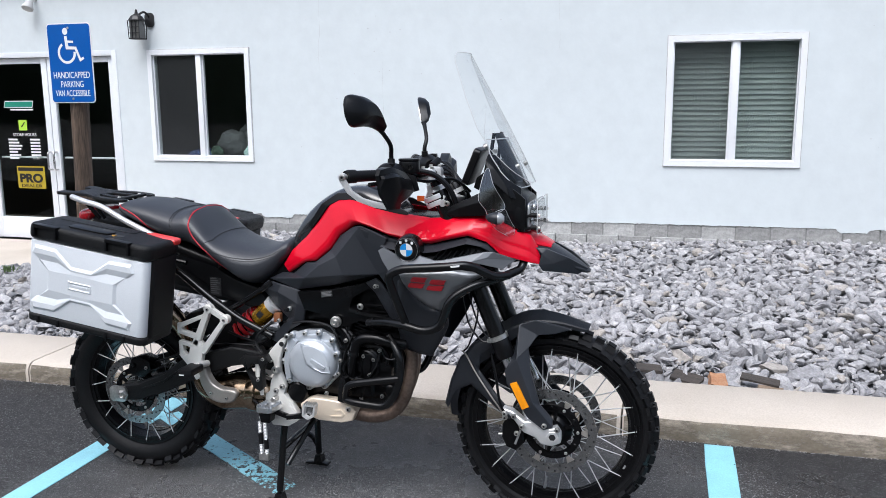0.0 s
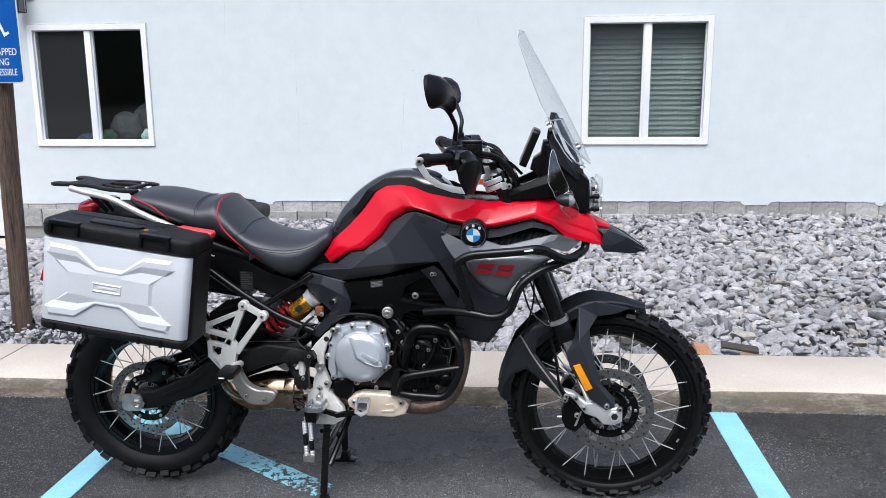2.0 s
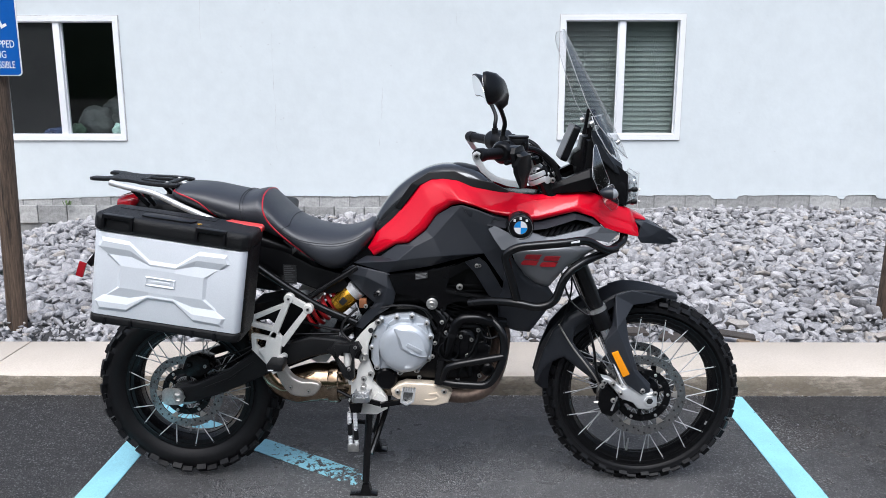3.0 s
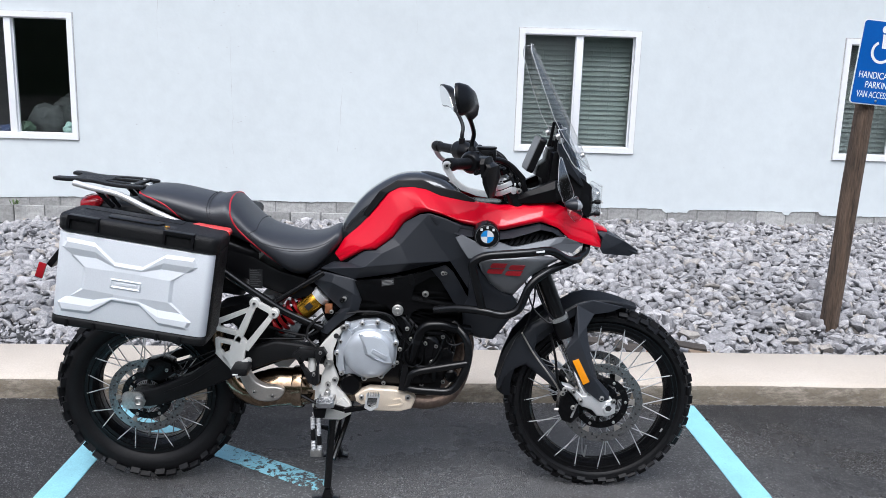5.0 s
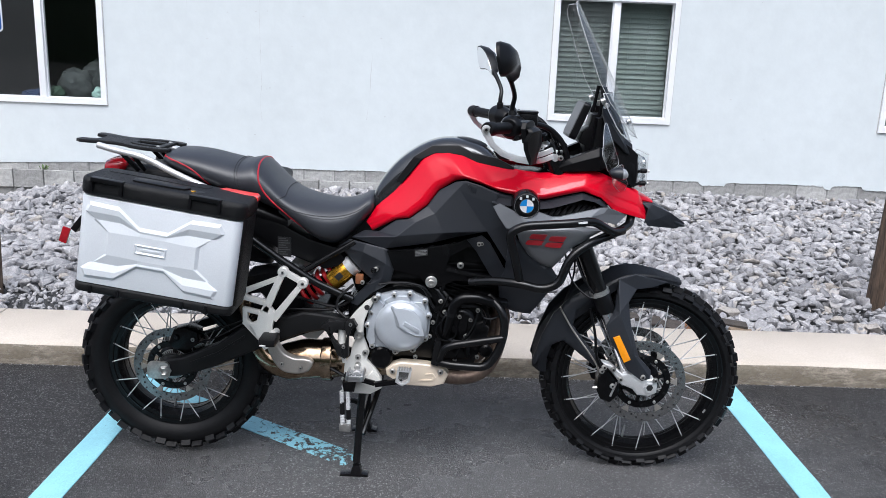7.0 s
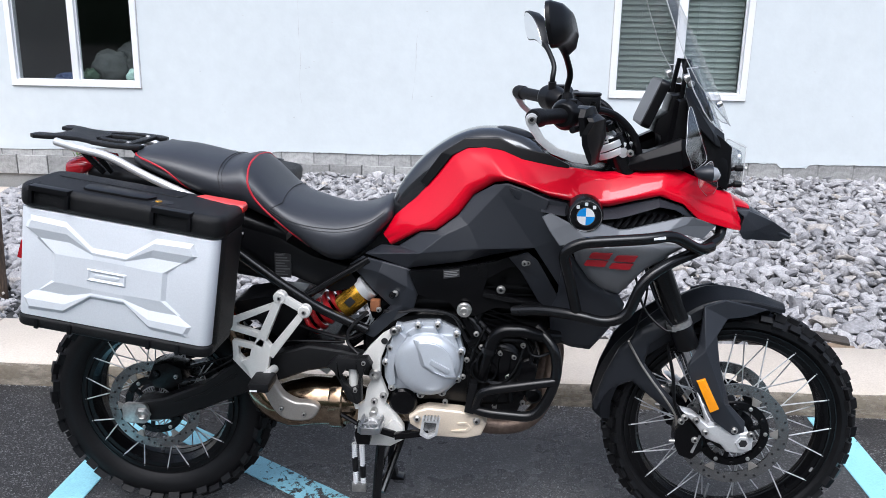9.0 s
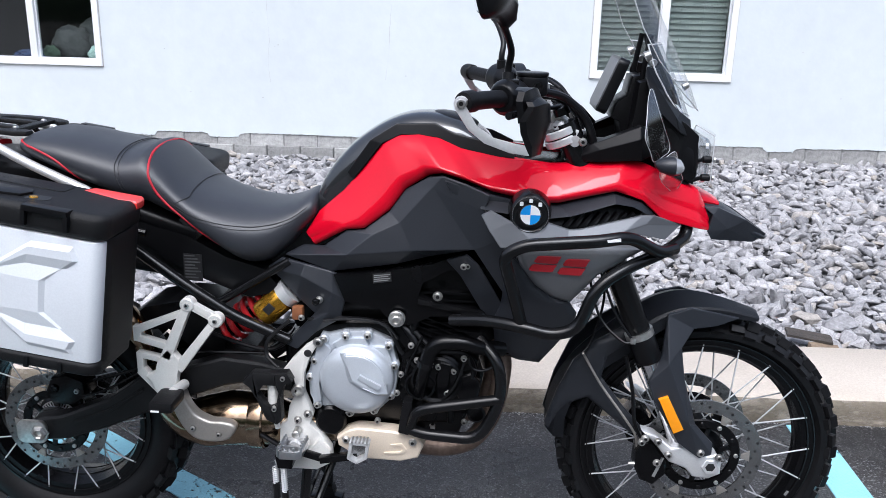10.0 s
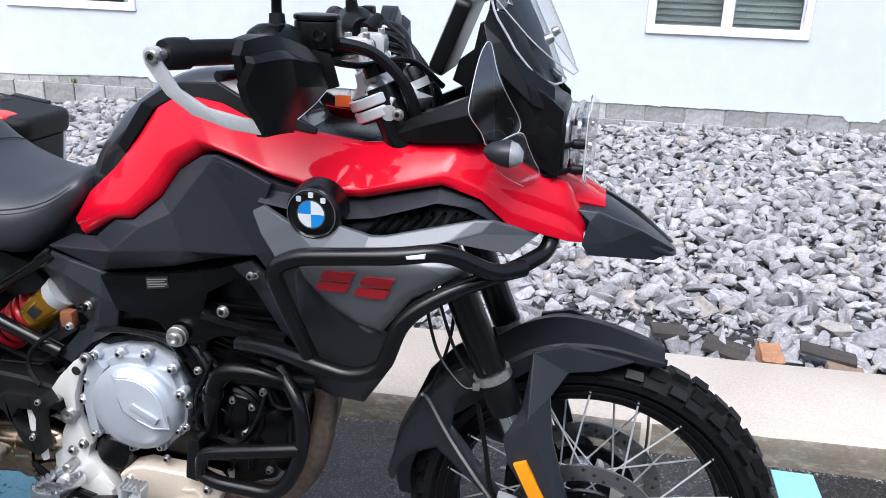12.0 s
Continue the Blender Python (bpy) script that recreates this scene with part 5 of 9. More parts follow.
part("pad_base", slab([(0.780, 0.403), (0.813, 0.401), (0.807, 0.372), (0.790, 0.363), (0.776, 0.371)], -0.212, -0.208), M["disc"], ped, smooth=None)

# ---- frame and subframe ----
def tubes(name, pts, r, material, label="", sides=(-1, 1), bend=0.03, seg=14):
    for s in sides:
        part(name, tube(bent([(x, -s * y if s > 0 else y, z) for x, y, z in pts], bend), r, seg), material, bike, label)


tubes("subframe_tube", [(0.24, -0.125, 0.832), (0.38, -0.13, 0.733), (0.49, -0.13, 0.663), (0.615, -0.125, 0.607)], 0.013, M["tube_black"], "black tubular subframe rail")
tubes("subframe_tube", [(0.44, -0.12, 0.685), (0.62, -0.115, 0.80)], 0.010, M["tube_black"])
FR = [(0.725, 0.778), (0.83, 0.79), (0.95, 0.815), (1.02, 0.845), (1.035, 0.80), (0.985, 0.80), (0.93, 0.768), (0.92, 0.738), (0.985, 0.715), (1.07, 0.712), (1.07, 0.686), (0.95, 0.688), (0.90, 0.664), (0.86, 0.664), (0.83, 0.70), (0.75, 0.715)]
both(lambda s: part("main_frame", flip(slab(FR, -0.142, -0.105, 0.006), s), M["engine"], bike, "black welded main frame"))
part("frame_edge", strut((0.918, 0.728), (1.07, 0.700), 0.014, -0.152, -0.140, 0.005), M["tube_black"], bike)
for x, z, r in ((0.964, 0.745, 0.009), (1.029, 0.819, 0.006), (0.691, 0.715, 0.007)):
    bolt(x, z, -0.166 if x > 0.7 else -0.142, r, bike)
part("hose_clamp", tube([(0.938, -0.168, 0.578), (0.941, -0.169, 0.592)], 0.0192, 20), M["tube_black"], bike, "black hose clamp")
bm = lathe([(0.0, -0.168), (0.0055, -0.168), (0.006, -0.174), (0.010, -0.174), (0.011, -0.166), (0.016, -0.165), (0.017, -0.158), (0.019, -0.157), (0.019, -0.148), (0.013, -0.146), (0.013, -0.13)], 26, None, (0.872, 0, 0.685))
part("engine_mount", bm, M["bolt"], bike, "large steel engine mounting bolt", smooth=30)
tag = part("warning_label", slab([(0.815, 0.786), (0.857, 0.792), (0.858, 0.770), (0.816, 0.763)], -0.1435, -0.1425), M["black_metal"], bike, "small printed warning label", smooth=None)
for k in range(4):
    part("bar", slab([(0.818, 0.783 - 0.0045 * k), (0.855 - 0.004 * (k % 2), 0.7875 - 0.0045 * k), (0.855 - 0.004 * (k % 2), 0.7855 - 0.0045 * k), (0.818, 0.781 - 0.0045 * k)], -0.1442, -0.1434), M["label_grey"], tag, smooth=None)
part("battery_tray", slab([(0.28, 0.90), (0.47, 0.80), (0.56, 0.775), (0.60, 0.72), (0.52, 0.70), (0.40, 0.745), (0.30, 0.80), (0.20, 0.86)], -0.108, 0.108, 0.012), M["plastic"], bike, "black plastic tray under the seat")
tag = part("type_label", slab([(0.368, 0.805), (0.412, 0.803), (0.412, 0.738), (0.368, 0.740)], -0.1105, -0.1095), M["black_metal"], bike, "printed type plate", smooth=None)
for k in range(8):
    part("bar", box(0.371, 0.395 + 0.013 * ((k * 7) % 3) / 2, -0.1115, -0.1104, 0.798 - 0.0075 * k, 0.801 - 0.0075 * k), M["label_dim"], tag, smooth=None)
part("frame_core", slab([(0.56, 0.80), (0.62, 0.62), (0.86, 0.66), (1.10, 0.66), (1.17, 0.75), (1.20, 0.88), (1.40, 0.955), (1.44, 1.03), (1.15, 1.045), (0.92, 1.06), (0.72, 0.93), (0.62, 0.88)], -0.085, 0.085, 0.02), M["engine"], bike)
part("radiator", box(1.115, 1.165, -0.13, 0.13, 0.60, 0.90, 0.006), M["engine"], bike)

# ---- rear shock ----
a, b = Vector((0.455, -0.055, 0.600)), Vector((0.612, -0.055, 0.742))
d = (b - a).normalized()
g0 = a + Vector((0.012, -0.036, -0.014))
part("shock_body", tube([g0 + d * 0.105, g0 + d * 0.11, g0 + d * 0.172, g0 + d * 0.177], [0.031, 0.033, 0.033, 0.031], 26), M["gold"], bike, "gold anodised shock reservoir")
part("shock_collar", tube([g0 + d * 0.177, g0 + d * 0.20], 0.034, 26), M["brushed"], bike)
part("shock_rod", tube([a - d * 0.05, b], 0.016, 14), M["engine"], bike)
u = d.cross(Vector((0, 1, 0))).normalized()
w_ = Vector((0, 1, 0))
coil = [a + d * (0.19 * i / 90 - 0.02) + 0.034 * (u * math.cos(i * 0.55) + w_ * math.sin(i * 0.55)) for i in range(92)]
part("shock_spring", tube(coil, 0.0075, 8), M["spring_red"], bike, "red coil spring")
part("badge_bar", box(-0.012, 0.012, -0.002, 0.0, -0.010, 0.010, 0.0005), M["black_metal"], bike, "dark maker's mark shown as a square").matrix_basis = pose(0.570, -0.1255, 0.683, 0, -45, 0)
part("linkage_link", strut((0.56, 0.55), (0.62, 0.60), 0.03, -0.09, -0.05, 0.005), M["engine"], bike)
part("cable_loom", tube(smooth_line([(0.42, -0.09, 0.60), (0.50, -0.11, 0.585), (0.57, -0.12, 0.58), (0.62, -0.12, 0.61)]), 0.005, 8), M["plastic"], bike)

part("connector", box(0.624, 0.650, -0.130, -0.108, 0.660, 0.692, 0.005), M["brown"], bike, "brown plug connector")
bolt(0.648, 0.669, -0.142, 0.006, bike)

# ---- body panels ----
RT = [(0.652, 0.863, -0.085), (0.684, 0.912, -0.085), (0.740, 0.962, -0.085), (0.791, 1.021, -0.085), (0.831, 1.075, -0.085), (0.861, 1.093, -0.085), (0.908, 1.097, -0.090), (0.955, 1.091, -0.095), (1.002, 1.073, -0.100),
      (1.087, 1.058, -0.110), (1.200, 1.046, -0.120), (1.293, 1.055, -0.125), (1.353, 1.063, -0.120), (1.400, 1.052, -0.112), (1.450, 1.031, -0.106), (1.523, 0.998, -0.090), (1.558, 0.939, -0.070)]
RC = [(0.664, 0.849, -0.091), (0.735, 0.891, -0.122), (0.781, 0.911, -0.133), (0.835, 0.959, -0.135), (0.873, 1.007, -0.135), (0.923, 1.032, -0.141), (0.960, 1.036, -0.161), (1.013, 1.021, -0.168), (1.068, 1.001, -0.173),
      (1.162, 0.988, -0.186), (1.213, 0.986, -0.178), (1.283, 1.004, -0.171), (1.341, 1.023, -0.161), (1.396, 1.010, -0.145), (1.444, 0.977, -0.133), (1.524, 0.948, -0.111), (1.555, 0.923, -0.087)]
RB = [(0.676, 0.833, -0.090), (0.753, 0.880, -0.120), (0.795, 0.887, -0.130), (0.851, 0.931, -0.130), (0.887, 0.980, -0.125), (0.938, 1.013, -0.130), (0.970, 1.022, -0.150), (1.022, 1.008, -0.155), (1.078, 0.988, -0.160),
      (1.176, 0.972, -0.175), (1.218, 0.970, -0.165), (1.282, 0.987, -0.165), (1.337, 0.999, -0.163), (1.396, 0.979, -0.155), (1.441, 0.938, -0.145), (1.530, 0.913, -0.120), (1.555, 0.905, -0.095)]
strip("tank_cover", [RT, RC, RB], M["red"], "glossy red painted tank side cover", n=6, crown=0.004)
SIDE = [(0.608, 0.813, -0.112), (0.648, 0.833, -0.095), (0.695, 0.833, -0.098), (0.753, 0.878, -0.120), (0.795, 0.885, -0.130), (0.851, 0.929, -0.130), (0.885, 0.978, -0.125), (0.938, 1.011, -0.144), (0.970, 1.018, -0.159),
        (1.022, 1.005, -0.176), (1.073, 0.986, -0.187), (0.816, 0.879, -0.148), (0.876, 0.909, -0.149), (0.948, 0.993, -0.156), (0.986, 0.973, -0.168), (1.042, 0.865, -0.186), (1.159, 0.691, -0.168), (1.061, 0.954, -0.190),
        (1.117, 0.903, -0.203), (1.190, 0.684, -0.162), (0.756, 0.829, -0.148), (0.906, 0.850, -0.165), (0.721, 0.782, -0.125), (0.868, 0.809, -0.135), (0.943, 0.832, -0.140)]
facets("side_panel", SIDE, [(0, 1, 2, 20), (2, 3, 11, 20), (3, 4, 11), (4, 5, 12, 11), (5, 6, 13, 12), (6, 7, 13), (7, 8, 13), (8, 9, 14, 13), (9, 10, 17, 14), (13, 14, 15), (11, 12, 21), (12, 13, 15, 21), (11, 21, 20),
                            (0, 20, 22), (20, 21, 23, 22), (21, 24, 23), (21, 15, 24), (14, 17, 18, 15), (15, 18, 19, 16)], M["panel"], "matte dark grey plastic side panel", bevel=0.0025)
AIR = [(0.981, 0.827, -0.150), (1.027, 0.848, -0.172), (1.052, 0.829, -0.178), (1.086, 0.772, -0.172), (1.130, 0.694, -0.160), (1.100, 0.676, -0.140), (1.060, 0.712, -0.140), (1.012, 0.790, -0.140)]
facets("air_guide", AIR, [(0, 1, 7), (1, 2, 3, 6, 7), (3, 4, 5, 6)], M["panel"], "", bevel=0.002)
both(lambda s: bolt(1.020, 0.818, -0.170, 0.006, bike, s=s))
part("tank_core", slab([(0.66, 0.86), (0.75, 0.955), (0.86, 1.06), (1.00, 1.045), (1.40, 1.02), (1.43, 0.96), (1.10, 0.90), (1.12, 0.75), (1.06, 0.70), (0.95, 0.80), (0.72, 0.80)], -0.080, 0.080, 0.01), M["plastic"], bike)
SID = [(0.565, 0.780, -0.105), (0.603, 0.807, -0.118), (0.66, 0.797, -0.128), (0.717, 0.784, -0.130), (0.737, 0.776, -0.132), (0.750, 0.716, -0.130), (0.737, 0.667, -0.128), (0.680, 0.632, -0.128), (0.632, 0.584, -0.122),
       (0.603, 0.594, -0.118), (0.648, 0.645, -0.120), (0.676, 0.675, -0.118), (0.632, 0.713, -0.112), (0.594, 0.752, -0.105), (0.650, 0.770, -0.136), (0.722, 0.735, -0.142), (0.712, 0.685, -0.140)]
facets("frame_cover", SID, [(0, 1, 2, 14), (2, 3, 15, 14), (3, 4, 5, 15), (5, 6, 16, 15), (6, 7, 16), (7, 8, 9, 10, 16), (10, 11, 16), (14, 15, 16, 11, 12), (12, 13, 14), (13, 0, 14)], M["panel"], "dark grey angular frame side cover", bevel=0.0025)
both(lambda s: bolt(0.684, 0.712, -0.150, 0.007, bike, M["tube_black"], s))

# tank shell, top cover and cap
TK = dense([(0.664, 0.925, 0.84, 0.050), (0.69, 0.985, 0.84, 0.064), (0.74, 1.050, 0.85, 0.074), (0.80, 1.098, 0.87, 0.080), (0.86, 1.128, 0.90, 0.084), (0.92, 1.138, 0.93, 0.088), (0.99, 1.130, 0.95, 0.092), (1.05, 1.100, 0.95, 0.096), (1.085, 1.060, 0.95, 0.096), (1.10, 1.02, 0.95, 0.09)])
part("fuel_tank", loft(TK, 3.3, 48), M["satin"], bike, "dark satin fuel tank top", smooth=40)
cap = part("tank_cap", lathe([(0.0, 0.012), (0.034, 0.012), (0.040, 0.010), (0.048, 0.008), (0.054, 0.004), (0.054, -0.01)], 32, None, (0, 0, 0), "z"), M["plastic"], bike, "black fuel cap")
cap.matrix_basis = pose(0.985, 0.0, 1.121, 0, 12, 0)
TU = [(0.748, 1.004, -0.081), (0.801, 1.078, -0.082), (0.860, 1.116, -0.080), (0.945, 1.120, -0.086), (0.989, 1.100, -0.095), (1.068, 1.085, -0.104), (1.121, 1.060, -0.110)]
TL = [(0.764, 0.989, -0.087), (0.828, 1.072, -0.088), (0.871, 1.093, -0.088), (0.951, 1.090, -0.095), (0.997, 1.069, -0.102), (1.087, 1.054, -0.112), (1.121, 1.053, -0.114)]
facets("tank_trim", TU + TL, [(k, k + 1, k + 8, k + 7) for k in range(6)], M["plastic"], "black angular tank edge trim", bevel=0.002)

# grille between red and silver
VEN = [(1.150, 0.972), (1.200, 0.972), (1.246, 0.986), (1.302, 1.001), (1.354, 0.999), (1.400, 0.976), (1.430, 0.952), (1.399, 0.934), (1.316, 0.915), (1.203, 0.912), (1.10, 0.94), (1.075, 0.955), (1.11, 0.965)]
panel("vent_surround", VEN, [(1.08, 0.955, -0.175), (1.2, 0.97, -0.145), (1.2, 0.915, -0.185), (1.3, 1.0, -0.135), (1.32, 0.915, -0.170), (1.42, 0.95, -0.122), (1.30, 0.955, -0.145)], M["plastic"], "black vent surround", step=0.016)
BU = [(1.060, 0.985, -0.152), (1.177, 0.966, -0.170), (1.218, 0.966, -0.163), (1.283, 0.982, -0.160), (1.335, 0.994, -0.157), (1.397, 0.974, -0.150), (1.435, 0.939, -0.138)]
BL = [(1.052, 0.958, -0.196), (1.175, 0.942, -0.205), (1.242, 0.951, -0.203), (1.289, 0.964, -0.195), (1.335, 0.977, -0.185), (1.376, 0.967, -0.165), (1.428, 0.938, -0.145)]
facets("vent_blade", BU + BL, [(k, k + 1, k + 8, k + 7) for k in range(6)], M["panel"], "", bevel=0.002)
both(lambda s: part("blade_root", flip(slab([(0.975, 1.010), (1.030, 0.996), (1.085, 0.982), (1.140, 0.972), (1.140, 0.945), (1.062, 0.945), (1.030, 0.962), (0.990, 0.985)], -0.172, -0.140, 0.003), s), M["panel"], bike))
for k in range(9):
    x = 1.225 + 0.018 * k
    both(lambda s: part("vent_slat", flip(slab([(x, 0.922), (x + 0.006, 0.922), (x + 0.030, 0.952), (x + 0.026, 0.955)], -0.186 + 0.003 * k, -0.165 + 0.003 * k, 0.0), s), M["plastic"], bike))

# silver wing and its graphite lower half
def wing(x, z):
    return WF(x, z)


WF = spline_sheet([(1.063, 0.953, -0.234), (1.11, 0.938, -0.238), (1.13, 0.885, -0.244), (1.20, 0.925, -0.226), (1.20, 0.89, -0.240), (1.31, 0.925, -0.208), (1.30, 0.85, -0.225), (1.40, 0.940, -0.168), (1.41, 0.885, -0.190), (1.50, 0.908, -0.118),
                  (1.18, 0.795, -0.215), (1.25, 0.755, -0.200), (1.15, 0.84, -0.232)])
SIL = [(1.055, 0.951, -0.222), (1.075, 0.962, -0.225), (1.118, 0.942, -0.233), (1.195, 0.941, -0.226), (1.240, 0.925, -0.214), (1.263, 0.926, -0.210), (1.393, 0.952, -0.176), (1.419, 0.952, -0.170), (1.488, 0.924, -0.125), (1.098, 0.887, -0.243), (1.073, 0.921, -0.236), (1.166, 0.902, -0.246), (1.234, 0.899, -0.238), (1.355, 0.923, -0.203), (1.404, 0.935, -0.180), (1.449, 0.897, -0.160)]
facets("silver_wing", SIL, [(0, 1, 2, 10), (2, 11, 9, 10), (2, 3, 11), (3, 4, 12, 11), (4, 5, 12), (5, 6, 13, 12), (6, 7, 14, 13), (7, 8, 14), (8, 15, 13, 14)], M["silver"], "silver painted fairing wing", bevel=0.002)
GSP = [(1.128, 0.883), (1.150, 0.893), (1.196, 0.894), (1.291, 0.901), (1.408, 0.884), (1.370, 0.867), (1.305, 0.828), (1.253, 0.757), (1.214, 0.769), (1.175, 0.799), (1.141, 0.847)]
panel("graphite_wing", GSP, wing, M["grey_metal"], "graphite lower fairing wing", step=0.009, lift=0.001, roll=0.014, depth=0.010)
SHR = [(1.112, 0.850), (1.125, 0.860), (1.141, 0.845), (1.175, 0.797), (1.214, 0.767), (1.253, 0.755), (1.272, 0.725), (1.270, 0.701), (1.252, 0.662), (1.228, 0.622), (1.200, 0.578), (1.150, 0.584), (1.098, 0.604), (1.089, 0.687), (1.106, 0.746)]
panel("radiator_shroud", SHR, [(1.11, 0.85, -0.212), (1.18, 0.79, -0.205), (1.26, 0.74, -0.185), (1.26, 0.66, -0.150), (1.20, 0.595, -0.130), (1.10, 0.62, -0.135), (1.10, 0.72, -0.165), (1.18, 0.69, -0.172)], M["panel"], "black radiator side shroud", step=0.016)
# script and badge on the wing, as plain shapes
for x0, z0, tall in ((1.163, 0.8745, 0.034), (1.223, 0.868, 0.034)):
    for dz, dx, l in ((0.0, 0.010, 0.050), (-0.0195, 0.0, 0.052)):
        xa, za = x0 + dx, z0 + dz
        o = [(xa - 0.004, za - 0.0125), (xa + 0.002, za - 0.002), (xa + 0.008, za), (xa + l + 0.002, za - 0.001), (xa + l - 0.003, za - 0.008), (xa + l - 0.006, za - 0.0150), (xa + l - 0.012, za - 0.0165), (xa, za - 0.0155)]
        both(lambda s: part("script_bar", flip(slab(o, min(WF(*q) for q in o) - 0.0025, max(WF(*q) for q in o) - 0.001, 0.0008), s), M["decal_red"], bike, "dark red raised model script shown as bars"))


def roundel(s):
    c = (1.156, 0.0, 0.960)
    y = -0.238
    bm = lathe([(0.0, y), (0.024, y), (0.036, y + 0.001), (0.040, y + 0.004), (0.043, y + 0.012), (0.046, y + 0.045)], 44, None, c)
    r = part("badge", flip(bm, s), M["tube_black"], bike, "round badge with blue and white quarters", smooth=50)
    for k in range(4):
        o = [(c[0], c[2])] + [(c[0] + 0.0205 * math.cos(radians(t)), c[2] + 0.0205 * math.sin(radians(t))) for t in np.linspace(90 * k, 90 * k + 90, 9)]
        part("quarter", flip(slab(o, y - 0.0012, y + 0.0005), s), M["logo_white"] if k % 2 == 0 else M["logo_blue"], r)
    for q0, q1 in ((0.0205, 0.0222), (0.0365, 0.0380)):
        part("ring", flip(lathe([(q0, y + 0.002), (q0, y - 0.001), (q1, y - 0.001), (q1, y + 0.004)], 40, None, c), s), M["chrome"], r, "thin chrome ring", smooth=30)
    for t in (130, 90, 50):
        p = (c[0] + 0.0295 * math.cos(radians(t)), c[2] + 0.0295 * math.sin(radians(t)))
        part("mark", flip(slab(rounded(p[0] - 0.0038, p[0] + 0.0038, p[1] - 0.0042, p[1] + 0.0042, 0.0015, 2), y - 0.0012, y + 0.0005), s), M["logo_white"], r)


both(roundel)

# ---- beak, headlamp, front fairing ----
BK = dense([(1.46, 0.990, 0.955, 0.095), (1.535, 0.974, 0.915, 0.088), (1.580, 0.960, 0.893, 0.074), (1.63, 0.932, 0.880, 0.060), (1.675, 0.902, 0.872, 0.044), (1.698, 0.885, 0.869, 0.030), (1.708, 0.878, 0.870, 0.014)], 4)
part("beak", loft(BK, 2.2, 24), M["panel"], bike, "dark grey plastic beak", smooth=40)
BEAK = [(1.540, 0.958, -0.088), (1.575, 0.955, -0.082), (1.600, 0.944, -0.078), (1.645, 0.924, -0.062), (1.705, 0.884, -0.024), (1.672, 0.868, -0.040), (1.565, 0.884, -0.092), (1.553, 0.903, -0.098), (1.562, 0.940, -0.092), (1.600, 0.908, -0.0845)]
facets("beak_side", BEAK, [(0, 1, 8), (1, 2, 9, 8), (2, 3, 9), (3, 4, 9), (4, 5, 9), (5, 6, 9), (6, 7, 9), (7, 8, 9)], M["panel"], "", bevel=0.002)
part("beak_red_top", loft(dense([(1.40, 1.035, 0.98, 0.09), (1.47, 1.005, 0.96, 0.085), (1.54, 0.985, 0.95, 0.072), (1.585, 0.962, 0.945, 0.045)], 3), 2.4, 20), M["red"], bike, "", smooth=40)
part("headlamp_housing", loft(dense([(1.40, 1.20, 1.03, 0.10), (1.45, 1.17, 1.02, 0.115), (1.49, 1.128, 1.002, 0.115), (1.508, 1.118, 1.000, 0.106), (1.514, 1.110, 1.003, 0.100)], 3), 3.2, 32), M["plastic"], bike, "black headlamp housing", smooth=40)
lens = part("headlamp", slab(rounded(-0.088, 0.088, 1.012, 1.100, 0.022), 1.506, 1.519, 0.006, seg=2, axis="x"), M["lens"], bike, "headlamp with LED elements behind a clear lens")
for y in (-0.045, 0.045):
    part("reflector_bowl", lathe([(0.006, 1.5180), (0.026, 1.5215), (0.030, 1.5225)], 24, None, (0, y, 1.056), "x"), M["chrome"], lens)
part("lens_glass", slab(rounded(-0.093, 0.093, 1.007, 1.105, 0.026), 1.5245, 1.543, 0.012, seg=4, axis="x"), M["hazy"], lens, "clear moulded lens", smooth=40)
def guard_x(y):
    return 1.560 - 0.014 * (abs(y) / 0.095) ** 2


bm = bmesh.new()
gl = [(bm.verts.new((guard_x(y), y, 1.002)), bm.verts.new((guard_x(y) + 0.001, y, 1.112))) for y in np.linspace(-0.095, 0.095, 19)]
for a, b in zip(gl, gl[1:]):
    bm.faces.new((a[0], b[0], b[1], a[1]))
bmesh.ops.solidify(bm, geom=bm.faces[:], thickness=0.003)
gd = part("lamp_guard", bm, M["clear"], bike, "clear acrylic headlamp guard", smooth=40)
part("edge", tube([(guard_x(y), y, z) for y, z in rounded(-0.095, 0.095, 1.002, 1.112, 0.010)], 0.0011, 6, closed=True), M["edge"], gd)
for y in (-0.09, 0.09):
    for z in (1.022, 1.062):
        part("standoff_arm", tube([(1.468, y * 1.15, z - 0.018), (guard_x(y) - 0.020, y, z)], [0.006, 0.0045], 8, flat=0.6), M["plastic"], bike)
        part("standoff", tube([(guard_x(y) - 0.022, y, z), (guard_x(y) - 0.020, y, z), (guard_x(y) - 0.004, y, z), (guard_x(y) - 0.002, y, z)], [0.006, 0.0078, 0.0078, 0.006], 14), M["rubber"], bike)
        part("standoff_bolt", tube([(guard_x(y) + 0.002, y, z), (guard_x(y) + 0.006, y, z)], 0.005, 10), M["bolt"], bike)
# tall black cowl under the screen
COWL = [(1.388, 1.255, -0.100), (1.416, 1.250, -0.088), (1.438, 1.198, -0.098), (1.467, 1.163, -0.094), (1.493, 1.145, -0.085), (1.495, 1.108, -0.105), (1.464, 1.122, -0.128), (1.413, 1.168, -0.138), (1.393, 1.207, -0.132), (1.384, 1.235, -0.120),
        (1.412, 1.212, -0.122), (1.455, 1.152, -0.127)]
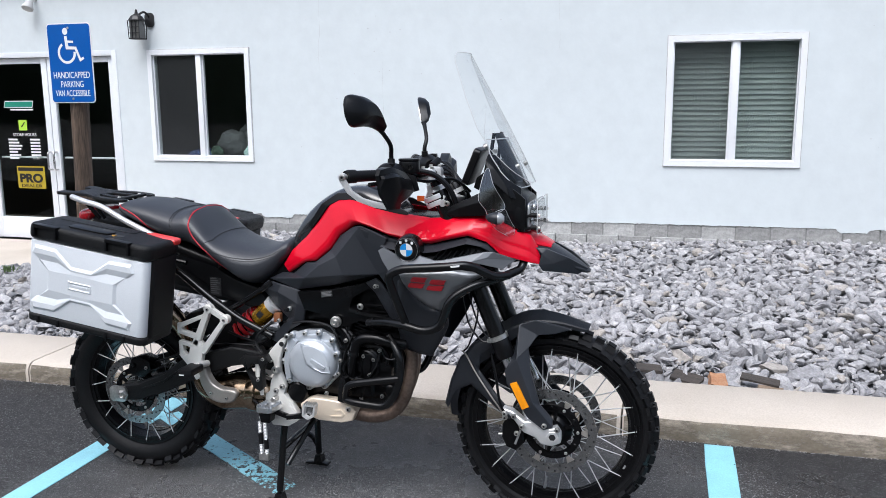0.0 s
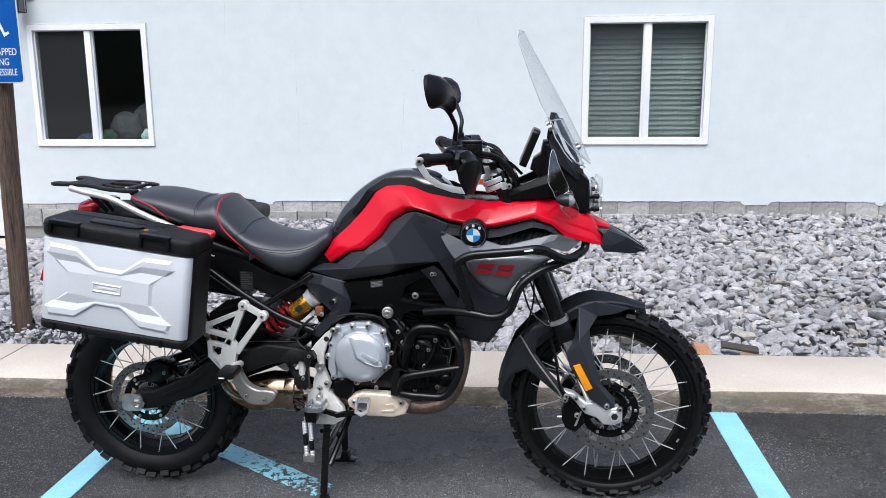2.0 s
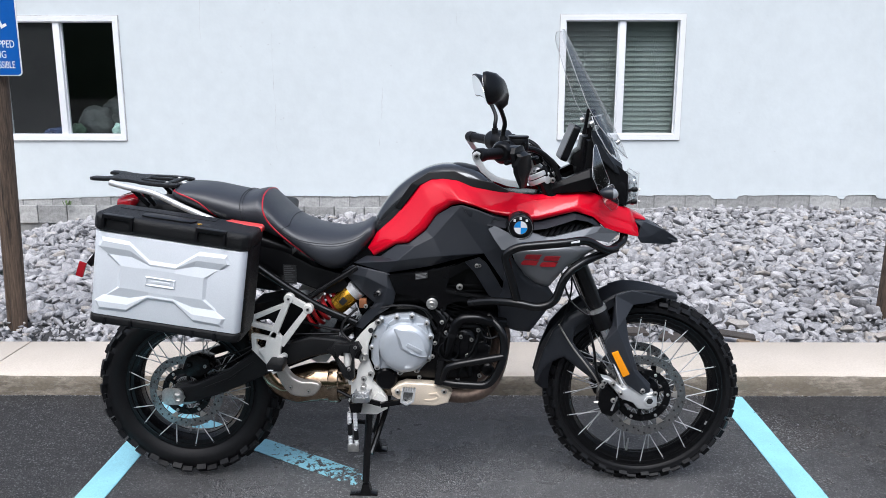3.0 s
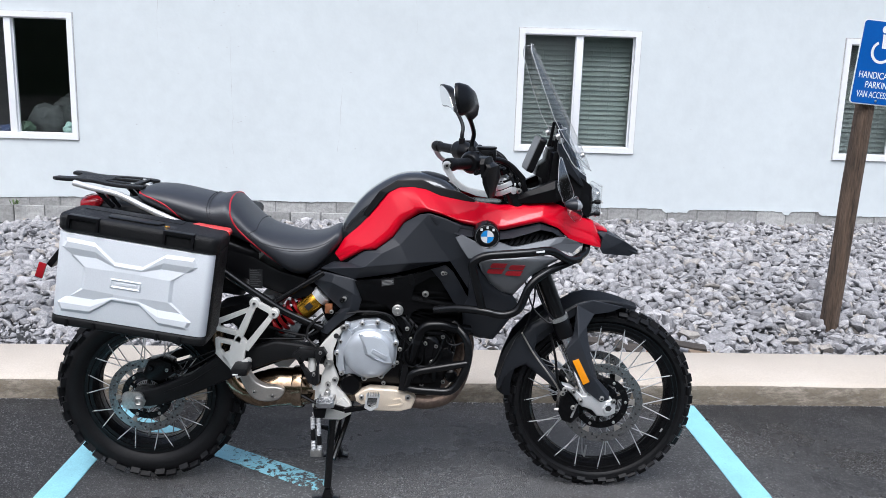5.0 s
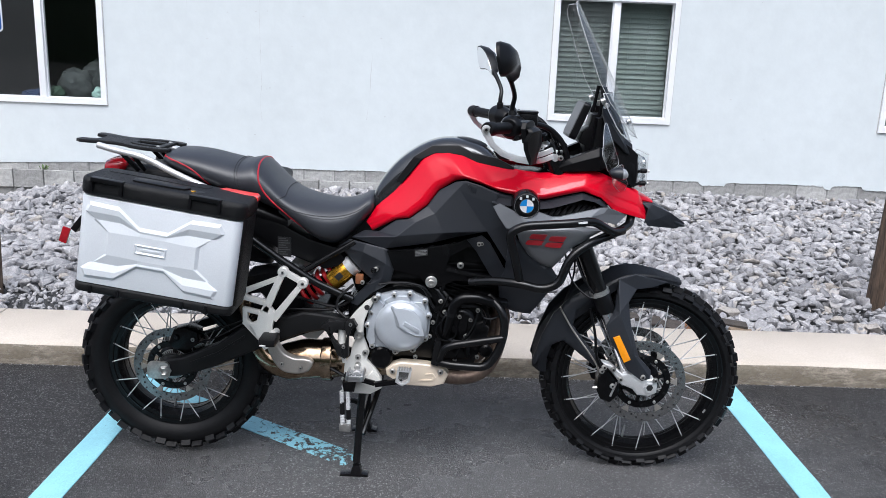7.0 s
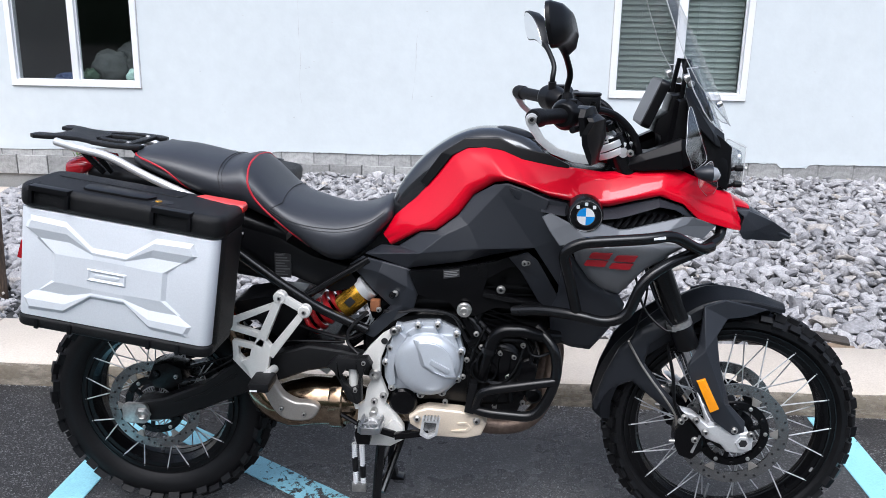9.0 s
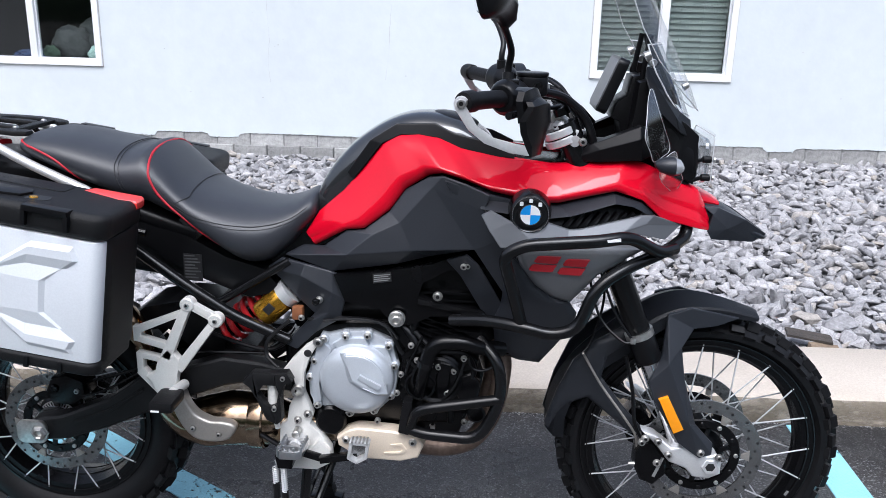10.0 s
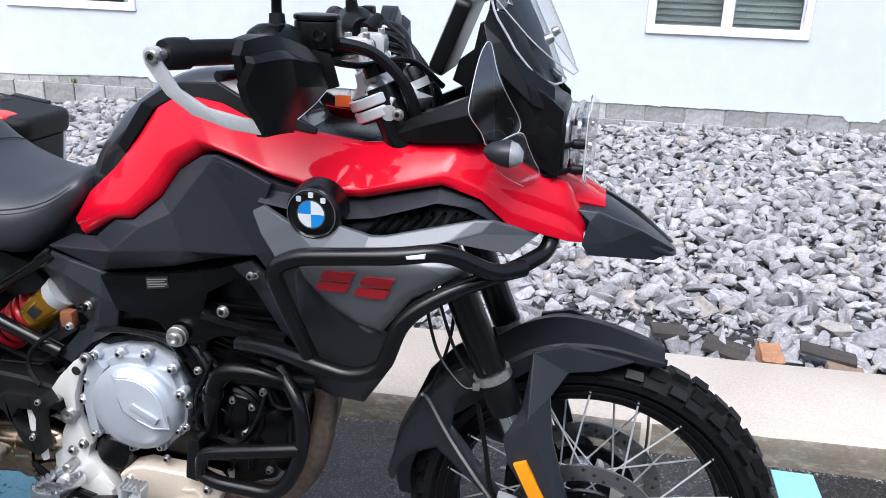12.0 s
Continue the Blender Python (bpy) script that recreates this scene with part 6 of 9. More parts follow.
facets("cowl", COWL, [(0, 1, 2, 10), (2, 3, 11, 10), (3, 4, 5, 11), (5, 6, 11), (6, 7, 10, 11), (7, 8, 10), (8, 9, 10), (9, 0, 10)], M["plastic"], "black angular screen cowl", bevel=0.002)
LAMP = [(1.400, 1.185, -0.102), (1.480, 1.140, -0.114), (1.510, 1.114, -0.108), (1.508, 1.008, -0.106), (1.468, 1.030, -0.109), (1.405, 1.072, -0.112), (1.470, 1.078, -0.118)]
facets("lamp_cover", LAMP, [(0, 1, 6), (1, 2, 6), (2, 3, 6), (3, 4, 6), (4, 5, 6), (5, 0, 6)], M["plastic"], "black angular headlamp side cover", bevel=0.002)
part("cowl_core", slab([(1.376, 1.222), (1.405, 1.232), (1.482, 1.135), (1.496, 1.112), (1.47, 1.02), (1.36, 1.02), (1.37, 1.15)], -0.088, 0.088, 0.015), M["plastic"], bike)
ARMF = [(1.227, 1.054, -0.120), (1.282, 1.093, -0.130), (1.379, 1.136, -0.150), (1.408, 1.128, -0.128), (1.408, 1.070, -0.126), (1.388, 1.063, -0.142), (1.300, 1.056, -0.140), (1.300, 1.084, -0.146), (1.380, 1.110, -0.158)]
facets("inner_fairing", ARMF, [(0, 1, 7), (1, 2, 8, 7), (2, 3, 8), (3, 4, 8), (4, 5, 8), (5, 6, 7, 8), (6, 0, 7)], M["plastic"], "black angular inner fairing arm", bevel=0.002, thick=0.030)

# screen: a bowed clear sheet
FZ, FX = [1.139, 1.215, 1.336, 1.434, 1.50, 1.572], [1.531, 1.498, 1.435, 1.380, 1.342, 1.302]
SCREEN = ([1.160, 1.172, 1.19, 1.215, 1.27, 1.336, 1.434, 1.50, 1.545, 1.564, 1.572], [0.040, 0.066, 0.092, 0.116, 0.142, 0.150, 0.142, 0.125, 0.117, 0.104, 0.088])
LOBES = ([1.146, 1.152, 1.17, 1.20, 1.25, 1.30], [0.062, 0.082, 0.100, 0.114, 0.122, 0.112])
CARRIER = ([1.165, 1.20, 1.26, 1.300, 1.318], [0.060, 0.078, 0.078, 0.066, 0.056])
KZ, KB = [1.139, 1.336, 1.434, 1.50, 1.578], [3.3, 3.15, 2.75, 2.65, 2.2]


def screen(name, k, widths, off, material, label, n=26, m=14, rim=0.0011, thick=0.004):
    z0, z1 = widths[0][0], widths[0][-1]
    bm = bmesh.new()
    rows = []
    for i in range(n + 1):
        z = z0 + (z1 - z0) * i / n
        h = float(np.interp(z, *widths))
        row = []
        for j in range(m + 1):
            y = h * (2 * j / m - 1)
            row.append(bm.verts.new((float(np.interp(z, FZ, FX)) - k * float(np.interp(z, KZ, KB)) * y * y + off, y, z)))
        rows.append(row)
    for a, b in zip(rows, rows[1:]):
        for j in range(m):
            bm.faces.new((a[j], a[j + 1], b[j + 1], b[j]))
    border = [r[0].co.copy() for r in rows] + [v.co.copy() for v in rows[-1][1:]] + [r[-1].co.copy() for r in reversed(rows[:-1])] + [v.co.copy() for v in reversed(rows[0][1:-1])]
    bmesh.ops.solidify(bm, geom=bm.faces[:], thickness=thick)
    o = part(name, bm, material, bike, label, smooth=50)
    if rim:
        part("edge", tube(border, rim, 6, closed=True), M["edge"], o, "bright polished acrylic edge")
    return o


sc = screen("windscreen", 1.0, SCREEN, 0.0, M["clear"], "tall clear acrylic windscreen")
screen("inner_screen", 1.15, LOBES, -0.024, M["tint"], "short smoked inner screen", 14, 12, 0.0018)
screen("screen_carrier", 1.0, CARRIER, -0.034, M["panel"], "dark grey plate carrying the screen", 10, 8, 0)
for s in (-1, 1):
    for x, y, z, r in ((1.478, 0.069, 1.215, 0.008), (1.385, 0.115, 1.278, 0.011)):
        o = part("screw", lathe([(0.0, -0.006), (r * 0.8, -0.006), (r, 0.0), (r, 0.006), (0.0, 0.006)], 14, None, (0, 0, 0), "x"), M["bolt"], sc)
        o.matrix_basis = pose(x, s * y, z, 0, 150, 0)
both(lambda s: part("screen_bracket", tube(bent([(1.385, s * 0.062, 1.215), (1.390, s * 0.062, 1.265), (1.398, s * 0.058, 1.318)], 0.02), 0.006, 8, flat=0.6), M["plastic"], bike))
both(lambda s: part("bracket_bolt", disc((1.404, 0, 1.262), 0.008, s * 0.078 - 0.006, s * 0.078 + 0.006, 0.001, 14), M["bolt"], bike))
DEF = [(1.392, 1.211), (1.399, 1.209), (1.413, 1.168), (1.431, 1.129), (1.445, 1.100), (1.446, 1.083), (1.432, 1.075), (1.407, 1.067), (1.397, 1.088), (1.381, 1.117), (1.381, 1.142), (1.386, 1.191)]
DEF = [(q.x, q.z) for q in smooth_line([(a_, 0, b_) for a_, b_ in DEF + DEF[:1]], 3)][:-1]
DC = [(1.392, 1.206, -0.143), (1.379, 1.130, -0.200), (1.400, 1.071, -0.182), (1.447, 1.086, -0.124), (1.414, 1.167, -0.148), (1.431, 1.094, -0.136)]
df = spline_sheet(DC)
for s in (-1, 1):
    bm = bmesh.new()
    bm.faces.new([bm.verts.new((x, df(x, z) * -s, z)) for x, z in DEF])
    bm.normal_update()
    bmesh.ops.triangulate(bm, faces=bm.faces[:])
    bmesh.ops.solidify(bm, geom=bm.faces[:], thickness=0.003)
    o = part("wind_deflector", bm, M["hazy"], bike, "clear acrylic wind deflector")
    part("edge", tube([(x, df(x, z) * -s, z) for x, z in DEF], 0.0007, 6, closed=True), M["edge"], o)
    part("screw", disc((1.432, 0, 1.098), 0.006, df(1.432, 1.098) * -s - 0.004, df(1.432, 1.098) * -s + 0.004, 0.001, 12), M["plastic"], o)


LOBE = [(q.x, q.z) for q in smooth_line([(a_, 0, b_) for a_, b_ in ((1.424, 1.079), (1.440, 1.086), (1.454, 1.086), (1.463, 1.064), (1.472, 1.042), (1.480, 1.024), (1.476, 1.004), (1.464, 0.994), (1.445, 1.008), (1.429, 1.024), (1.419, 1.042), (1.418, 1.062), (1.424, 1.079))], 3)][:-1]


lobe_y = spline_sheet([(1.418, 1.077, -0.205), (1.464, 0.992, -0.112), (1.478, 1.022, -0.126), (1.425, 1.030, -0.172), (1.456, 1.084, -0.150)])


def indicator(s):
    bm = loft([(1.405, 1.072, 1.062, 0.008), (1.415, 1.079, 1.052, 0.018), (1.432, 1.084, 1.046, 0.024), (1.444, 1.084, 1.044, 0.024)], 2.2, 18)
    i = part("indicator", bm, M["panel"], bike, "front turn indicator")
    i.location = (0, s * 0.200, 0)
    part("lens", loft([(1.444, 1.083, 1.045, 0.023), (1.454, 1.080, 1.047, 0.021), (1.462, 1.070, 1.054, 0.012)], 2.2, 18), M["lens"], i, "pale clear lens", smooth=50)
    part("stalk", tube([(1.43, 0, 1.06), (1.43, -s * 0.085, 1.055)], 0.008, 10), M["plastic"], i)
    # clear shield round the indicator
    bm = bmesh.new()
    bm.faces.new([bm.verts.new((x, -s * lobe_y(x, z), z)) for x, z in LOBE])
    bm.normal_update()
    bmesh.ops.triangulate(bm, faces=bm.faces[:])
    bmesh.ops.solidify(bm, geom=bm.faces[:], thickness=0.0025)
    sh = part("indicator_shield", bm, M["hazy"], bike, "clear acrylic shield beside the indicator")
    part("edge", tube([(x, -s * lobe_y(x, z), z) for x, z in LOBE], 0.0006, 6, closed=True), M["edge"], sh)


both(indicator)

# ---- dash ----
ds = part("dash", slab(rounded(-0.075, 0.075, -0.062, 0.062, 0.014), -0.012, 0.012, 0.004), M["plastic"], bike, "black rectangular dash display")
part("screen_glass", slab(rounded(-0.068, 0.068, -0.054, 0.056, 0.008), 0.0115, 0.0135), M["screen_grey"], ds)
ds.matrix_basis = Matrix.Translation((1.325, 0.0, 1.210)) @ Matrix.Rotation(radians(90), 4, "Z") @ Matrix.Rotation(radians(22), 4, "X")
part("dash_mount", slab([(1.327, 1.141), (1.337, 1.174), (1.360, 1.191), (1.368, 1.231), (1.387, 1.234), (1.392, 1.197), (1.40, 1.10), (1.36, 1.06), (1.347, 1.131)], -0.05, 0.05, 0.006), M["plastic"], bike)

# ---- forks, yokes and bars ----
ft, fb = Vector((1.232, 0.0, 1.120)), Vector((1.545, 0.0, 0.372))
fd = (fb - ft).normalized()


def fork(s):
    o = Vector((0, s * 0.105, 0))
    at = lambda z: o + ft + fd * ((ft.z - z) / -fd.z)
    part("fork_tube", tube([at(1.135), at(0.60)], 0.0275, 22), M["tube_black"], bike, "black upside-down fork tube")
    part("fork_seal", tube([at(0.665), at(0.66), at(0.60), at(0.592)], [0.0285, 0.032, 0.031, 0.026], 22), M["plastic"], bike)
    part("fork_clamp", tube([at(0.666), at(0.652)], 0.0330, 22), M["bolt"], bike, "bright hose clamp round the fork")
    part("fork_slider", tube([at(0.60), at(0.39)], 0.0205, 20), M["chrome"], bike, "polished fork slider")
    part("fork_cap", tube([at(1.15), at(1.165)], 0.018, 16), M["engine"], bike)
    back = Vector((-0.019, 0, -0.006))
    for z, r in ((1.119, 0.0380), (1.101, 0.0365), (0.93, 0.037)):
        part("fork_pinch", tube([back + at(z + 0.0075), back + at(z + 0.006), back + at(z - 0.006), back + at(z - 0.0075)], [r - 0.0015, r, r, r - 0.0015], 26), M["brushed"], bike)
    part("fork_sleeve", tube([back + at(1.128), back + at(1.09)], 0.031, 22), M["tube_black"], bike)
    part("pinch_lug", tube([back + at(1.112) + Vector((0.026, -0.006 * s, -0.006)), back + at(1.112) + Vector((0.030, 0.030 * s, -0.008))], 0.012, 14), M["brushed"], bike)


both(fork)
part("yoke_casting", slab([(1.171, 1.106), (1.182, 1.129), (1.178, 1.148), (1.198, 1.161), (1.221, 1.147), (1.245, 1.129), (1.249, 1.112), (1.215, 1.100)], -0.092, 0.092, 0.008, seg=3), M["brushed"], bike, "cast aluminium yoke bridge", smooth=35)
part("yoke_plug", lathe([(0.0, -0.0965), (0.010, -0.0965), (0.012, -0.094), (0.012, -0.088)], 20, None, (1.206, 0, 1.142)), M["bolt"], bike)
yk = part("top_yoke", slab([(1.205, -0.125), (1.25, -0.13), (1.275, -0.06), (1.29, 0.0), (1.275, 0.06), (1.25, 0.13), (1.205, 0.125), (1.19, 0.05), (1.19, -0.05)], -0.012, 0.014, 0.006, axis="z"), M["brushed"], bike, "brushed aluminium top yoke")
yk.matrix_basis = Matrix.Translation((0, 0, 1.115)) @ Matrix.Translation((1.232, 0, 0)) @ Matrix.Rotation(radians(22), 4, "Y") @ Matrix.Translation((-1.232, 0, 0))
bolt(1.262, 1.098, -0.146, 0.0075, bike)
part("steering_stem", tube([ft + fd * 0.02, ft + fd * 0.22], 0.03, 18), M["engine"], bike)
for s in (-1, 1):
    part("bar_riser", tube([(1.215, s * 0.045, 1.115), (1.170, s * 0.045, 1.175)], 0.018, 14), M["brushed"], bike, "aluminium bar riser")
BAR = [(1.018, -0.378, 1.200), (1.060, -0.295, 1.197), (1.105, -0.22, 1.193), (1.160, -0.12, 1.183), (1.168, -0.04, 1.180)]
part("handlebar", tube(smooth_line(BAR + [(x, -y, z) for x, y, z in reversed(BAR)], 8), 0.0125, 14), M["tube_black"], bike, "black tapered handlebar")


def controls(s):
    g = lambda pts: [(x - (0.07 * -y if s > 0 else 0), y * -s, z) for x, y, z in pts]
    part("grip", tube(g([(1.017, -0.378, 1.200), (1.021, -0.370, 1.200), (1.033, -0.348, 1.199), (1.034, -0.346, 1.199), (1.088, -0.248, 1.195), (1.090, -0.244, 1.195)]), [0.018, 0.0205, 0.0205, 0.0172, 0.0172, 0.020], 22), M["rubber"], bike, "black rubber grip")
    part("bar_weight", tube(g([(1.012, -0.392, 1.2005), (1.019, -0.376, 1.200)]), 0.0085, 16), M["bolt"], bike)
    part("switch_box", tube(g(smooth_line([(1.086, -0.254, 1.194), (1.094, -0.240, 1.196), (1.112, -0.205, 1.195), (1.128, -0.175, 1.191)])), [0.026, 0.036, 0.035, 0.022], 22), M["plastic"], bike, "black switch housing")
    part("switch", box(1.095, 1.12, -0.235 * -s - 0.012, -0.235 * -s + 0.012, 1.215, 1.232, 0.004), M["plastic"], bike)
    # aluminium hand guard bar
    top_ = [(1.020, 1.200), (1.043, 1.161), (1.075, 1.138), (1.115, 1.127), (1.150, 1.121)]
    low_ = [(1.148, 1.103), (1.105, 1.110), (1.058, 1.128), (1.028, 1.153), (1.003, 1.190)]
    cap_ = [(1.0145 + 0.0138 * math.cos(radians(a)), 1.1995 + 0.0138 * math.sin(radians(a))) for a in (210, 180, 150, 120, 90, 60, 30)]
    bm = slab(top_ + low_ + cap_, -0.004, 0.004, 0.0022, seg=2)
    for v in bm.verts:
        dx = max(0.0, v.co.x - 1.025)
        v.co.y -= 0.396 - 0.24 * dx
    flip(bm, s)
    if s > 0:
        for v in bm.verts:
            v.co.x -= 0.07 * v.co.y
    gb = part("handguard_bar", bm, M["brushed"], bike, "brushed aluminium handguard bar", smooth=35)
    if s < 0:
        bolt(1.0145, 1.1995, -0.405, 0.0085, gb)
    # two curved black shells, the smaller set behind and above the larger
    LOW = [[(1.166, -0.275, 1.190), (1.160, -0.340, 1.209), (1.142, -0.388, 1.205)], [(1.182, -0.262, 1.180), (1.174, -0.342, 1.199), (1.146, -0.392, 1.197)], [(1.181, -0.222, 1.146), (1.178, -0.335, 1.163), (1.132, -0.393, 1.170)], [(1.176, -0.262, 1.128), (1.170, -0.345, 1.140), (1.135, -0.388, 1.148)], [(1.170, -0.318, 1.115), (1.162, -0.352, 1.121), (1.146, -0.376, 1.121)], [(1.166, -0.322, 1.100), (1.158, -0.352, 1.103), (1.146, -0.372, 1.102)]]
    UPP = [[(1.140, -0.266, 1.206), (1.130, -0.330, 1.226), (1.122, -0.374, 1.224)], [(1.162, -0.255, 1.205), (1.150, -0.335, 1.226), (1.128, -0.380, 1.222)], [(1.172, -0.222, 1.178), (1.162, -0.330, 1.200), (1.124, -0.386, 1.205)], [(1.172, -0.206, 1.155), (1.162, -0.325, 1.165), (1.130, -0.382, 1.165)]]
    for rows_ in (LOW, UPP):
        fine = [smooth_line([Vector((x - (0.025 * -y if s > 0 else 0), y * -s, z)) for x, y, z in r], 5) for r in rows_]
        bm = bmesh.new()
        grid = [[bm.verts.new(p) for p in r] for r in fine]
        for p, q in zip(grid, grid[1:]):
            for j in range(len(p) - 1):
                bm.faces.new((p[j], p[j + 1], q[j + 1], q[j]))
        bmesh.ops.recalc_face_normals(bm, faces=bm.faces[:])
        r = bmesh.ops.extrude_face_region(bm, geom=bm.faces[:])
        bmesh.ops.translate(bm, verts=[v for v in r["geom"] if isinstance(v, bmesh.types.BMVert)], vec=(-0.012, 0.002 * -s, 0))
        part("handguard_shell", bm, M["plastic"], bike, "black plastic handguard shell", smooth=12)
    if s < 0:
        bolt(1.142, 1.110, -0.372, 0.0055, bike, M["tube_black"])
    part("maker_bar", tube(g([(1.166, -0.318, 1.117), (1.172, -0.262, 1.130), (1.176, -0.226, 1.143)]), 0.005, 6, flat=0.35), M["logo_white"], bike, "white lettering shown as a bar")
    part("guard_plate", slab([(1.150, 1.196), (1.178, 1.190), (1.190, 1.145), (1.165, 1.137)], (-0.205 if s < 0 else 0.197), (-0.197 if s < 0 else 0.205), 0.002), M["plastic"], bike)
    lev = smooth_line(g([(1.130, -0.20, 1.188), (1.150, -0.26, 1.182), (1.130, -0.33, 1.180), (1.100, -0.40, 1.180)]), 6)
    part("lever", tube(lev, [0.008, 0.007, 0.006, 0.007], 10), M["tube_black"], bike, "black hand lever")
    # mirror
    st = smooth_line(g([(1.100, -0.205, 1.205), (1.098, -0.200, 1.250), (1.102, -0.215, 1.285), (1.090, -0.246, 1.322), (1.078, -0.274, 1.346)]), 6)
    part("mirror_stem", tube(st, [0.008, 0.0075, 0.007, 0.007, 0.009], 12), M["plastic"], bike, "black mirror stem")
    part("mirror_boot", tube([st[0], st[5]], [0.014, 0.015, 0.011], 14), M["rubber"], bike)
    o = [(-0.090, -0.012), (-0.088, 0.022), (-0.072, 0.047), (-0.045, 0.052), (-0.010, 0.046), (0.035, 0.026), (0.068, -0.010), (0.092, -0.052), (0.096, -0.070), (0.080, -0.066), (0.045, -0.053), (0.0, -0.047), (-0.050, -0.049), (-0.078, -0.040)]
    o = [(q.x, q.z) for q in smooth_line([(a_, 0, b_) for a_, b_ in o + o[:1]], 2)][:-1]
    bm = bmesh.new()
    c0 = Vector((0, 0.045, 0))
    n_ = len(o)
    r0 = [bm.verts.new((x, -0.006, z)) for x, z in o]
    r1 = [bm.verts.new((x, 0.004, z)) for x, z in o]
    r2 = [bm.verts.new((x * 0.82 + 0.006, 0.026, z * 0.80)) for x, z in o]
    r3 = [bm.verts.new((x * 0.45 + 0.010, 0.040, z * 0.42)) for x, z in o]
    for a, b in ((r0, r1), (r1, r2), (r2, r3)):
        for j in range(n_):
            bm.faces.new((a[j], a[(j + 1) % n_], b[(j + 1) % n_], b[j]))
    bm.faces.new(r3)
    bm.faces.new(list(reversed(r0)))
    if s < 0:
        for v in bm.verts:
            v.co.x = -v.co.x
    mh = part("mirror", bm, M["plastic"], bike, "black rear-view mirror", smooth=32)
    gl = [((x * 0.92) * (-1 if s < 0 else 1), z * 0.90) for x, z in o]
    part("mirror_glass", slab(gl, -0.0085, -0.0065), M["mirror"], mh, "mirror glass")
    mh.matrix_basis = Matrix.Translation((1.058 - 0.028 * (s > 0), s * 0.335, 1.392)) @ Matrix.Rotation(radians(-90 + (-13 if s < 0 else 16)), 4, "Z") @ Matrix.Rotation(radians(10), 4, "X") @ Matrix.Scale(0.95 if s < 0 else 0.84, 4)


both(controls)
rs = part("brake_reservoir", slab(rounded(1.115, 1.180, -0.200, -0.140, 0.027), 1.196, 1.234, 0.004, seg=2, axis="z"), M["plastic"], bike, "black brake fluid reservoir", smooth=35)
part("lid", slab(rounded(1.114, 1.181, -0.201, -0.139, 0.028), 1.2345, 1.2425, 0.003, axis="z"), M["plastic"], rs, smooth=35)
part("sight_glass", lathe([(0.0, -0.199), (0.006, -0.1995), (0.007, -0.204), (0.0095, -0.204), (0.0105, -0.190)], 18, None, (1.160, 0, 1.216)), M["tube_black"], rs)
for pts, r in (([(1.14, -0.15, 1.19), (1.20, -0.11, 1.185), (1.245, -0.08, 1.155), (1.27, -0.06, 1.10), (1.28, -0.05, 1.03)], 0.006),
               ([(1.14, 0.15, 1.19), (1.20, 0.08, 1.19), (1.25, 0.04, 1.16), (1.285, 0.0, 1.10), (1.29, 0.0, 1.02)], 0.007),
               ([(1.13, -0.18, 1.185), (1.19, -0.12, 1.165), (1.25, -0.02, 1.165), (1.30, 0.02, 1.12)], 0.005),
               ([(1.12, 0.17, 1.19), (1.18, 0.10, 1.175), (1.25, 0.06, 1.155), (1.30, 0.07, 1.06)], 0.008),
               ([(1.150, -0.165, 1.205), (1.215, -0.135, 1.190), (1.262, -0.125, 1.150), (1.285, -0.118, 1.100), (1.290, -0.110, 1.05)], 0.009),
               ([(1.165, 0.14, 1.21), (1.205, 0.10, 1.205), (1.235, 0.05, 1.18), (1.262, 0.02, 1.12)], 0.005),
               ([(1.175, 0.10, 1.215), (1.215, 0.07, 1.195), (1.25, 0.05, 1.165), (1.275, 0.045, 1.12)], 0.004)):
    part("cable", tube(smooth_line(pts), r, 10), M["plastic"], bike)
for s in (-1, 1):
    part("riser_clamp", slab(rounded(1.145, 1.195, 1.160, 1.200, 0.012), s * 0.045 - 0.016, s * 0.045 + 0.016, 0.004, seg=2), M["brushed"], bike, "cast aluminium bar clamp")
    for x in (1.155, 1.185):
        part("clamp_bolt", lathe([(0.0, 1.203), (0.003, 1.203), (0.005, 1.207), (0.006, 1.207), (0.0065, 1.198)], 12, None, (x, s * 0.045, 0), "z"), M["bolt"], bike)
part("stem_cap", tube([(1.270, 0, 1.100), (1.247, 0, 1.150), (1.245, 0, 1.155)], [0.019, 0.019, 0.016], 18), M["tube_black"], bike)
part("stem_band", tube([(1.262, 0, 1.118), (1.256, 0, 1.131)], 0.0215, 20), M["brushed"], bike, "bright band round the steering damper")
part("connector_block", box(1.295, 1.335, -0.105, -0.070, 1.070, 1.100, 0.004), M["plastic"], bike)
part("clutch_perch", tube([(1.135, 0.13, 1.195), (1.150, 0.16, 1.215)], [0.016, 0.012], 14), M["plastic"], bike)
part("ignition_switch", tube([(1.23, 0, 1.125), (1.215, 0, 1.165)], 0.02, 16), M["engine"], bike)
part("reflector", box(1.155, 1.180, -0.118, -0.112, 1.100, 1.118, 0.002), M["orange"], bike, "small orange reflector")

# ---- front mudguard, fork guards, caliper ----
W0 = Vector((1.603, 0, 0.338))


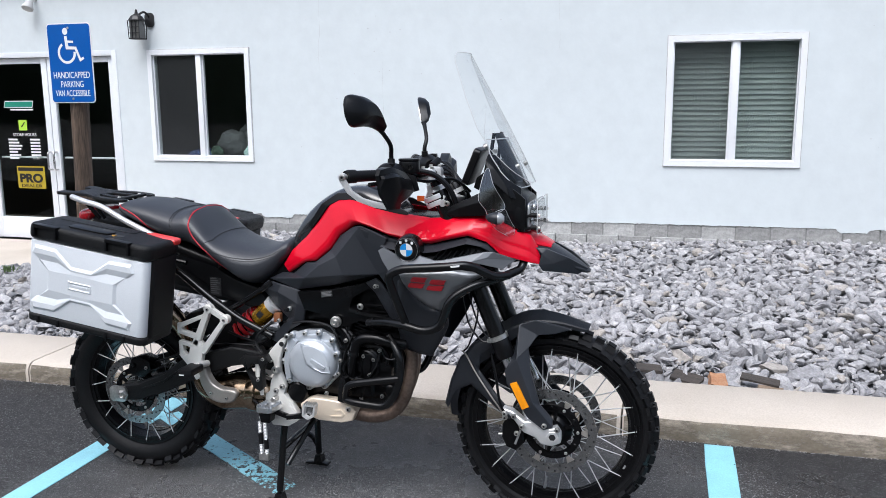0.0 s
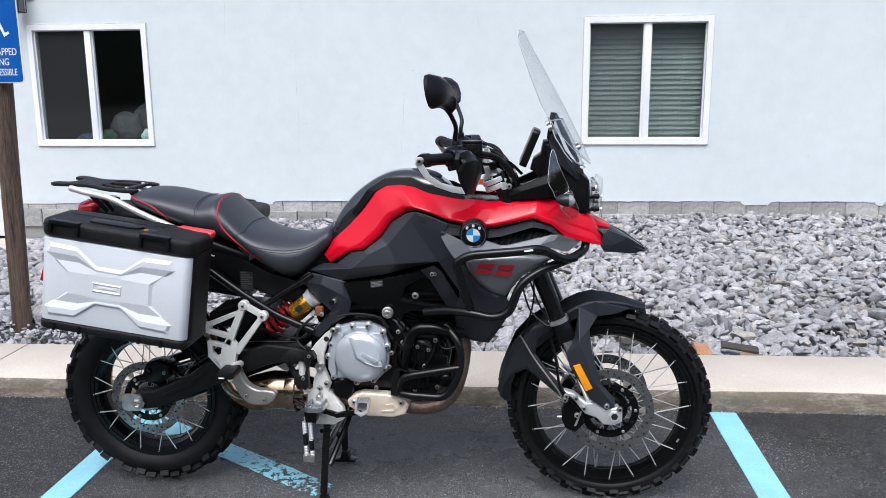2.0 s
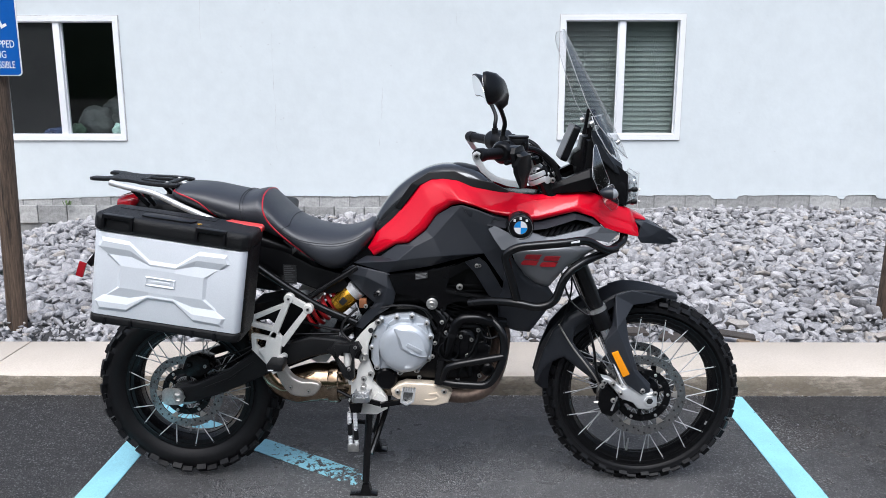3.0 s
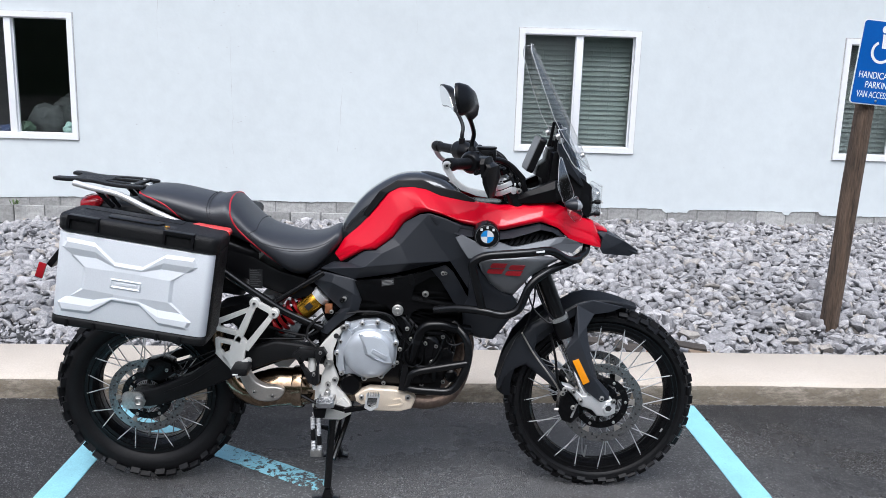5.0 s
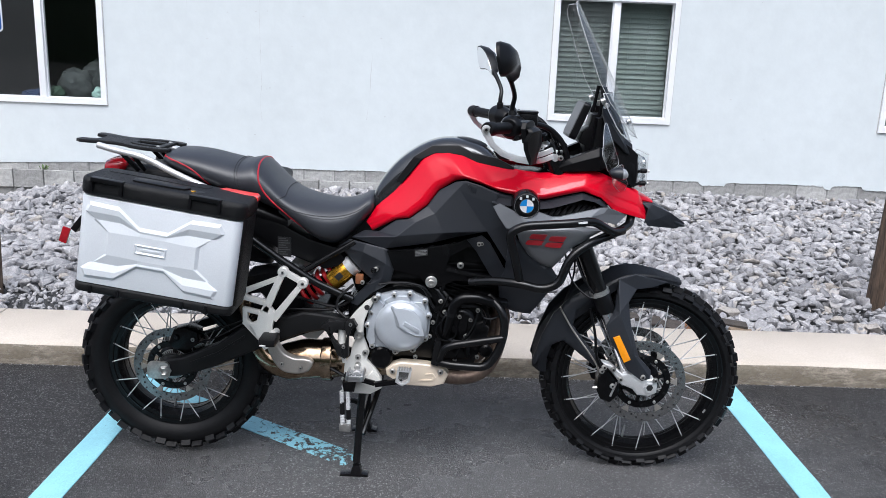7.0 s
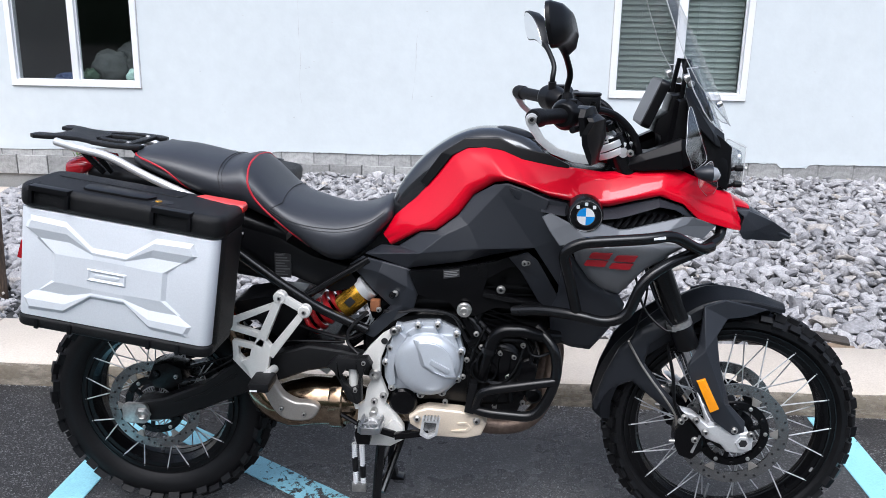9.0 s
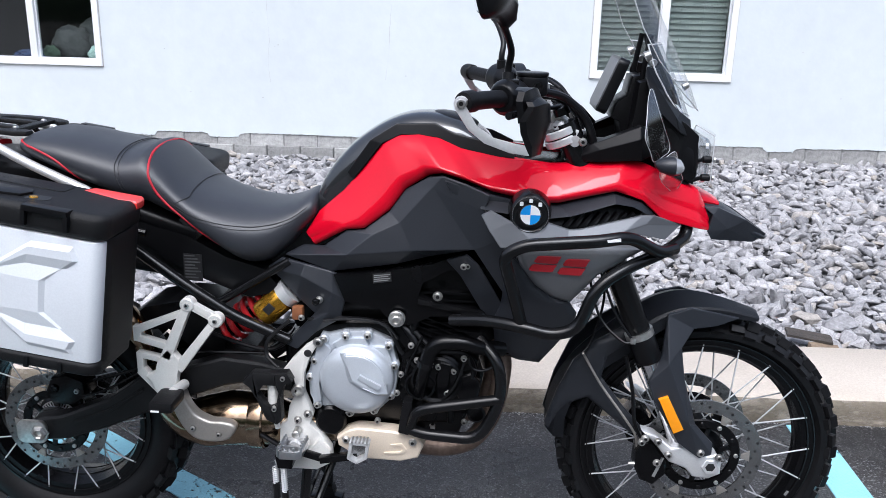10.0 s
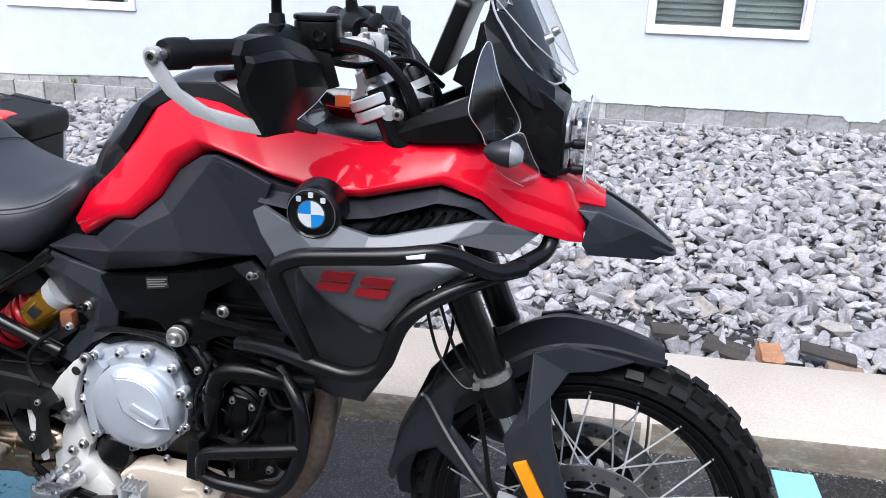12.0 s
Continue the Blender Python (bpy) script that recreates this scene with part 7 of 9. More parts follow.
def mudguard():
    bm = bmesh.new()
    TOP = [(1.240, 0.352), (1.238, 0.420), (1.258, 0.492), (1.302, 0.560), (1.366, 0.622), (1.441, 0.684), (1.49, 0.712), (1.543, 0.724), (1.62, 0.716), (1.712, 0.688)]
    pts = smooth_line([(x, 0, z) for x, z in TOP], 5)
    rows = []
    n = len(pts)
    for i, p in enumerate(pts):
        k = i / (n - 1)
        hw = float(np.interp(k, [0, 0.15, 0.5, 0.75, 1], [0.050, 0.064, 0.080, 0.074, 0.042]))
        out = (p - W0).normalized()
        drop = float(np.interp(k, [0, 0.5, 0.8, 1], [0.035, 0.05, 0.040, 0.012]))
        rows.append([bm.verts.new(p + Vector((0, y * hw, 0)) - out * d * drop) for y, d in ((-1.0, 1.0), (-0.96, 0.45), (-0.90, 0.28), (-0.45, 0.02), (0, -0.22), (0.45, 0.02), (0.90, 0.28), (0.96, 0.45), (1.0, 1.0))])
    for a, b in zip(rows, rows[1:]):
        for j in range(8):
            bm.faces.new((a[j], a[j + 1], b[j + 1], b[j]))
    bmesh.ops.solidify(bm, geom=bm.faces[:], thickness=0.004)
    return bm


part("front_mudguard", mudguard(), M["panel"], bike, "matte dark grey front mudguard", smooth=22)
FG = [(1.427, 0.696, -0.070), (1.538, 0.731, -0.045), (1.655, 0.708, -0.062), (1.553, 0.668, -0.086), (1.525, 0.628, -0.105), (1.535, 0.556, -0.122), (1.569, 0.447, -0.132), (1.612, 0.403, -0.136), (1.612, 0.376, -0.138), (1.583, 0.367, -0.142),
      (1.530, 0.406, -0.146), (1.463, 0.513, -0.144), (1.452, 0.552, -0.135), (1.479, 0.609, -0.115), (1.490, 0.700, -0.088), (1.492, 0.597, -0.138), (1.548, 0.461, -0.154),
      (1.545, 0.716, -0.082), (1.660, 0.688, -0.058), (1.605, 0.672, -0.074)]
facets("fork_guard", FG, [(14, 3, 17), (17, 3, 19, 18), (14, 15, 4, 3), (14, 13, 15), (13, 12, 15), (15, 16, 5, 4), (12, 11, 16, 15), (5, 16, 6), (16, 8, 7, 6), (16, 9, 8), (16, 10, 9), (11, 10, 16)], M["panel"], "dark grey angular fork guard", bevel=0.002)
ARM = [(1.405, 0.668), (1.333, 0.620), (1.285, 0.566), (1.250, 0.483), (1.226, 0.392), (1.236, 0.374), (1.258, 0.419), (1.279, 0.450), (1.323, 0.474), (1.430, 0.396), (1.460, 0.408), (1.403, 0.467), (1.352, 0.530), (1.362, 0.585), (1.415, 0.628)]
panel("mudguard_flank", ARM, [(1.40, 0.66, -0.080), (1.33, 0.60, -0.078), (1.25, 0.47, -0.066), (1.23, 0.38, -0.054), (1.32, 0.48, -0.076), (1.40, 0.45, -0.092), (1.455, 0.405, -0.106), (1.38, 0.60, -0.084)], M["panel"], "", step=0.016)
both(lambda s: part("side_reflector", flip(slab([(1.474, 0.518), (1.495, 0.526), (1.537, 0.446), (1.515, 0.434)], -0.156, -0.144, 0.002), s), M["amber"], bike, "amber reflector strip"))
AX = [(1.447, 0.426), (1.478, 0.419), (1.520, 0.387), (1.557, 0.394), (1.606, 0.371), (1.624, 0.376), (1.638, 0.355), (1.638, 0.325), (1.613, 0.311), (1.574, 0.314), (1.556, 0.335), (1.516, 0.350), (1.481, 0.394)]
both(lambda s: part("axle_clamp", flip(slab(AX, -0.138, -0.098, 0.008, seg=3), s), M["brushed"], bike, "cast aluminium fork foot"))
part("axle_bore", lathe([(0.012, -0.128), (0.012, -0.142), (0.019, -0.142), (0.021, -0.136)], 6, None, (1.612, 0, 0.344)), M["brushed"], bike, smooth=20)
# black cap painted as the shaded depth of the axle bore
part("axle_hole", disc((1.612, 0, 0.344), 0.012, -0.1405, -0.138, 0.0003, 6), M["black_metal"], bike)
for x, z in ((1.585, 0.382), (1.628, 0.372), (1.455, 0.412), (1.485, 0.405), (1.512, 0.372)):
    bolt(x, z, -0.150, 0.0075, bike)
CA = [(1.441, 0.319), (1.443, 0.363), (1.458, 0.392), (1.478, 0.392), (1.500, 0.365), (1.516, 0.341), (1.517, 0.306), (1.489, 0.275), (1.456, 0.287)]
both(lambda s: part("front_caliper", flip(slab(CA, -0.122, -0.058, 0.012, seg=3), s), M["engine"], bike, "black front brake caliper"))
for x, z in ((1.452, 0.390), (1.492, 0.338)):
    both(lambda s: bolt(x, z, -0.129, 0.0075, bike, s=s))
both(lambda s: part("bleed_nipple", flip(tube([(1.428, -0.110, 0.325), (1.446, -0.110, 0.326)], [0.004, 0.006, 0.006], 10), s), M["bolt"], bike))
both(lambda s: part("brake_hose", flip(tube(smooth_line([(1.45, -0.105, 0.395), (1.432, -0.112, 0.44), (1.42, -0.115, 0.52), (1.40, -0.10, 0.60)]), 0.0045, 8), s), M["plastic"], bike))
part("maker_bar", strut((1.487, 0.300), (1.505, 0.352), 0.007, -0.1232, -0.1216, 0.0), M["label_grey"], bike, "pale lettering shown as a bar")
for pts in ([(1.300, -0.10, 0.80), (1.330, -0.12, 0.70), (1.380, -0.15, 0.655), (1.405, -0.148, 0.655)], [(1.302, -0.10, 0.60), (1.312, -0.085, 0.58), (1.350, -0.095, 0.52), (1.405, -0.11, 0.45), (1.438, -0.105, 0.40), (1.447, -0.10, 0.36)],
            [(1.320, -0.11, 0.82), (1.36, -0.135, 0.72), (1.402, -0.148, 0.66)], [(1.335, -0.05, 0.84), (1.345, -0.06, 0.72), (1.32, -0.075, 0.62), (1.302, -0.085, 0.595)]):
    part("brake_hose", tube(smooth_line(pts), 0.0030, 8), M["brushed_dull"] if pts[0][2] < 0.65 else M["plastic"], bike)
part("hose_bracket", box(1.398, 1.410, -0.154, -0.140, 0.650, 0.664, 0.002), M["bolt"], bike)

# ---- crash bars ----
def crash(s):
    m = lambda pts: [(x, y * -s, z) for x, y, z in pts]
    part("crash_bar", tube(bent(m([(1.150, -0.235, 0.715), (1.128, -0.262, 0.80), (1.104, -0.276, 0.882), (1.145, -0.278, 0.906), (1.300, -0.268, 0.918), (1.360, -0.248, 0.925), (1.432, -0.205, 0.880), (1.470, -0.165, 0.880)]), 0.035), 0.0135, 16), M["tube_black"], bike, "black tubular crash bar")
    part("crash_bar", tube(bent(m([(0.996, -0.170, 0.694), (1.070, -0.205, 0.712), (1.150, -0.245, 0.716), (1.215, -0.246, 0.700), (1.268, -0.248, 0.718), (1.300, -0.248, 0.812), (1.360, -0.225, 0.850), (1.455, -0.165, 0.875), (1.502, -0.112, 0.892), (1.508, -0.095, 0.925)]), 0.035), 0.0135, 16), M["tube_black"], bike)
    part("maker_bar", flip(slab([(1.284, 0.9145), (1.338, 0.9215), (1.338, 0.9265), (1.284, 0.920)], -0.2770, -0.2660), s), M["logo_white"], bike, "white lettering on the bar shown as a strip")
    # lower engine guard
    part("engine_guard", tube(bent(m([(0.892, -0.165, 0.420), (0.940, -0.187, 0.416), (1.062, -0.190, 0.411), (1.098, -0.192, 0.470), (1.116, -0.192, 0.540), (1.106, -0.185, 0.606), (1.060, -0.150, 0.645)]), 0.04), 0.0135, 16), M["tube_black"], bike, "black lower engine guard")
    part("engine_guard", tube(bent(m([(0.908, -0.175, 0.425), (0.922, -0.192, 0.474), (0.950, -0.196, 0.487), (1.050, -0.198, 0.507), (1.110, -0.195, 0.517)]), 0.03), 0.0125, 16), M["tube_black"], bike)
    part("guard_bracket", flip(slab([(0.880, 0.412), (0.904, 0.406), (0.914, 0.440), (0.912, 0.494), (0.892, 0.496), (0.884, 0.450)], -0.182, -0.150, 0.004), s), M["tube_black"], bike)
    part("water_hose", tube(bent(m([(0.939, -0.168, 0.575), (0.949, -0.170, 0.618), (0.972, -0.172, 0.640), (1.026, -0.170, 0.642), (1.064, -0.165, 0.629), (1.115, -0.14, 0.618)]), 0.035), 0.0175, 16), M["engine"], bike, "black rubber coolant hose")


both(crash)

# ---- stands ----
def stand_leg(s):
    part("stand_leg", tube(bent([(0.665, s * 0.125, 0.385), (0.650, s * 0.140, 0.25), (0.640, s * 0.168, 0.045)], 0.05), 0.0125, 12, flat=0.9), M["tube_black"], bike, "black centre stand leg")
    part("stand_foot", slab([(0.585, 0.0), (0.682, 0.0), (0.680, 0.007), (0.660, 0.012), (0.652, 0.040), (0.630, 0.040), (0.622, 0.012), (0.588, 0.007)], s * 0.152, s * 0.188, 0.002), M["tube_black"], bike)


both(stand_leg)
part("stand_cross", tube([(0.648, -0.145, 0.20), (0.648, 0.145, 0.20)], 0.011, 12), M["tube_black"], bike)
part("stand_brace", tube(bent([(0.655, -0.13, 0.13), (0.70, 0.0, 0.25), (0.715, 0.10, 0.36)], 0.04), 0.010, 10), M["tube_black"], bike)
part("stand_tang", tube(bent([(0.640, 0.16, 0.08), (0.60, 0.19, 0.11), (0.54, 0.21, 0.10)], 0.03), 0.010, 10), M["tube_black"], bike)
part("side_stand", tube(bent([(0.72, 0.13, 0.36), (0.60, 0.16, 0.30), (0.40, 0.17, 0.28)], 0.04), 0.013, 12), M["tube_black"], bike, "folded side stand")
for x, mid, end in ((0.593, 0.34, 0.66), (0.613, 0.52, 0.80)):
    top, low = Vector((x, -0.205, 0.318)), Vector((x + 0.004, -0.205, 0.195))
    for k0, k1 in ((0.0, mid), (end, 1.0)):
        n = int(160 * (k1 - k0))
        c = [top.lerp(low, k0 + (k1 - k0) * i / n) + Vector((0.006 * math.cos(i * 0.9), 0.006 * math.sin(i * 0.9), 0)) for i in range(n + 1)]
        part("stand_spring", tube(c, 0.0019, 6), M["brushed"], bike, "bright coil spring of the stand")
    part("spring_hook", tube(bent([top + Vector((0, 0, 0.018)), top + Vector((0.004, 0, 0.006)), top], 0.004), 0.0018, 6), M["brushed"], bike)
    part("spring_sleeve", tube([top.lerp(low, mid), top.lerp(low, end)], 0.0082, 10), M["rubber"], bike)
part("spring_link", box(0.586, 0.624, -0.212, -0.198, 0.176, 0.202, 0.003), M["bolt"], bike)
part("spring_hanger", slab([(0.595, 0.35), (0.64, 0.35), (0.634, 0.318), (0.60, 0.318)], -0.212, -0.165, 0.003), M["engine"], bike)
part("linkage_lever", tube([(0.60, -0.18, 0.36), (0.535, -0.16, 0.385), (0.50, -0.15, 0.39)], 0.006, 8), M["engine"], bike)

# ---- passenger peg bracket ----
pb = slab([(0.318, 0.560), (0.332, 0.585), (0.345, 0.598), (0.356, 0.588), (0.374, 0.566), (0.366, 0.535), (0.360, 0.505), (0.358, 0.451), (0.335, 0.440), (0.318, 0.470), (0.304, 0.508), (0.290, 0.526), (0.312, 0.536)], -0.186, -0.160, 0.004)
pgb = part("peg_bracket", pb, M["cast"], bike, "open cast aluminium passenger peg bracket", smooth=30)
for p, q, w, y0, y1, w2 in (
        ((0.399, 0.706), (0.338, 0.570), 0.020, -0.186, -0.164, 0.026),
        ((0.462, 0.671), (0.366, 0.545), 0.018, -0.1855, -0.164, 0.024),
        ((0.399, 0.708), (0.462, 0.673), 0.019, -0.185, -0.166, None),
        ((0.268, 0.632), (0.376, 0.678), 0.017, -0.172, -0.150, 0.013),
        ((0.270, 0.642), (0.270, 0.606), 0.018, -0.1715, -0.150, None),
        ((0.268, 0.613), (0.345, 0.592), 0.016, -0.171, -0.150, None),
        ((0.268, 0.572), (0.326, 0.560), 0.014, -0.171, -0.150, None),
        ((0.272, 0.577), (0.272, 0.528), 0.016, -0.1715, -0.150, None),
        ((0.270, 0.533), (0.334, 0.462), 0.022, -0.172, -0.150, None),
):
    part("arm", strut(p, q, w, y0, y1, 0.003, None, w2), M["cast"], pgb)
for q in ((0.399, 0.706), (0.462, 0.671)):
    part("boss", disc((q[0], 0, q[1]), 0.017, -0.188, -0.162, 0.003, 20), M["cast"], pgb)
lb = slab([(q.x, q.z) for q in smooth_line([(a_, 0, b_) for a_, b_ in ((0.336, 0.488), (0.372, 0.485), (0.381, 0.462), (0.400, 0.433), (0.431, 0.417), (0.460, 0.416), (0.487, 0.411), (0.495, 0.396), (0.476, 0.370), (0.440, 0.361), (0.396, 0.368), (0.366, 0.400), (0.346, 0.444))], 4)], -0.186, -0.150, 0.009, seg=4)
part("collector_bracket", lb, M["brushed_dull"], bike, "satin steel collector bracket", smooth=40)
for x, z in ((0.399, 0.706), (0.462, 0.671), (0.394, 0.397), (0.455, 0.384)):
    bolt(x, z, -0.192, 0.0058, pgb)
pp = part("passenger_peg", box(0.343, 0.398, -0.306, -0.225, 0.494, 0.521, 0.010), M["rubber"], bike, "black rubber passenger footpeg")
part("peg_mark", box(0.350, 0.368, -0.3075, -0.3055, 0.499, 0.503), M["logo_white"], pp, "pale mark on the peg end")
part("peg_arm", tube([(0.375, -0.24, 0.515), (0.372, -0.165, 0.50)], 0.012, 12), M["cast"], pp)
both(lambda s: s > 0 and part("peg_bracket", flip(slab([(0.287, 0.562), (0.331, 0.496), (0.361, 0.396), (0.441, 0.346), (0.494, 0.408), (0.390, 0.426), (0.376, 0.525), (0.470, 0.657), (0.401, 0.70)], -0.18, -0.155, 0.006), 1), M["cast"], bike))

# ---- seat ----
SEAT = [(-0.002, 1.048, 1.030, 0.085), (0.012, 1.064, 1.020, 0.115), (0.04, 1.070, 1.005, 0.130), (0.108, 1.066, 0.975, 0.142), (0.18, 1.052, 0.945, 0.147), (0.225, 1.043, 0.93, 0.150), (0.250, 1.040, 0.922, 0.151), (0.280, 1.046, 0.915, 0.151),
        (0.300, 1.048, 0.91, 0.150), (0.322, 1.032, 0.90, 0.150), (0.350, 1.003, 0.89, 0.152), (0.385, 0.966, 0.878, 0.156), (0.43, 0.940, 0.845, 0.162), (0.51, 0.921, 0.785, 0.160), (0.57, 0.917, 0.785, 0.146), (0.62, 0.928, 0.825, 0.126), (0.652, 0.944, 0.862, 0.108), (0.668, 0.946, 0.880, 0.098), (0.676, 0.936, 0.895, 0.088)]
part("seat", loft(dense(SEAT, 5), 2.5, 56), M["vinyl_black"], bike, "black stitched vinyl two-step seat with red piping", smooth=60)


def seat_at(x, z, up=0.0):
    """A point on the seat's near flank."""
    zt, zb, hw = (float(np.interp(x, [q[0] for q in SEAT], [q[i] for q in SEAT])) for i in (1, 2, 3))
    k = min(max(((z - (zt + zb) / 2) / ((zt - zb) / 2)), -0.999), 0.999)
    y = hw * (1 - abs(k) ** 2.5) ** (1 / 2.5)
    return Vector((x, -y - up, z))


def on_seat(name, pts, r, material, label="", close=False):
    line = [seat_at(p.x, p.z, r * 0.2) for p in smooth_line([(x, 0, z) for x, z in pts], 10)]
    if close:
        z0 = float(np.interp(pts[0][0], [q[0] for q in SEAT], [q[1] for q in SEAT]))
        zb = float(np.interp(pts[0][0], [q[0] for q in SEAT], [q[2] for q in SEAT]))
        hw = float(np.interp(pts[0][0], [q[0] for q in SEAT], [q[3] for q in SEAT]))
        arch = []
        for k in range(9):
            y = -line[0].y * k / 9
            arch.append(Vector((pts[0][0] - 0.006 * (1 - k / 9), -y, (z0 + zb) / 2 + (z0 - zb) / 2 * (1 - (y / hw) ** 2.5) ** 0.4 + r * 0.4 + 0.0015)))
        line = arch + line
    part(name, tube(line, r, 8), material, bike, label)
    part(name, tube([(p.x, -p.y, p.z) for p in line], r, 8), material, bike)


on_seat("piping", [(0.309, 1.028), (0.313, 1.010), (0.318, 0.988), (0.335, 0.955), (0.368, 0.920), (0.413, 0.882), (0.449, 0.852), (0.480, 0.818), (0.500, 0.796)], 0.0027, M["piping"], "red seat piping", True)
on_seat("piping", [(0.010, 1.054), (0.030, 1.048), (0.064, 1.037), (0.105, 1.018), (0.137, 0.990), (0.154, 0.965)], 0.0026, M["piping"])
on_seat("seam", [(0.238, 1.020), (0.240, 1.005), (0.250, 0.97), (0.266, 0.935)], 0.0010, M["suede"], "stitched seam", True)
on_seat("seam", [(0.246, 1.020), (0.248, 1.005), (0.258, 0.97), (0.274, 0.935)], 0.0007, M["suede"], "", True)
on_seat("seam", [(0.400, 0.944), (0.385, 0.938), (0.370, 0.930)], 0.0010, M["suede"], "", True)
on_seat("seam", [(0.372, 0.930), (0.42, 0.905), (0.49, 0.888), (0.56, 0.884), (0.62, 0.898), (0.660, 0.924)], 0.0010, M["suede"])
on_seat("seam", [(0.376, 0.922), (0.42, 0.899), (0.49, 0.881), (0.56, 0.877), (0.62, 0.891), (0.660, 0.917)], 0.0007, M["suede"])
tg = seat_at(0.400, 0.886, 0.003)
part("seat_tag", slab([(-0.022, -0.008), (0.022, -0.008), (0.022, 0.008), (-0.022, 0.008)], -0.001, 0.001), M["black_metal"], bike, "small woven maker's tag").matrix_basis = Matrix.Translation(tg) @ Matrix.Rotation(radians(38), 4, "Y")

# ---- rack, tail ----
half = [(-0.272, 0.058), (-0.276, 0.092), (-0.262, 0.104), (-0.228, 0.096), (-0.195, 0.078), (-0.160, 0.074), (-0.128, 0.086), (-0.108, 0.098), (-0.108, 0.066), (-0.122, 0.044), (-0.112, 0.018)]
outline = [(x, -y) for x, y in half] + [(x, y) for x, y in reversed(half)]
outline += [(-0.236, 0.048), (-0.228, 0.030), (-0.228, -0.030), (-0.236, -0.048)]
rk = part("luggage_rack", slab(outline, 1.0735, 1.0845, 0.003, axis="z"), M["grain"], bike, "black slotted luggage rack plate", smooth=30)
for s in (-1, 1):
    rail = [(-0.110, 0.098), (-0.060, 0.112), (-0.005, 0.110), (0.018, 0.096), (0.022, 0.074), (0.004, 0.066), (-0.010, 0.080), (-0.060, 0.084), (-0.110, 0.067)]
    part("rail", slab([(x, s * y) for x, y in rail], 1.0730, 1.0842, 0.003, axis="z"), M["grain"], rk)
    part("rib", slab([(-0.116, s * 0.020), (-0.118, s * 0.042), (-0.060, s * 0.056), (-0.034, s * 0.050), (-0.034, s * 0.030), (-0.062, s * 0.030)], 1.0732, 1.0838, 0.003, axis="z"), M["grain"], rk)
    # black plate on top paints the dark opening of a slot
    part("horn_slot", slab([(-0.262, s * 0.074), (-0.262, s * 0.086), (-0.238, s * 0.084), (-0.238, s * 0.070)], 1.0840, 1.0848, axis="z"), M["black_metal"], rk, smooth=None)
    part("rack_screw", lathe([(0.0, 1.0875), (0.005, 1.087), (0.0065, 1.0845), (0.0065, 1.08)], 12, None, (-0.026, s * 0.060, 0), "z"), M["bolt"], rk, "bright screw head")
part("crossbar", slab([(-0.034, -0.086), (-0.034, 0.086), (-0.012, 0.082), (-0.014, -0.082)], 1.0734, 1.0836, 0.003, axis="z"), M["grain"], rk)
rk.matrix_basis = Matrix.Translation((-0.12, 0, 1.08)) @ Matrix.Rotation(radians(5), 4, "Y") @ Matrix.Translation((0.12, 0, -1.08))
for s in (-1, 1):
    part("rack_tube", tube(bent([(-0.205, s * 0.095, 1.078), (-0.13, s * 0.120, 1.064), (-0.05, s * 0.132, 1.052), (0.04, s * 0.140, 1.008), (0.178, s * 0.145, 0.950)], 0.04), 0.0105, 14), M["brushed"], bike, "silver rack tube")
    part("rack_stay", strut((-0.125, 1.060), (-0.070, 1.004), 0.014, s * 0.112, s * 0.122, 0.002), M["engine"], bike)
    part("rack_stay", strut((-0.095, 1.060), (-0.050, 1.005), 0.012, s * 0.112, s * 0.120, 0.002), M["engine"], bike)
part("tail_unit", loft(dense([(-0.15, 1.018, 0.985, 0.07), (-0.05, 1.020, 0.95, 0.10), (0.08, 1.01, 0.93, 0.12), (0.25, 0.93, 0.87, 0.115), (0.40, 0.88, 0.81, 0.105)], 3), 3.0, 24), M["plastic"], bike, "black tail unit", smooth=40)
part("tail_light", loft(dense([(-0.205, 1.020, 0.978, 0.060), (-0.19, 1.030, 0.972, 0.085), (-0.145, 1.036, 0.985, 0.092), (-0.125, 1.030, 1.000, 0.08)], 3), 3.2, 28), M["red_plastic"], bike, "red tail light", smooth=40)
part("tail_mudguard", strut((-0.17, 0.98), (-0.335, 0.78), 0.022, -0.035, 0.035, 0.005), M["plastic"], bike, "black rear mudguard arm")
part("rear_reflector", box(-0.013, 0.013, -0.005, 0.005, -0.027, 0.027, 0.003), M["red_plastic"], bike, "red side reflector").matrix_basis = pose(-0.352, -0.055, 0.770, 0, 20, 0)

# ---- panniers ----
# half outline of the pressing: rows from the rim down to the middle field
ARM_OUT = [(0.190, 0.115), (0.184, 0.104), (0.192, 0.086), (0.166, 0.064), (0.126, 0.034)]
ARM_MID = [(0.106, 0.112), (0.102, 0.101), (0.100, 0.085), (0.095, 0.064), (0.085, 0.034)]
ARM_IN = [(0.042, 0.062), (0.040, 0.053), (0.039, 0.050), (0.038, 0.046), (0.037, 0.036)]
NAME = [(-0.061, 0.014), (0.031, 0.014), (0.031, -0.016), (-0.061, -0.016)]


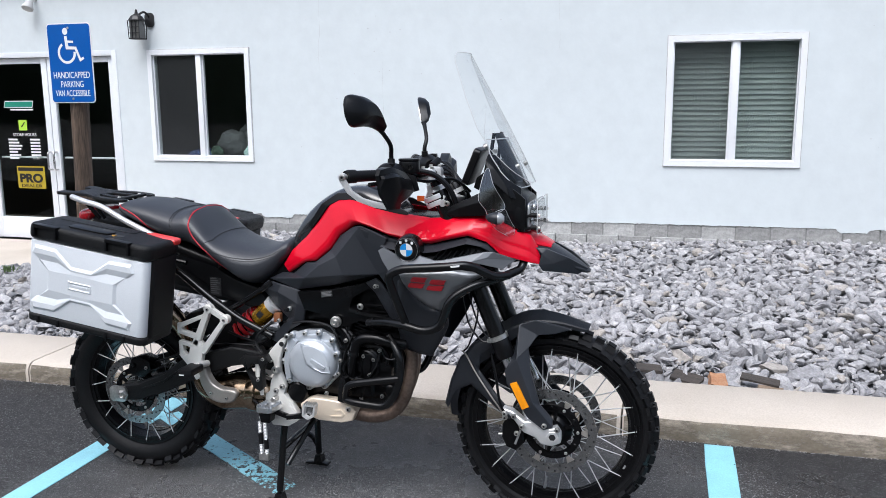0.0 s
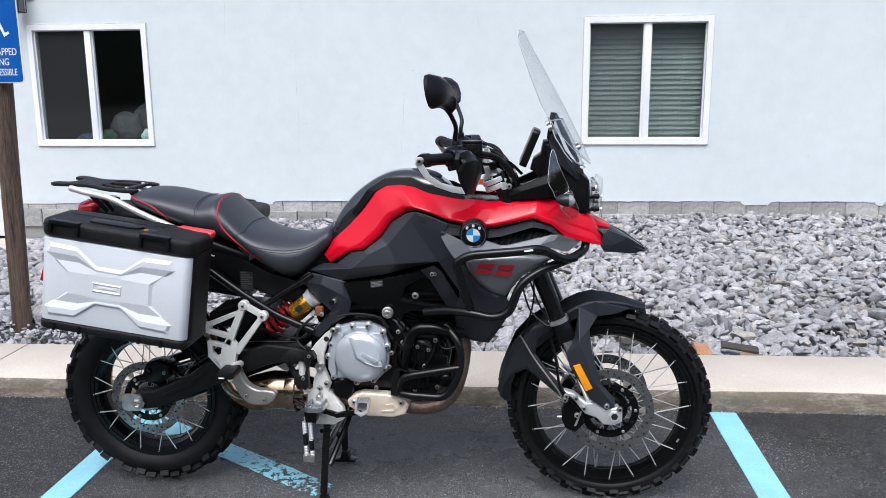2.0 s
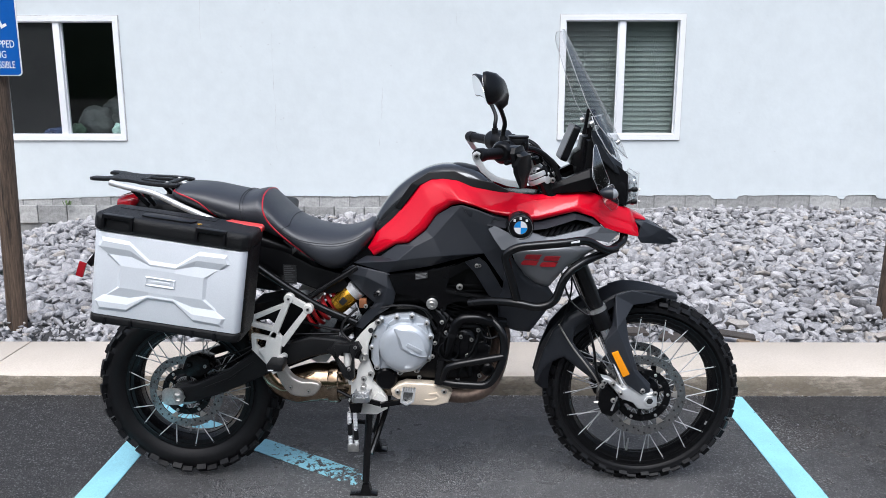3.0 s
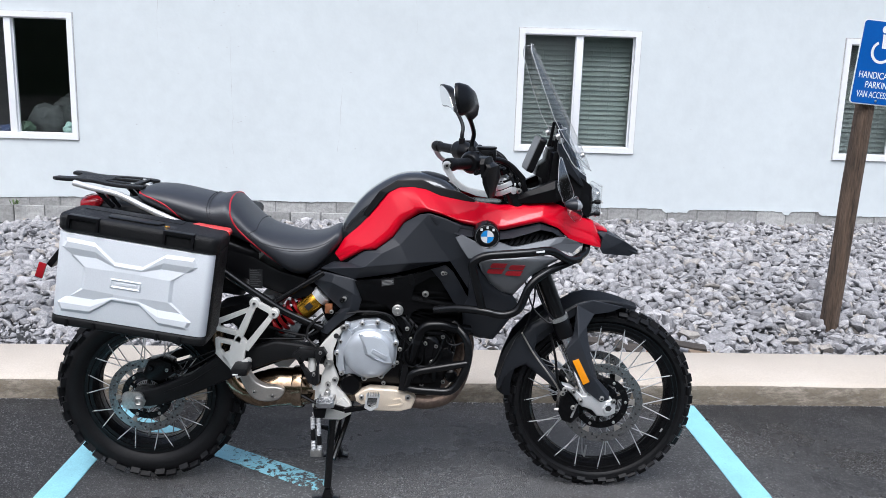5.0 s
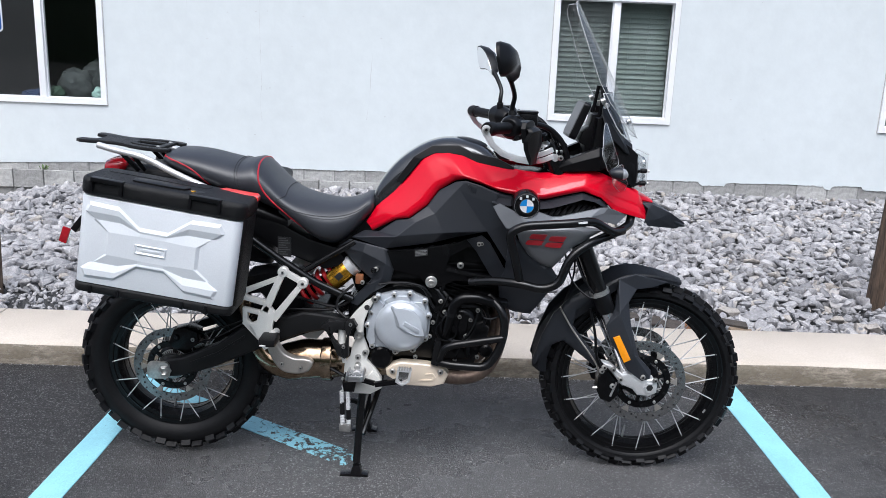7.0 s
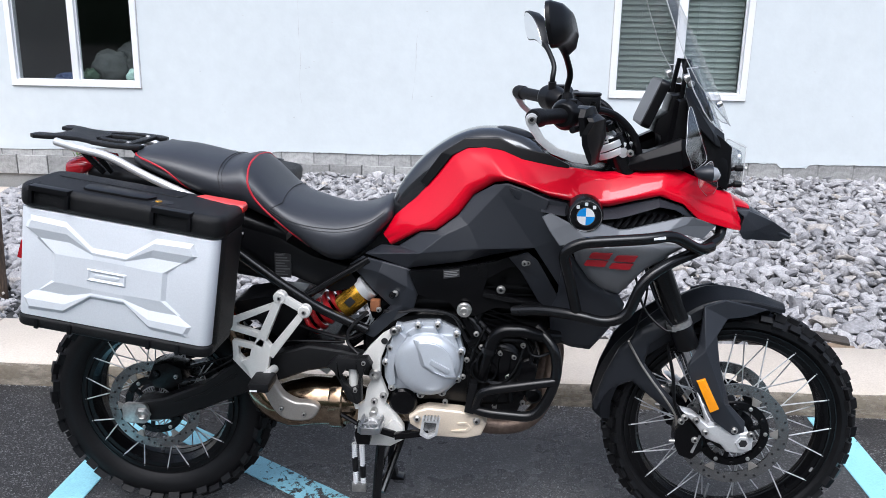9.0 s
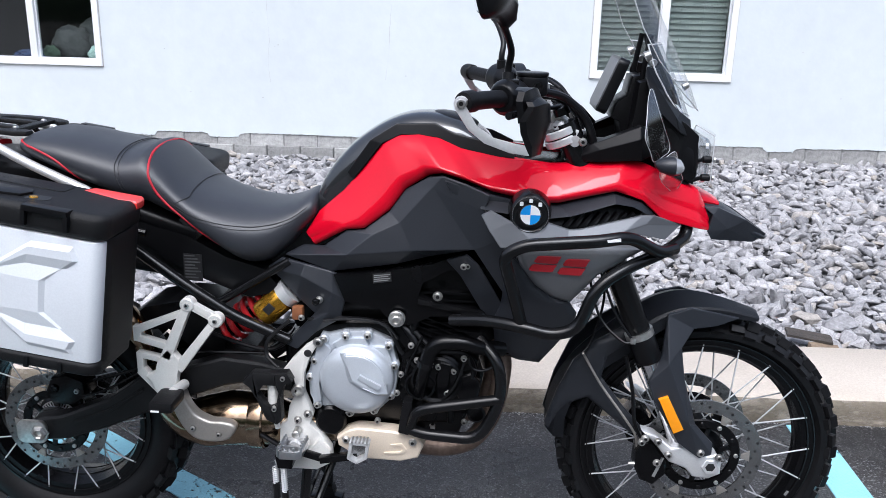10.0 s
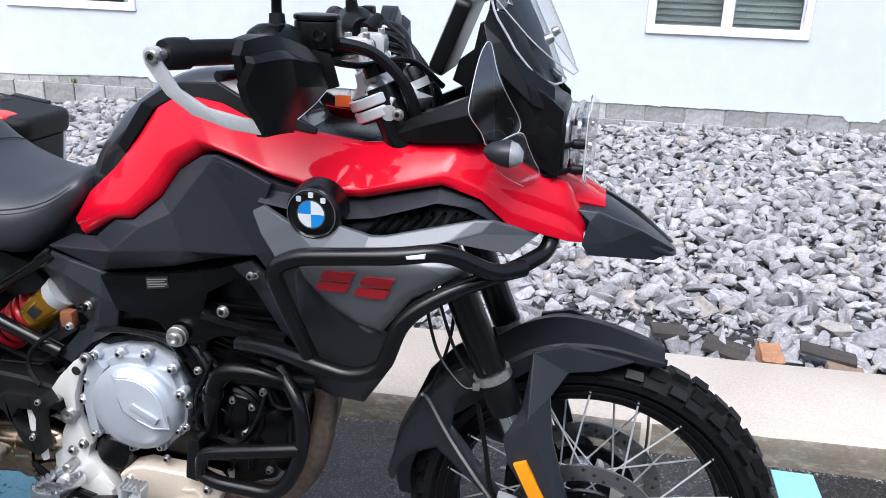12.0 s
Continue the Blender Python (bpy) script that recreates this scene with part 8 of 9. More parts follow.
def pressing():
    """Raised double-arrow field: sloped rim, a valley under each arm, flat middle."""
    cols = [[(x + 0.010, z, 0.0) for x, z in ARM_OUT]]
    cols += [[(x, z, d) for (x, z), d in zip(c, dd)] for c, dd in ((ARM_OUT, (0, 0.007, 0.007, 0.0005, 0.007)), (ARM_MID, (0, 0.007, 0.007, 0.0005, 0.007)), (ARM_IN, (0, 0.007, 0.007, 0.006, 0.007)))]
    full = [[(-x - 0.012, z, d) for x, z, d in c] for c in cols] + [[(x - 0.012, z, d) for x, z, d in c] for c in reversed(cols)]
    bm = bmesh.new()
    grid = [[bm.verts.new((x, -0.4076 - d, z)) for x, z, d in c + [(x, -z, d) for x, z, d in reversed(c)]] for c in full]
    for a, b in zip(grid, grid[1:]):
        for j in range(len(a) - 1):
            bm.faces.new((a[j], a[j + 1], b[j + 1], b[j]))
    return bm



def pannier(s):
    """A top-loading case: silver embossed shell, black lid and base."""
    hx, hz = 0.230, 0.130
    plan = lambda x0, x1, y0, y1, r: rounded(x0, x1, y0, y1, r, 6)
    root = part("pannier", flip(slab(plan(-hx + 0.004, hx + 0.010, -0.392, -0.232, 0.030), -hz - 0.006, hz + 0.004, 0.006, axis="z"), s), M["grain"], bike, "silver and black hard pannier", smooth=30)
    part("shell", flip(slab(plan(-hx, hx + 0.002, -0.408, -0.335, 0.024), -hz, hz - 0.001, 0.003, seg=2, axis="z"), s), M["case_alu"], root, "silver embossed aluminium shell", smooth=40)
    part("pressing", flip(pressing(), s), M["case_alu"], root, "", smooth=4)
    bm = bmesh.new()
    o = [bm.verts.new((x, -0.4148, z)) for x, z in NAME]
    i = [bm.verts.new((x, -0.4180, z)) for x, z in ((NAME[0][0] + 0.003, NAME[0][1] - 0.003), (NAME[1][0] - 0.003, NAME[1][1] - 0.003), (NAME[2][0] - 0.003, NAME[2][1] + 0.003), (NAME[3][0] + 0.003, NAME[3][1] + 0.003))]
    j = [bm.verts.new((x, -0.4152, z)) for x, z in ((NAME[0][0] + 0.008, NAME[0][1] - 0.008), (NAME[1][0] - 0.008, NAME[1][1] - 0.008), (NAME[2][0] - 0.008, NAME[2][1] + 0.008), (NAME[3][0] + 0.008, NAME[3][1] + 0.008))]
    for p, q in ((o, i), (i, j)):
        for k in range(4):
            bm.faces.new((p[k], p[(k + 1) % 4], q[(k + 1) % 4], q[k]))
    bm.faces.new(j)
    part("name_frame", flip(bm, s), M["case_alu"], root, "pressed name field with a raised lip", smooth=20)
    part("name_bar", flip(slab([(NAME[0][0] + 0.020, NAME[0][1] - 0.011), (NAME[1][0] - 0.016, NAME[1][1] - 0.011), (NAME[1][0] - 0.018, NAME[1][1] - 0.019), (NAME[0][0] + 0.018, NAME[0][1] - 0.019)], -0.4166, -0.4140, 0.0008), s), M["case_alu"], root)
    lid = slab(plan(-hx - 0.006, hx + 0.012, -0.413, -0.228, 0.034), hz, hz + 0.055, 0.020, seg=5, axis="z")
    lp = part("lid", flip(lid, s), M["grain"], root, "black grained plastic lid", smooth=40)
    part("lid_step", flip(slab(plan(-0.20, 0.10, -0.300, -0.245, 0.012), hz + 0.052, hz + 0.057, 0.002, axis="z"), s), M["grain"], lp)
    part("carry_handle", flip(slab([(-0.10, -0.372), (-0.088, -0.378), (0.020, -0.378), (0.050, -0.372), (0.060, -0.345), (0.050, -0.325), (-0.085, -0.325), (-0.105, -0.335)], hz + 0.0535, hz + 0.0600, 0.002, axis="z"), s), M["plastic"], lp, "recessed black carry handle")
    # raised black plate; the recess's shade is only its colour
    part("lock_recess", flip(slab([(0.060, -0.380), (0.100, -0.376), (0.106, -0.362), (0.100, -0.345), (0.066, -0.345)], hz + 0.0535, hz + 0.0560, 0.0008, axis="z"), s), M["black_metal"], lp)
    part("key_lock", flip(lathe([(0.0, hz + 0.0585), (0.0075, hz + 0.0580), (0.0085, hz + 0.0560), (0.0085, hz + 0.05)], 16, None, (0.074, -0.366, 0), "z"), s), M["gold"], lp, "brass key lock")
    for x in (-0.155, 0.125):
        h = box(x - 0.045, x + 0.045, -0.424, -0.398, hz + 0.044, hz + 0.0565, 0.002)
        for q in (-0.042, 0.042):
            box(x + q - 0.0045, x + q + 0.0045, -0.4235, -0.408, hz + 0.014, hz + 0.046, 0.0015, h)
        part("lid_hinge", flip(h, s), M["plastic"], lp, "black hinge clip")
    part("base", flip(slab(plan(-hx - 0.004, hx + 0.006, -0.409, -0.234, 0.028), -hz - 0.030, -hz, 0.010, seg=3, axis="z"), s), M["grain"], root, "black plastic base", smooth=40)
    for x in (-0.18, -0.10, 0.09, 0.16):
        part("base_rib", flip(box(x - 0.005, x + 0.005, -0.413, -0.404, -hz - 0.030, -hz - 0.006, 0.002), s), M["plastic"], root)
    part("red_strip", flip(slab([(0.118, -0.262), (0.130, -0.2262), (0.236 - 0.045 * (s > 0), -0.2262), (0.2425 - 0.045 * (s > 0), -0.240), (0.2425 - 0.045 * (s > 0), -0.276), (0.205 - 0.04 * (s > 0), -0.284)], hz + 0.034, hz + 0.0566, 0.010, seg=3, axis="z"), s), M["reflector_red"], root, "red reflector strip")
    root.matrix_basis = pose(0.079 - 0.018 * (s > 0), 0, 0.815 - 0.008 * (s > 0), 0, 8.3, 0)
    return root


both(pannier)
both(lambda s: part("pannier_bracket", tube(bent([(0.30, s * 0.145, 0.86), (0.10, s * 0.165, 0.90), (-0.10, s * 0.165, 0.92)], 0.03), 0.009, 10), M["tube_black"], bike))

# ---- shop door ----
def door_leaf(x0, x1, z0, z1, parent, handle_x):
    y0, y1 = WALL + 0.03, WALL + 0.075
    st, bot, top = 0.075, 0.25, 0.06
    leaf = part("door_leaf", box(x0, x0 + st, y0, y1, z0, z1, 0.003), M["alu_white"], parent)
    part("stile", box(x1 - st, x1, y0, y1, z0, z1, 0.003), M["alu_white"], leaf)
    part("bottom_rail", box(x0 + st, x1 - st, y0 + 0.001, y1, z0, z0 + bot, 0.003), M["alu_white"], leaf)
    part("top_rail", box(x0 + st, x1 - st, y0 + 0.001, y1, z1 - top, z1, 0.003), M["alu_white"], leaf)
    p = part("pane", box(x0 + st - 0.005, x1 - st + 0.005, y0 + 0.018, y0 + 0.024, z0 + bot - 0.005, z1 - top + 0.005), M["pane"], leaf, smooth=None)
    p.visible_shadow = False
    part("push_bar", tube([(x0 + st, y1 + 0.04, z0 + 0.95), (x1 - st, y1 + 0.04, z0 + 0.95)], 0.012), M["alu_white"], leaf)
    h = bent([(handle_x, y0, z0 + 0.82), (handle_x, y0 - 0.06, z0 + 0.82), (handle_x, y0 - 0.06, z0 + 1.02), (handle_x, y0, z0 + 1.02)], 0.03)
    part("handle", tube(h, 0.011), M["steel"], leaf, "bright pull handle")
    return leaf


door = tagged(new("door_1"), "closed white aluminium double door with dark glass and stickers", "door", kind="structure")
bm = box(-7.72, -7.66, WALL - 0.01, WALL + 0.11, -0.16, 1.995, 0.004)
part("jamb", bm, M["alu_white"], door)
part("jamb", box(-5.86, -5.80, WALL - 0.01, WALL + 0.11, -0.16, 1.995, 0.004), M["alu_white"], door)
part("head", box(-7.66, -5.86, WALL - 0.009, WALL + 0.11, 1.935, 1.995, 0.004), M["alu_white"], door)
door_leaf(-7.655, -6.765, -0.15, 1.93, door, -6.80)
door_leaf(-6.755, -5.865, -0.15, 1.93, door, -6.72)
GY = WALL + 0.042


def on_glass(x, z):
    return pose(x, GY, z, 90, 0, 0)


stick = tagged(new("window_sticker"), "yellow and black dealer sticker on the door glass", "sticker")
part("backing", slab(rounded(-7.32, -6.93, 0.44, 0.70, 0.008), GY + 0.003, GY + 0.001), M["yellow"], stick, smooth=None)
words("lettering", "PRO", 0.135, on_glass(-7.125, 0.515) @ Matrix.Translation((0, 0, 0.003)), M["black_metal"], stick, "black capital letters", squeeze=1.25, bold=0.006)
words("lettering", "DEALER", 0.05, on_glass(-7.125, 0.455) @ Matrix.Translation((0, 0, 0.003)), M["black_metal"], stick, squeeze=1.7)
part("bar", box(-7.30, -6.95, GY - 0.003, GY, 0.645, 0.685), M["black_metal"], stick, "dark bar where a maker's name stands", smooth=None)
hours = tagged(new("opening_hours"), "white opening-hours lettering on the door glass", "lettering")
words("heading", "STORE HOURS", 0.05, on_glass(-7.16, 1.05) @ Matrix.Translation((0, 0, 0.002)), M["white"], hours)
for k in range(7):
    z = 1.0 - 0.036 * k
    wl_ = (0.13, 0.15, 0.19, 0.17, 0.12, 0.16, 0.13)[k]
    part("bar", box(-7.40, -7.40 + wl_, GY - 0.002, GY, z, z + 0.020), M["white"], hours, smooth=None)
    if k < 6:
        part("bar", box(-7.09, -6.955, GY - 0.002, GY, z, z + 0.020), M["white"], hours, smooth=None)
words("closing", "CLOSED", 0.027, on_glass(-7.022, 1.0 - 0.036 * 6) @ Matrix.Translation((0, 0, 0.002)), M["white"], hours)
logo = tagged(new("shop_logo"), "green and white shop lettering shown as bars on glass", "sticker")
part("bar", slab([(-7.42, 1.375), (-7.02, 1.375), (-7.0, 1.455), (-7.40, 1.455)], GY + 0.002, GY), M["white"], logo, smooth=None)
part("bar", slab([(-7.41, 1.385), (-7.025, 1.385), (-7.01, 1.445), (-7.395, 1.445)], GY - 0.001, GY - 0.003), M["green"], logo, smooth=None)
part("bar", box(-7.33, -7.01, GY - 0.002, GY, 1.345, 1.362), M["white"], logo, smooth=None)
tag = tagged(new("window_sticker"), "small lime green square sticker on the door glass", "sticker")
part("backing", slab(rounded(-7.235, -7.12, 1.115, 1.235, 0.006), GY + 0.002, GY), M["lime"], tag, smooth=None)
part("tick", slab([(-7.205, 1.17), (-7.19, 1.15), (-7.145, 1.205), (-7.15, 1.215), (-7.19, 1.17)], GY - 0.001, GY - 0.003), M["black_metal"], tag, smooth=None)

walkway = box(-12, -5.2, 5.2, WALL, -0.5, -0.165, 0.02)
tagged(finish(walkway, "pavement", M["concrete"]), "pale concrete walkway in front of the shop door", "walkway", kind="structure")

# ---- lamps on the wall ----
lamp = tagged(new("wall_lantern"), "small black cast wall lantern with barred glass", "wall lamp")
part("back_plate", slab(rounded(-5.40, -5.29, 2.22, 2.37, 0.04), WALL - 0.02, WALL, 0.006), M["black_metal"], lamp)
part("arm", tube(smooth_line([(-5.345, WALL, 2.31), (-5.36, WALL - 0.07, 2.37), (-5.40, WALL - 0.12, 2.34)]), 0.012), M["black_metal"], lamp)
part("cap", lathe([(0.0, 2.40), (0.012, 2.385), (0.018, 2.35), (0.06, 2.325), (0.085, 2.285), (0.085, 2.275), (0.0, 2.275)], 8, None, (-5.41, WALL - 0.14, 0), "z"), M["black_metal"], lamp, smooth=20)
part("bottom", box(-5.475, -5.345, WALL - 0.205, WALL - 0.075, 2.085, 2.10, 0.004), M["black_metal"], lamp)
part("glass", box(-5.465, -5.355, WALL - 0.195, WALL - 0.085, 2.10, 2.275), M["frost"], lamp, smooth=None)
for dx in (-0.063, -0.021, 0.021, 0.063):
    for yy in (WALL - 0.203, WALL - 0.077):
        part("bar", tube([(-5.41 + dx, yy, 2.09), (-5.41 + dx * 1.1, yy, 2.28)], 0.005, 6), M["black_metal"], lamp)
for z in (2.15, 2.21):
    part("bar", tube([(-5.475, WALL - 0.204, z), (-5.345, WALL - 0.204, z)], 0.004, 6), M["black_metal"], lamp)
flood = tagged(new("flood_lamp"), "small round grey spotlight under the eave", "wall lamp")
part("arm", tube([(-6.80, WALL, 2.56), (-6.80, WALL - 0.10, 2.53)], 0.018), M["roof"], flood)
part("bulb", lathe([(0.03, 0.0), (0.045, 0.05), (0.062, 0.10), (0.06, 0.115), (0.0, 0.12)], 20, None, (0, 0, 0), "z"), M["roof"], flood).matrix_basis = pose(-6.80, WALL - 0.08, 2.55, 150, 0, 0)

# ---- things behind the first window ----
def lump(name, c, r, flat, material, label, cat, seed):
    bm = bmesh.new()
    bmesh.ops.create_icosphere(bm, subdivisions=4, radius=1)
    for v in bm.verts:
        k = 1 + 0.24 * noise.noise(v.co * 1.7 + Vector((seed, 0, 0))) + 0.10 * noise.noise(v.co * 5.1 + Vector((0, seed, 0))) - 0.16 * abs(noise.noise(Vector((v.co.x * 6.5, v.co.y * 6.5, v.co.z * 2.0 + seed))))
        v.co = Vector((v.co.x * r * k, v.co.y * r * 0.8 * k, max(v.co.z, -0.8) * r * flat * k))
    bmesh.ops.translate(bm, verts=bm.verts, vec=c)
    return tagged(finish(bm, name, material, smooth=60), label, cat)


shelf = tagged(new("display_table"), "dark low display table behind the shop window", "table")
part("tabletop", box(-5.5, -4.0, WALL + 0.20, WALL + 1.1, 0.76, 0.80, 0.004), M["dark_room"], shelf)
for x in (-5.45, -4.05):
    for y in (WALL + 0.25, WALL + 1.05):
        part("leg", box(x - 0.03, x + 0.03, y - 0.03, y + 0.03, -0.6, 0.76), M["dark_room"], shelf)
lump("folded_jacket", (-4.98, WALL + 0.36, 0.845), 0.21, 0.28, M["denim"], "dark blue folded clothing on a display table", "clothing", 1)
lump("gear_bag", (-4.66, WALL + 0.42, 0.93), 0.19, 0.95, M["gear"], "crumpled dark grey riding gear on a display table", "bag", 21)
lump("gear_bag", (-4.40, WALL + 0.62, 0.99), 0.30, 0.78, M["gear"], "grey riding gear heaped on a display table", "bag", 4)
lump("gear_bag", (-4.80, WALL + 0.30, 0.87), 0.08, 0.9, M["gear_green"], "dull green bundle on a display table", "bag", 8)
lump("cloth_bundle", (-4.36, WALL + 0.27, 0.87), 0.085, 0.9, M["mint"], "pale mint cloth bundle on a display table", "cloth", 12)

# ---- parking signs on wooden posts ----
def ring_arc(cx, cz, r, a0, a1, w, n=18):
    pts = [(cx + (r + w / 2) * math.cos(radians(a)), cz + (r + w / 2) * math.sin(radians(a))) for a in np.linspace(a0, a1, n)]
    return pts + [(cx + (r - w / 2) * math.cos(radians(a)), cz + (r - w / 2) * math.sin(radians(a))) for a in np.linspace(a1, a0, n)]


def parking_sign(x, y, lean, zoff, base_z, turn, px, tilt):
    post = tagged(new("sign_post"), "weathered dark brown wooden post with a long crack, set in gravel", "post", "parking sign posts")
    bm = bmesh.new()
    n = 14
    rings = []
    rr = 0.052
    for i in range(n):
        z = base_z - 0.35 + (1.72 - base_z + 0.35 + zoff) * i / (n - 1)
        ring = []
        for j in range(20):
            a = 2 * math.pi * j / 20
            k = rr * (1 + 0.10 * noise.noise((math.cos(a) * 2, math.sin(a) * 2, z * 1.4 + px)) + (-0.16 if j == 14 else 0) + 0.02 * noise.noise((a * 9, z * 6, 2)))
            ring.append(bm.verts.new((k * math.cos(a) + lean * (z - base_z), k * math.sin(a), z)))
        rings.append(ring)
    for p, q in zip(rings, rings[1:]):
        for j in range(20):
            bm.faces.new((p[j], p[(j + 1) % 20], q[(j + 1) % 20], q[j]))
    bm.faces.new(rings[-1])
    shaft = part("shaft", bm, M["post"], post, smooth=30)
    shaft.location = (px, y, 0)
    s = tagged(new("parking_sign"), "blue metal handicapped parking sign with white letters, bolted to a post", "road sign", "parking signs")
    w, h = 0.305, 0.457
    part("plate", slab(rounded(-w / 2, w / 2, -h / 2, h / 2, 0.022), 0.0, 0.003), M["white"], s, "white-edged aluminium plate", smooth=None)
    part("face", slab(rounded(-w / 2 + 0.006, w / 2 - 0.006, -h / 2 + 0.006, h / 2 - 0.006, 0.018), -0.001, -0.0022), M["sign_blue"], s, "blue printed face", smooth=None)
    f = -0.0025
    sym = part("wheelchair_symbol", slab(ring_arc(-0.02, 0.06, 0.055, 120, 365, 0.015, 22), f - 0.001, f), M["white"], s, smooth=None)
    part("mark", slab([(-0.022 + 0.018 * math.cos(a), 0.182 + 0.02 * math.sin(a)) for a in np.linspace(0, 2 * math.pi, 17)[:-1]], f - 0.001, f), M["white"], sym, smooth=None)
    part("mark", slab([(-0.03, 0.155), (-0.012, 0.155), (-0.010, 0.130), (0.03, 0.128), (0.03, 0.115), (-0.008, 0.117), (-0.004, 0.097), (0.048, 0.094), (0.074, 0.028),
                       (0.092, 0.036), (0.098, 0.024), (0.068, 0.008), (0.038, 0.078), (-0.024, 0.080)], f - 0.0012, f), M["white"], sym, smooth=None)
    for k, (txt, sz) in enumerate((("HANDICAPPED", 0.052), ("PARKING", 0.052), ("VAN ACCESSIBLE", 0.050))):
        words("lettering", txt, sz, pose(0, f, -0.085 - 0.052 * k, 90, 0, 0), M["white"], s, "white capital letters", squeeze=(0.72, 0.74, 0.63)[k])
    for z in (0.2, -0.205):
        part("bolt", disc((0, 0, z), 0.007, -0.006, 0.0, 0.001, 10), M["steel"], s)
    s.matrix_basis = pose(x, y - 0.066, 1.652 + zoff, 0, tilt, turn)
    return s


parking_sign(-3.277, 3.26, 0.03, 0.0, 0.08, 0, -3.335, 0)
parking_sign(1.679, 3.565, 0.0335, -0.033, 0.08, 3, 1.600, 4)

# small weeds by the footing and the kerb
def weed(x, y, z, r, n, seed):
    bm = bmesh.new()
    q = random.Random(seed)
    for k in range(n):
        a, tilt, L = q.uniform(0, 6.28), q.uniform(0.15, 0.9), r * q.uniform(0.6, 1.2)
        d = Vector((math.cos(a) * math.sin(tilt), math.sin(a) * math.sin(tilt), math.cos(tilt)))
        side = d.cross(Vector((0, 0, 1))).normalized() * L * 0.10
        p = Vector((q.gauss(0, r * 0.25), q.gauss(0, r * 0.2), 0))
        w = [bm.verts.new(p + d * L * f + side * g - Vector((0, 0, 0.25 * L * f * f))) for f, g in ((0, -0.3), (0.5, -1), (1, 0), (0.5, 1), (0, 0.3))]
        bm.faces.new(w)
    ob = finish(bm, "weed", M["weed"])
    ob.location = (x, y, z)
    return tagged(ob, "small green weed growing between grey stones", "plant", "weeds")


weed(-4.21, 6.71, 0.02, 0.10, 34, 3)
weed(-4.80, 6.86, 0.16, 0.07, 18, 5)
weed(-5.20, 4.55, 0.03, 0.09, 26, 8)

# scraps of broken board and brick by the kerb
def scrap(name, x, y, z, lx, ly, lz, rz, rx, material, label, cat):
    bm = box(-lx / 2, lx / 2, -ly / 2, ly / 2, -lz / 2, lz / 2)
    bmesh.ops.subdivide_edges(bm, edges=bm.edges, cuts=3, use_grid_fill=True)
    for v in bm.verts:
        v.co += 0.16 * lz * noise.noise_vector(v.co * 40 + Vector((x * 9, y, 0)))
        v.co.x += 0.05 * lx * noise.noise((v.co.y * 30, v.co.z * 30, x)) * (abs(v.co.x) > lx * 0.45)
    ob = finish(bm, name, material, smooth=40)
    ob.matrix_basis = pose(x, y, z, rx, 4, rz)
    return tagged(ob, label, cat)


scrap("wood_scrap", 0.585, 3.035, 0.112, 0.175, 0.075, 0.010, -14, 4, M["plank"], "dark broken board lying on gravel", "wood scrap")
scrap("wood_scrap", 0.252, 3.005, 0.103, 0.145, 0.085, 0.014, -22, 12, M["plank"], "dark broken board lying on gravel", "wood scrap")
scrap("wood_scrap", 0.070, 3.095, 0.106, 0.125, 0.07, 0.016, 10, 8, M["plank"], "dark broken board lying on gravel", "wood scrap")
scrap("wood_scrap", 0.625, 2.968, 0.085, 0.11, 0.05, 0.022, -6, 8, M["plank_light"], "pale brown split board end on gravel", "wood scrap")
scrap("brick_scrap", 0.392, 2.995, 0.098, 0.075, 0.085, 0.040, 8, 22, M["rust"], "rust-orange broken brick end among grey stones", "brick")

# ---- distance behind the lot ----
# unseen; raised this tall to darken reflections and block low sky light
bm = bmesh.new()
rows = []
for i in range(90):
    x = -110 + 220 * i / 89
    ring = []
    for j in range(14):
        k = j / 13
        d = 36 + 22 * k + 3 * noise.noise((x * 0.1, k * 4, 1))
        ring.append(bm.verts.new((x, -d, (24.0 + 4.0 * noise.noise((x * 0.05, 0, 5))) * k ** 0.6 + 1.6 * noise.noise((x * 0.4, k * 9, 2)) - 0.3 * (j == 0))))
    rows.append(ring)
for a, b in zip(rows, rows[1:]):
    for j in range(13):
        bm.faces.new((a[j], b[j], b[j + 1], a[j + 1]))
tagged(finish(bm, "backdrop", M["leaf"], smooth=80), "dark wooded hillside across the lot", "hillside", kind="structure")

# ---- footing blocks and gravel, piece by piece ----
rng = random.Random(5)
cube = None
for k in range(58):
    x0 = -5.75 + 0.30 * k
    if cube is None:
        bm = box(-0.145, 0.145, -0.012, 0.02, -0.062, 0.085, 0.004, seg=1)
        cube = part("block", bm, M["block"], plinth, smooth=None, loc=(x0, WALL + 0.016, 0.205))
        base = cube.data
        below = part("block", box(-0.145, 0.145, -0.012, 0.02, -0.09, 0.09, 0.004, seg=1), M["block"], plinth, smooth=None, loc=(x0 + 0.15, WALL - 0.002, 0.055)).data
    else:
        for me, dx, out, z in ((base, 0, 0.016, 0.205), (below, 0.15, -0.004, 0.055)):
            ob = new("block", me)
            ob.parent, ob.location = plinth, (x0 + dx, WALL + out + rng.uniform(-0.001, 0.005), z)
# ragged paint edge hanging over the blocks
bm = bmesh.new()
prev = None
patch, cover = (-9.0, False), 0.004
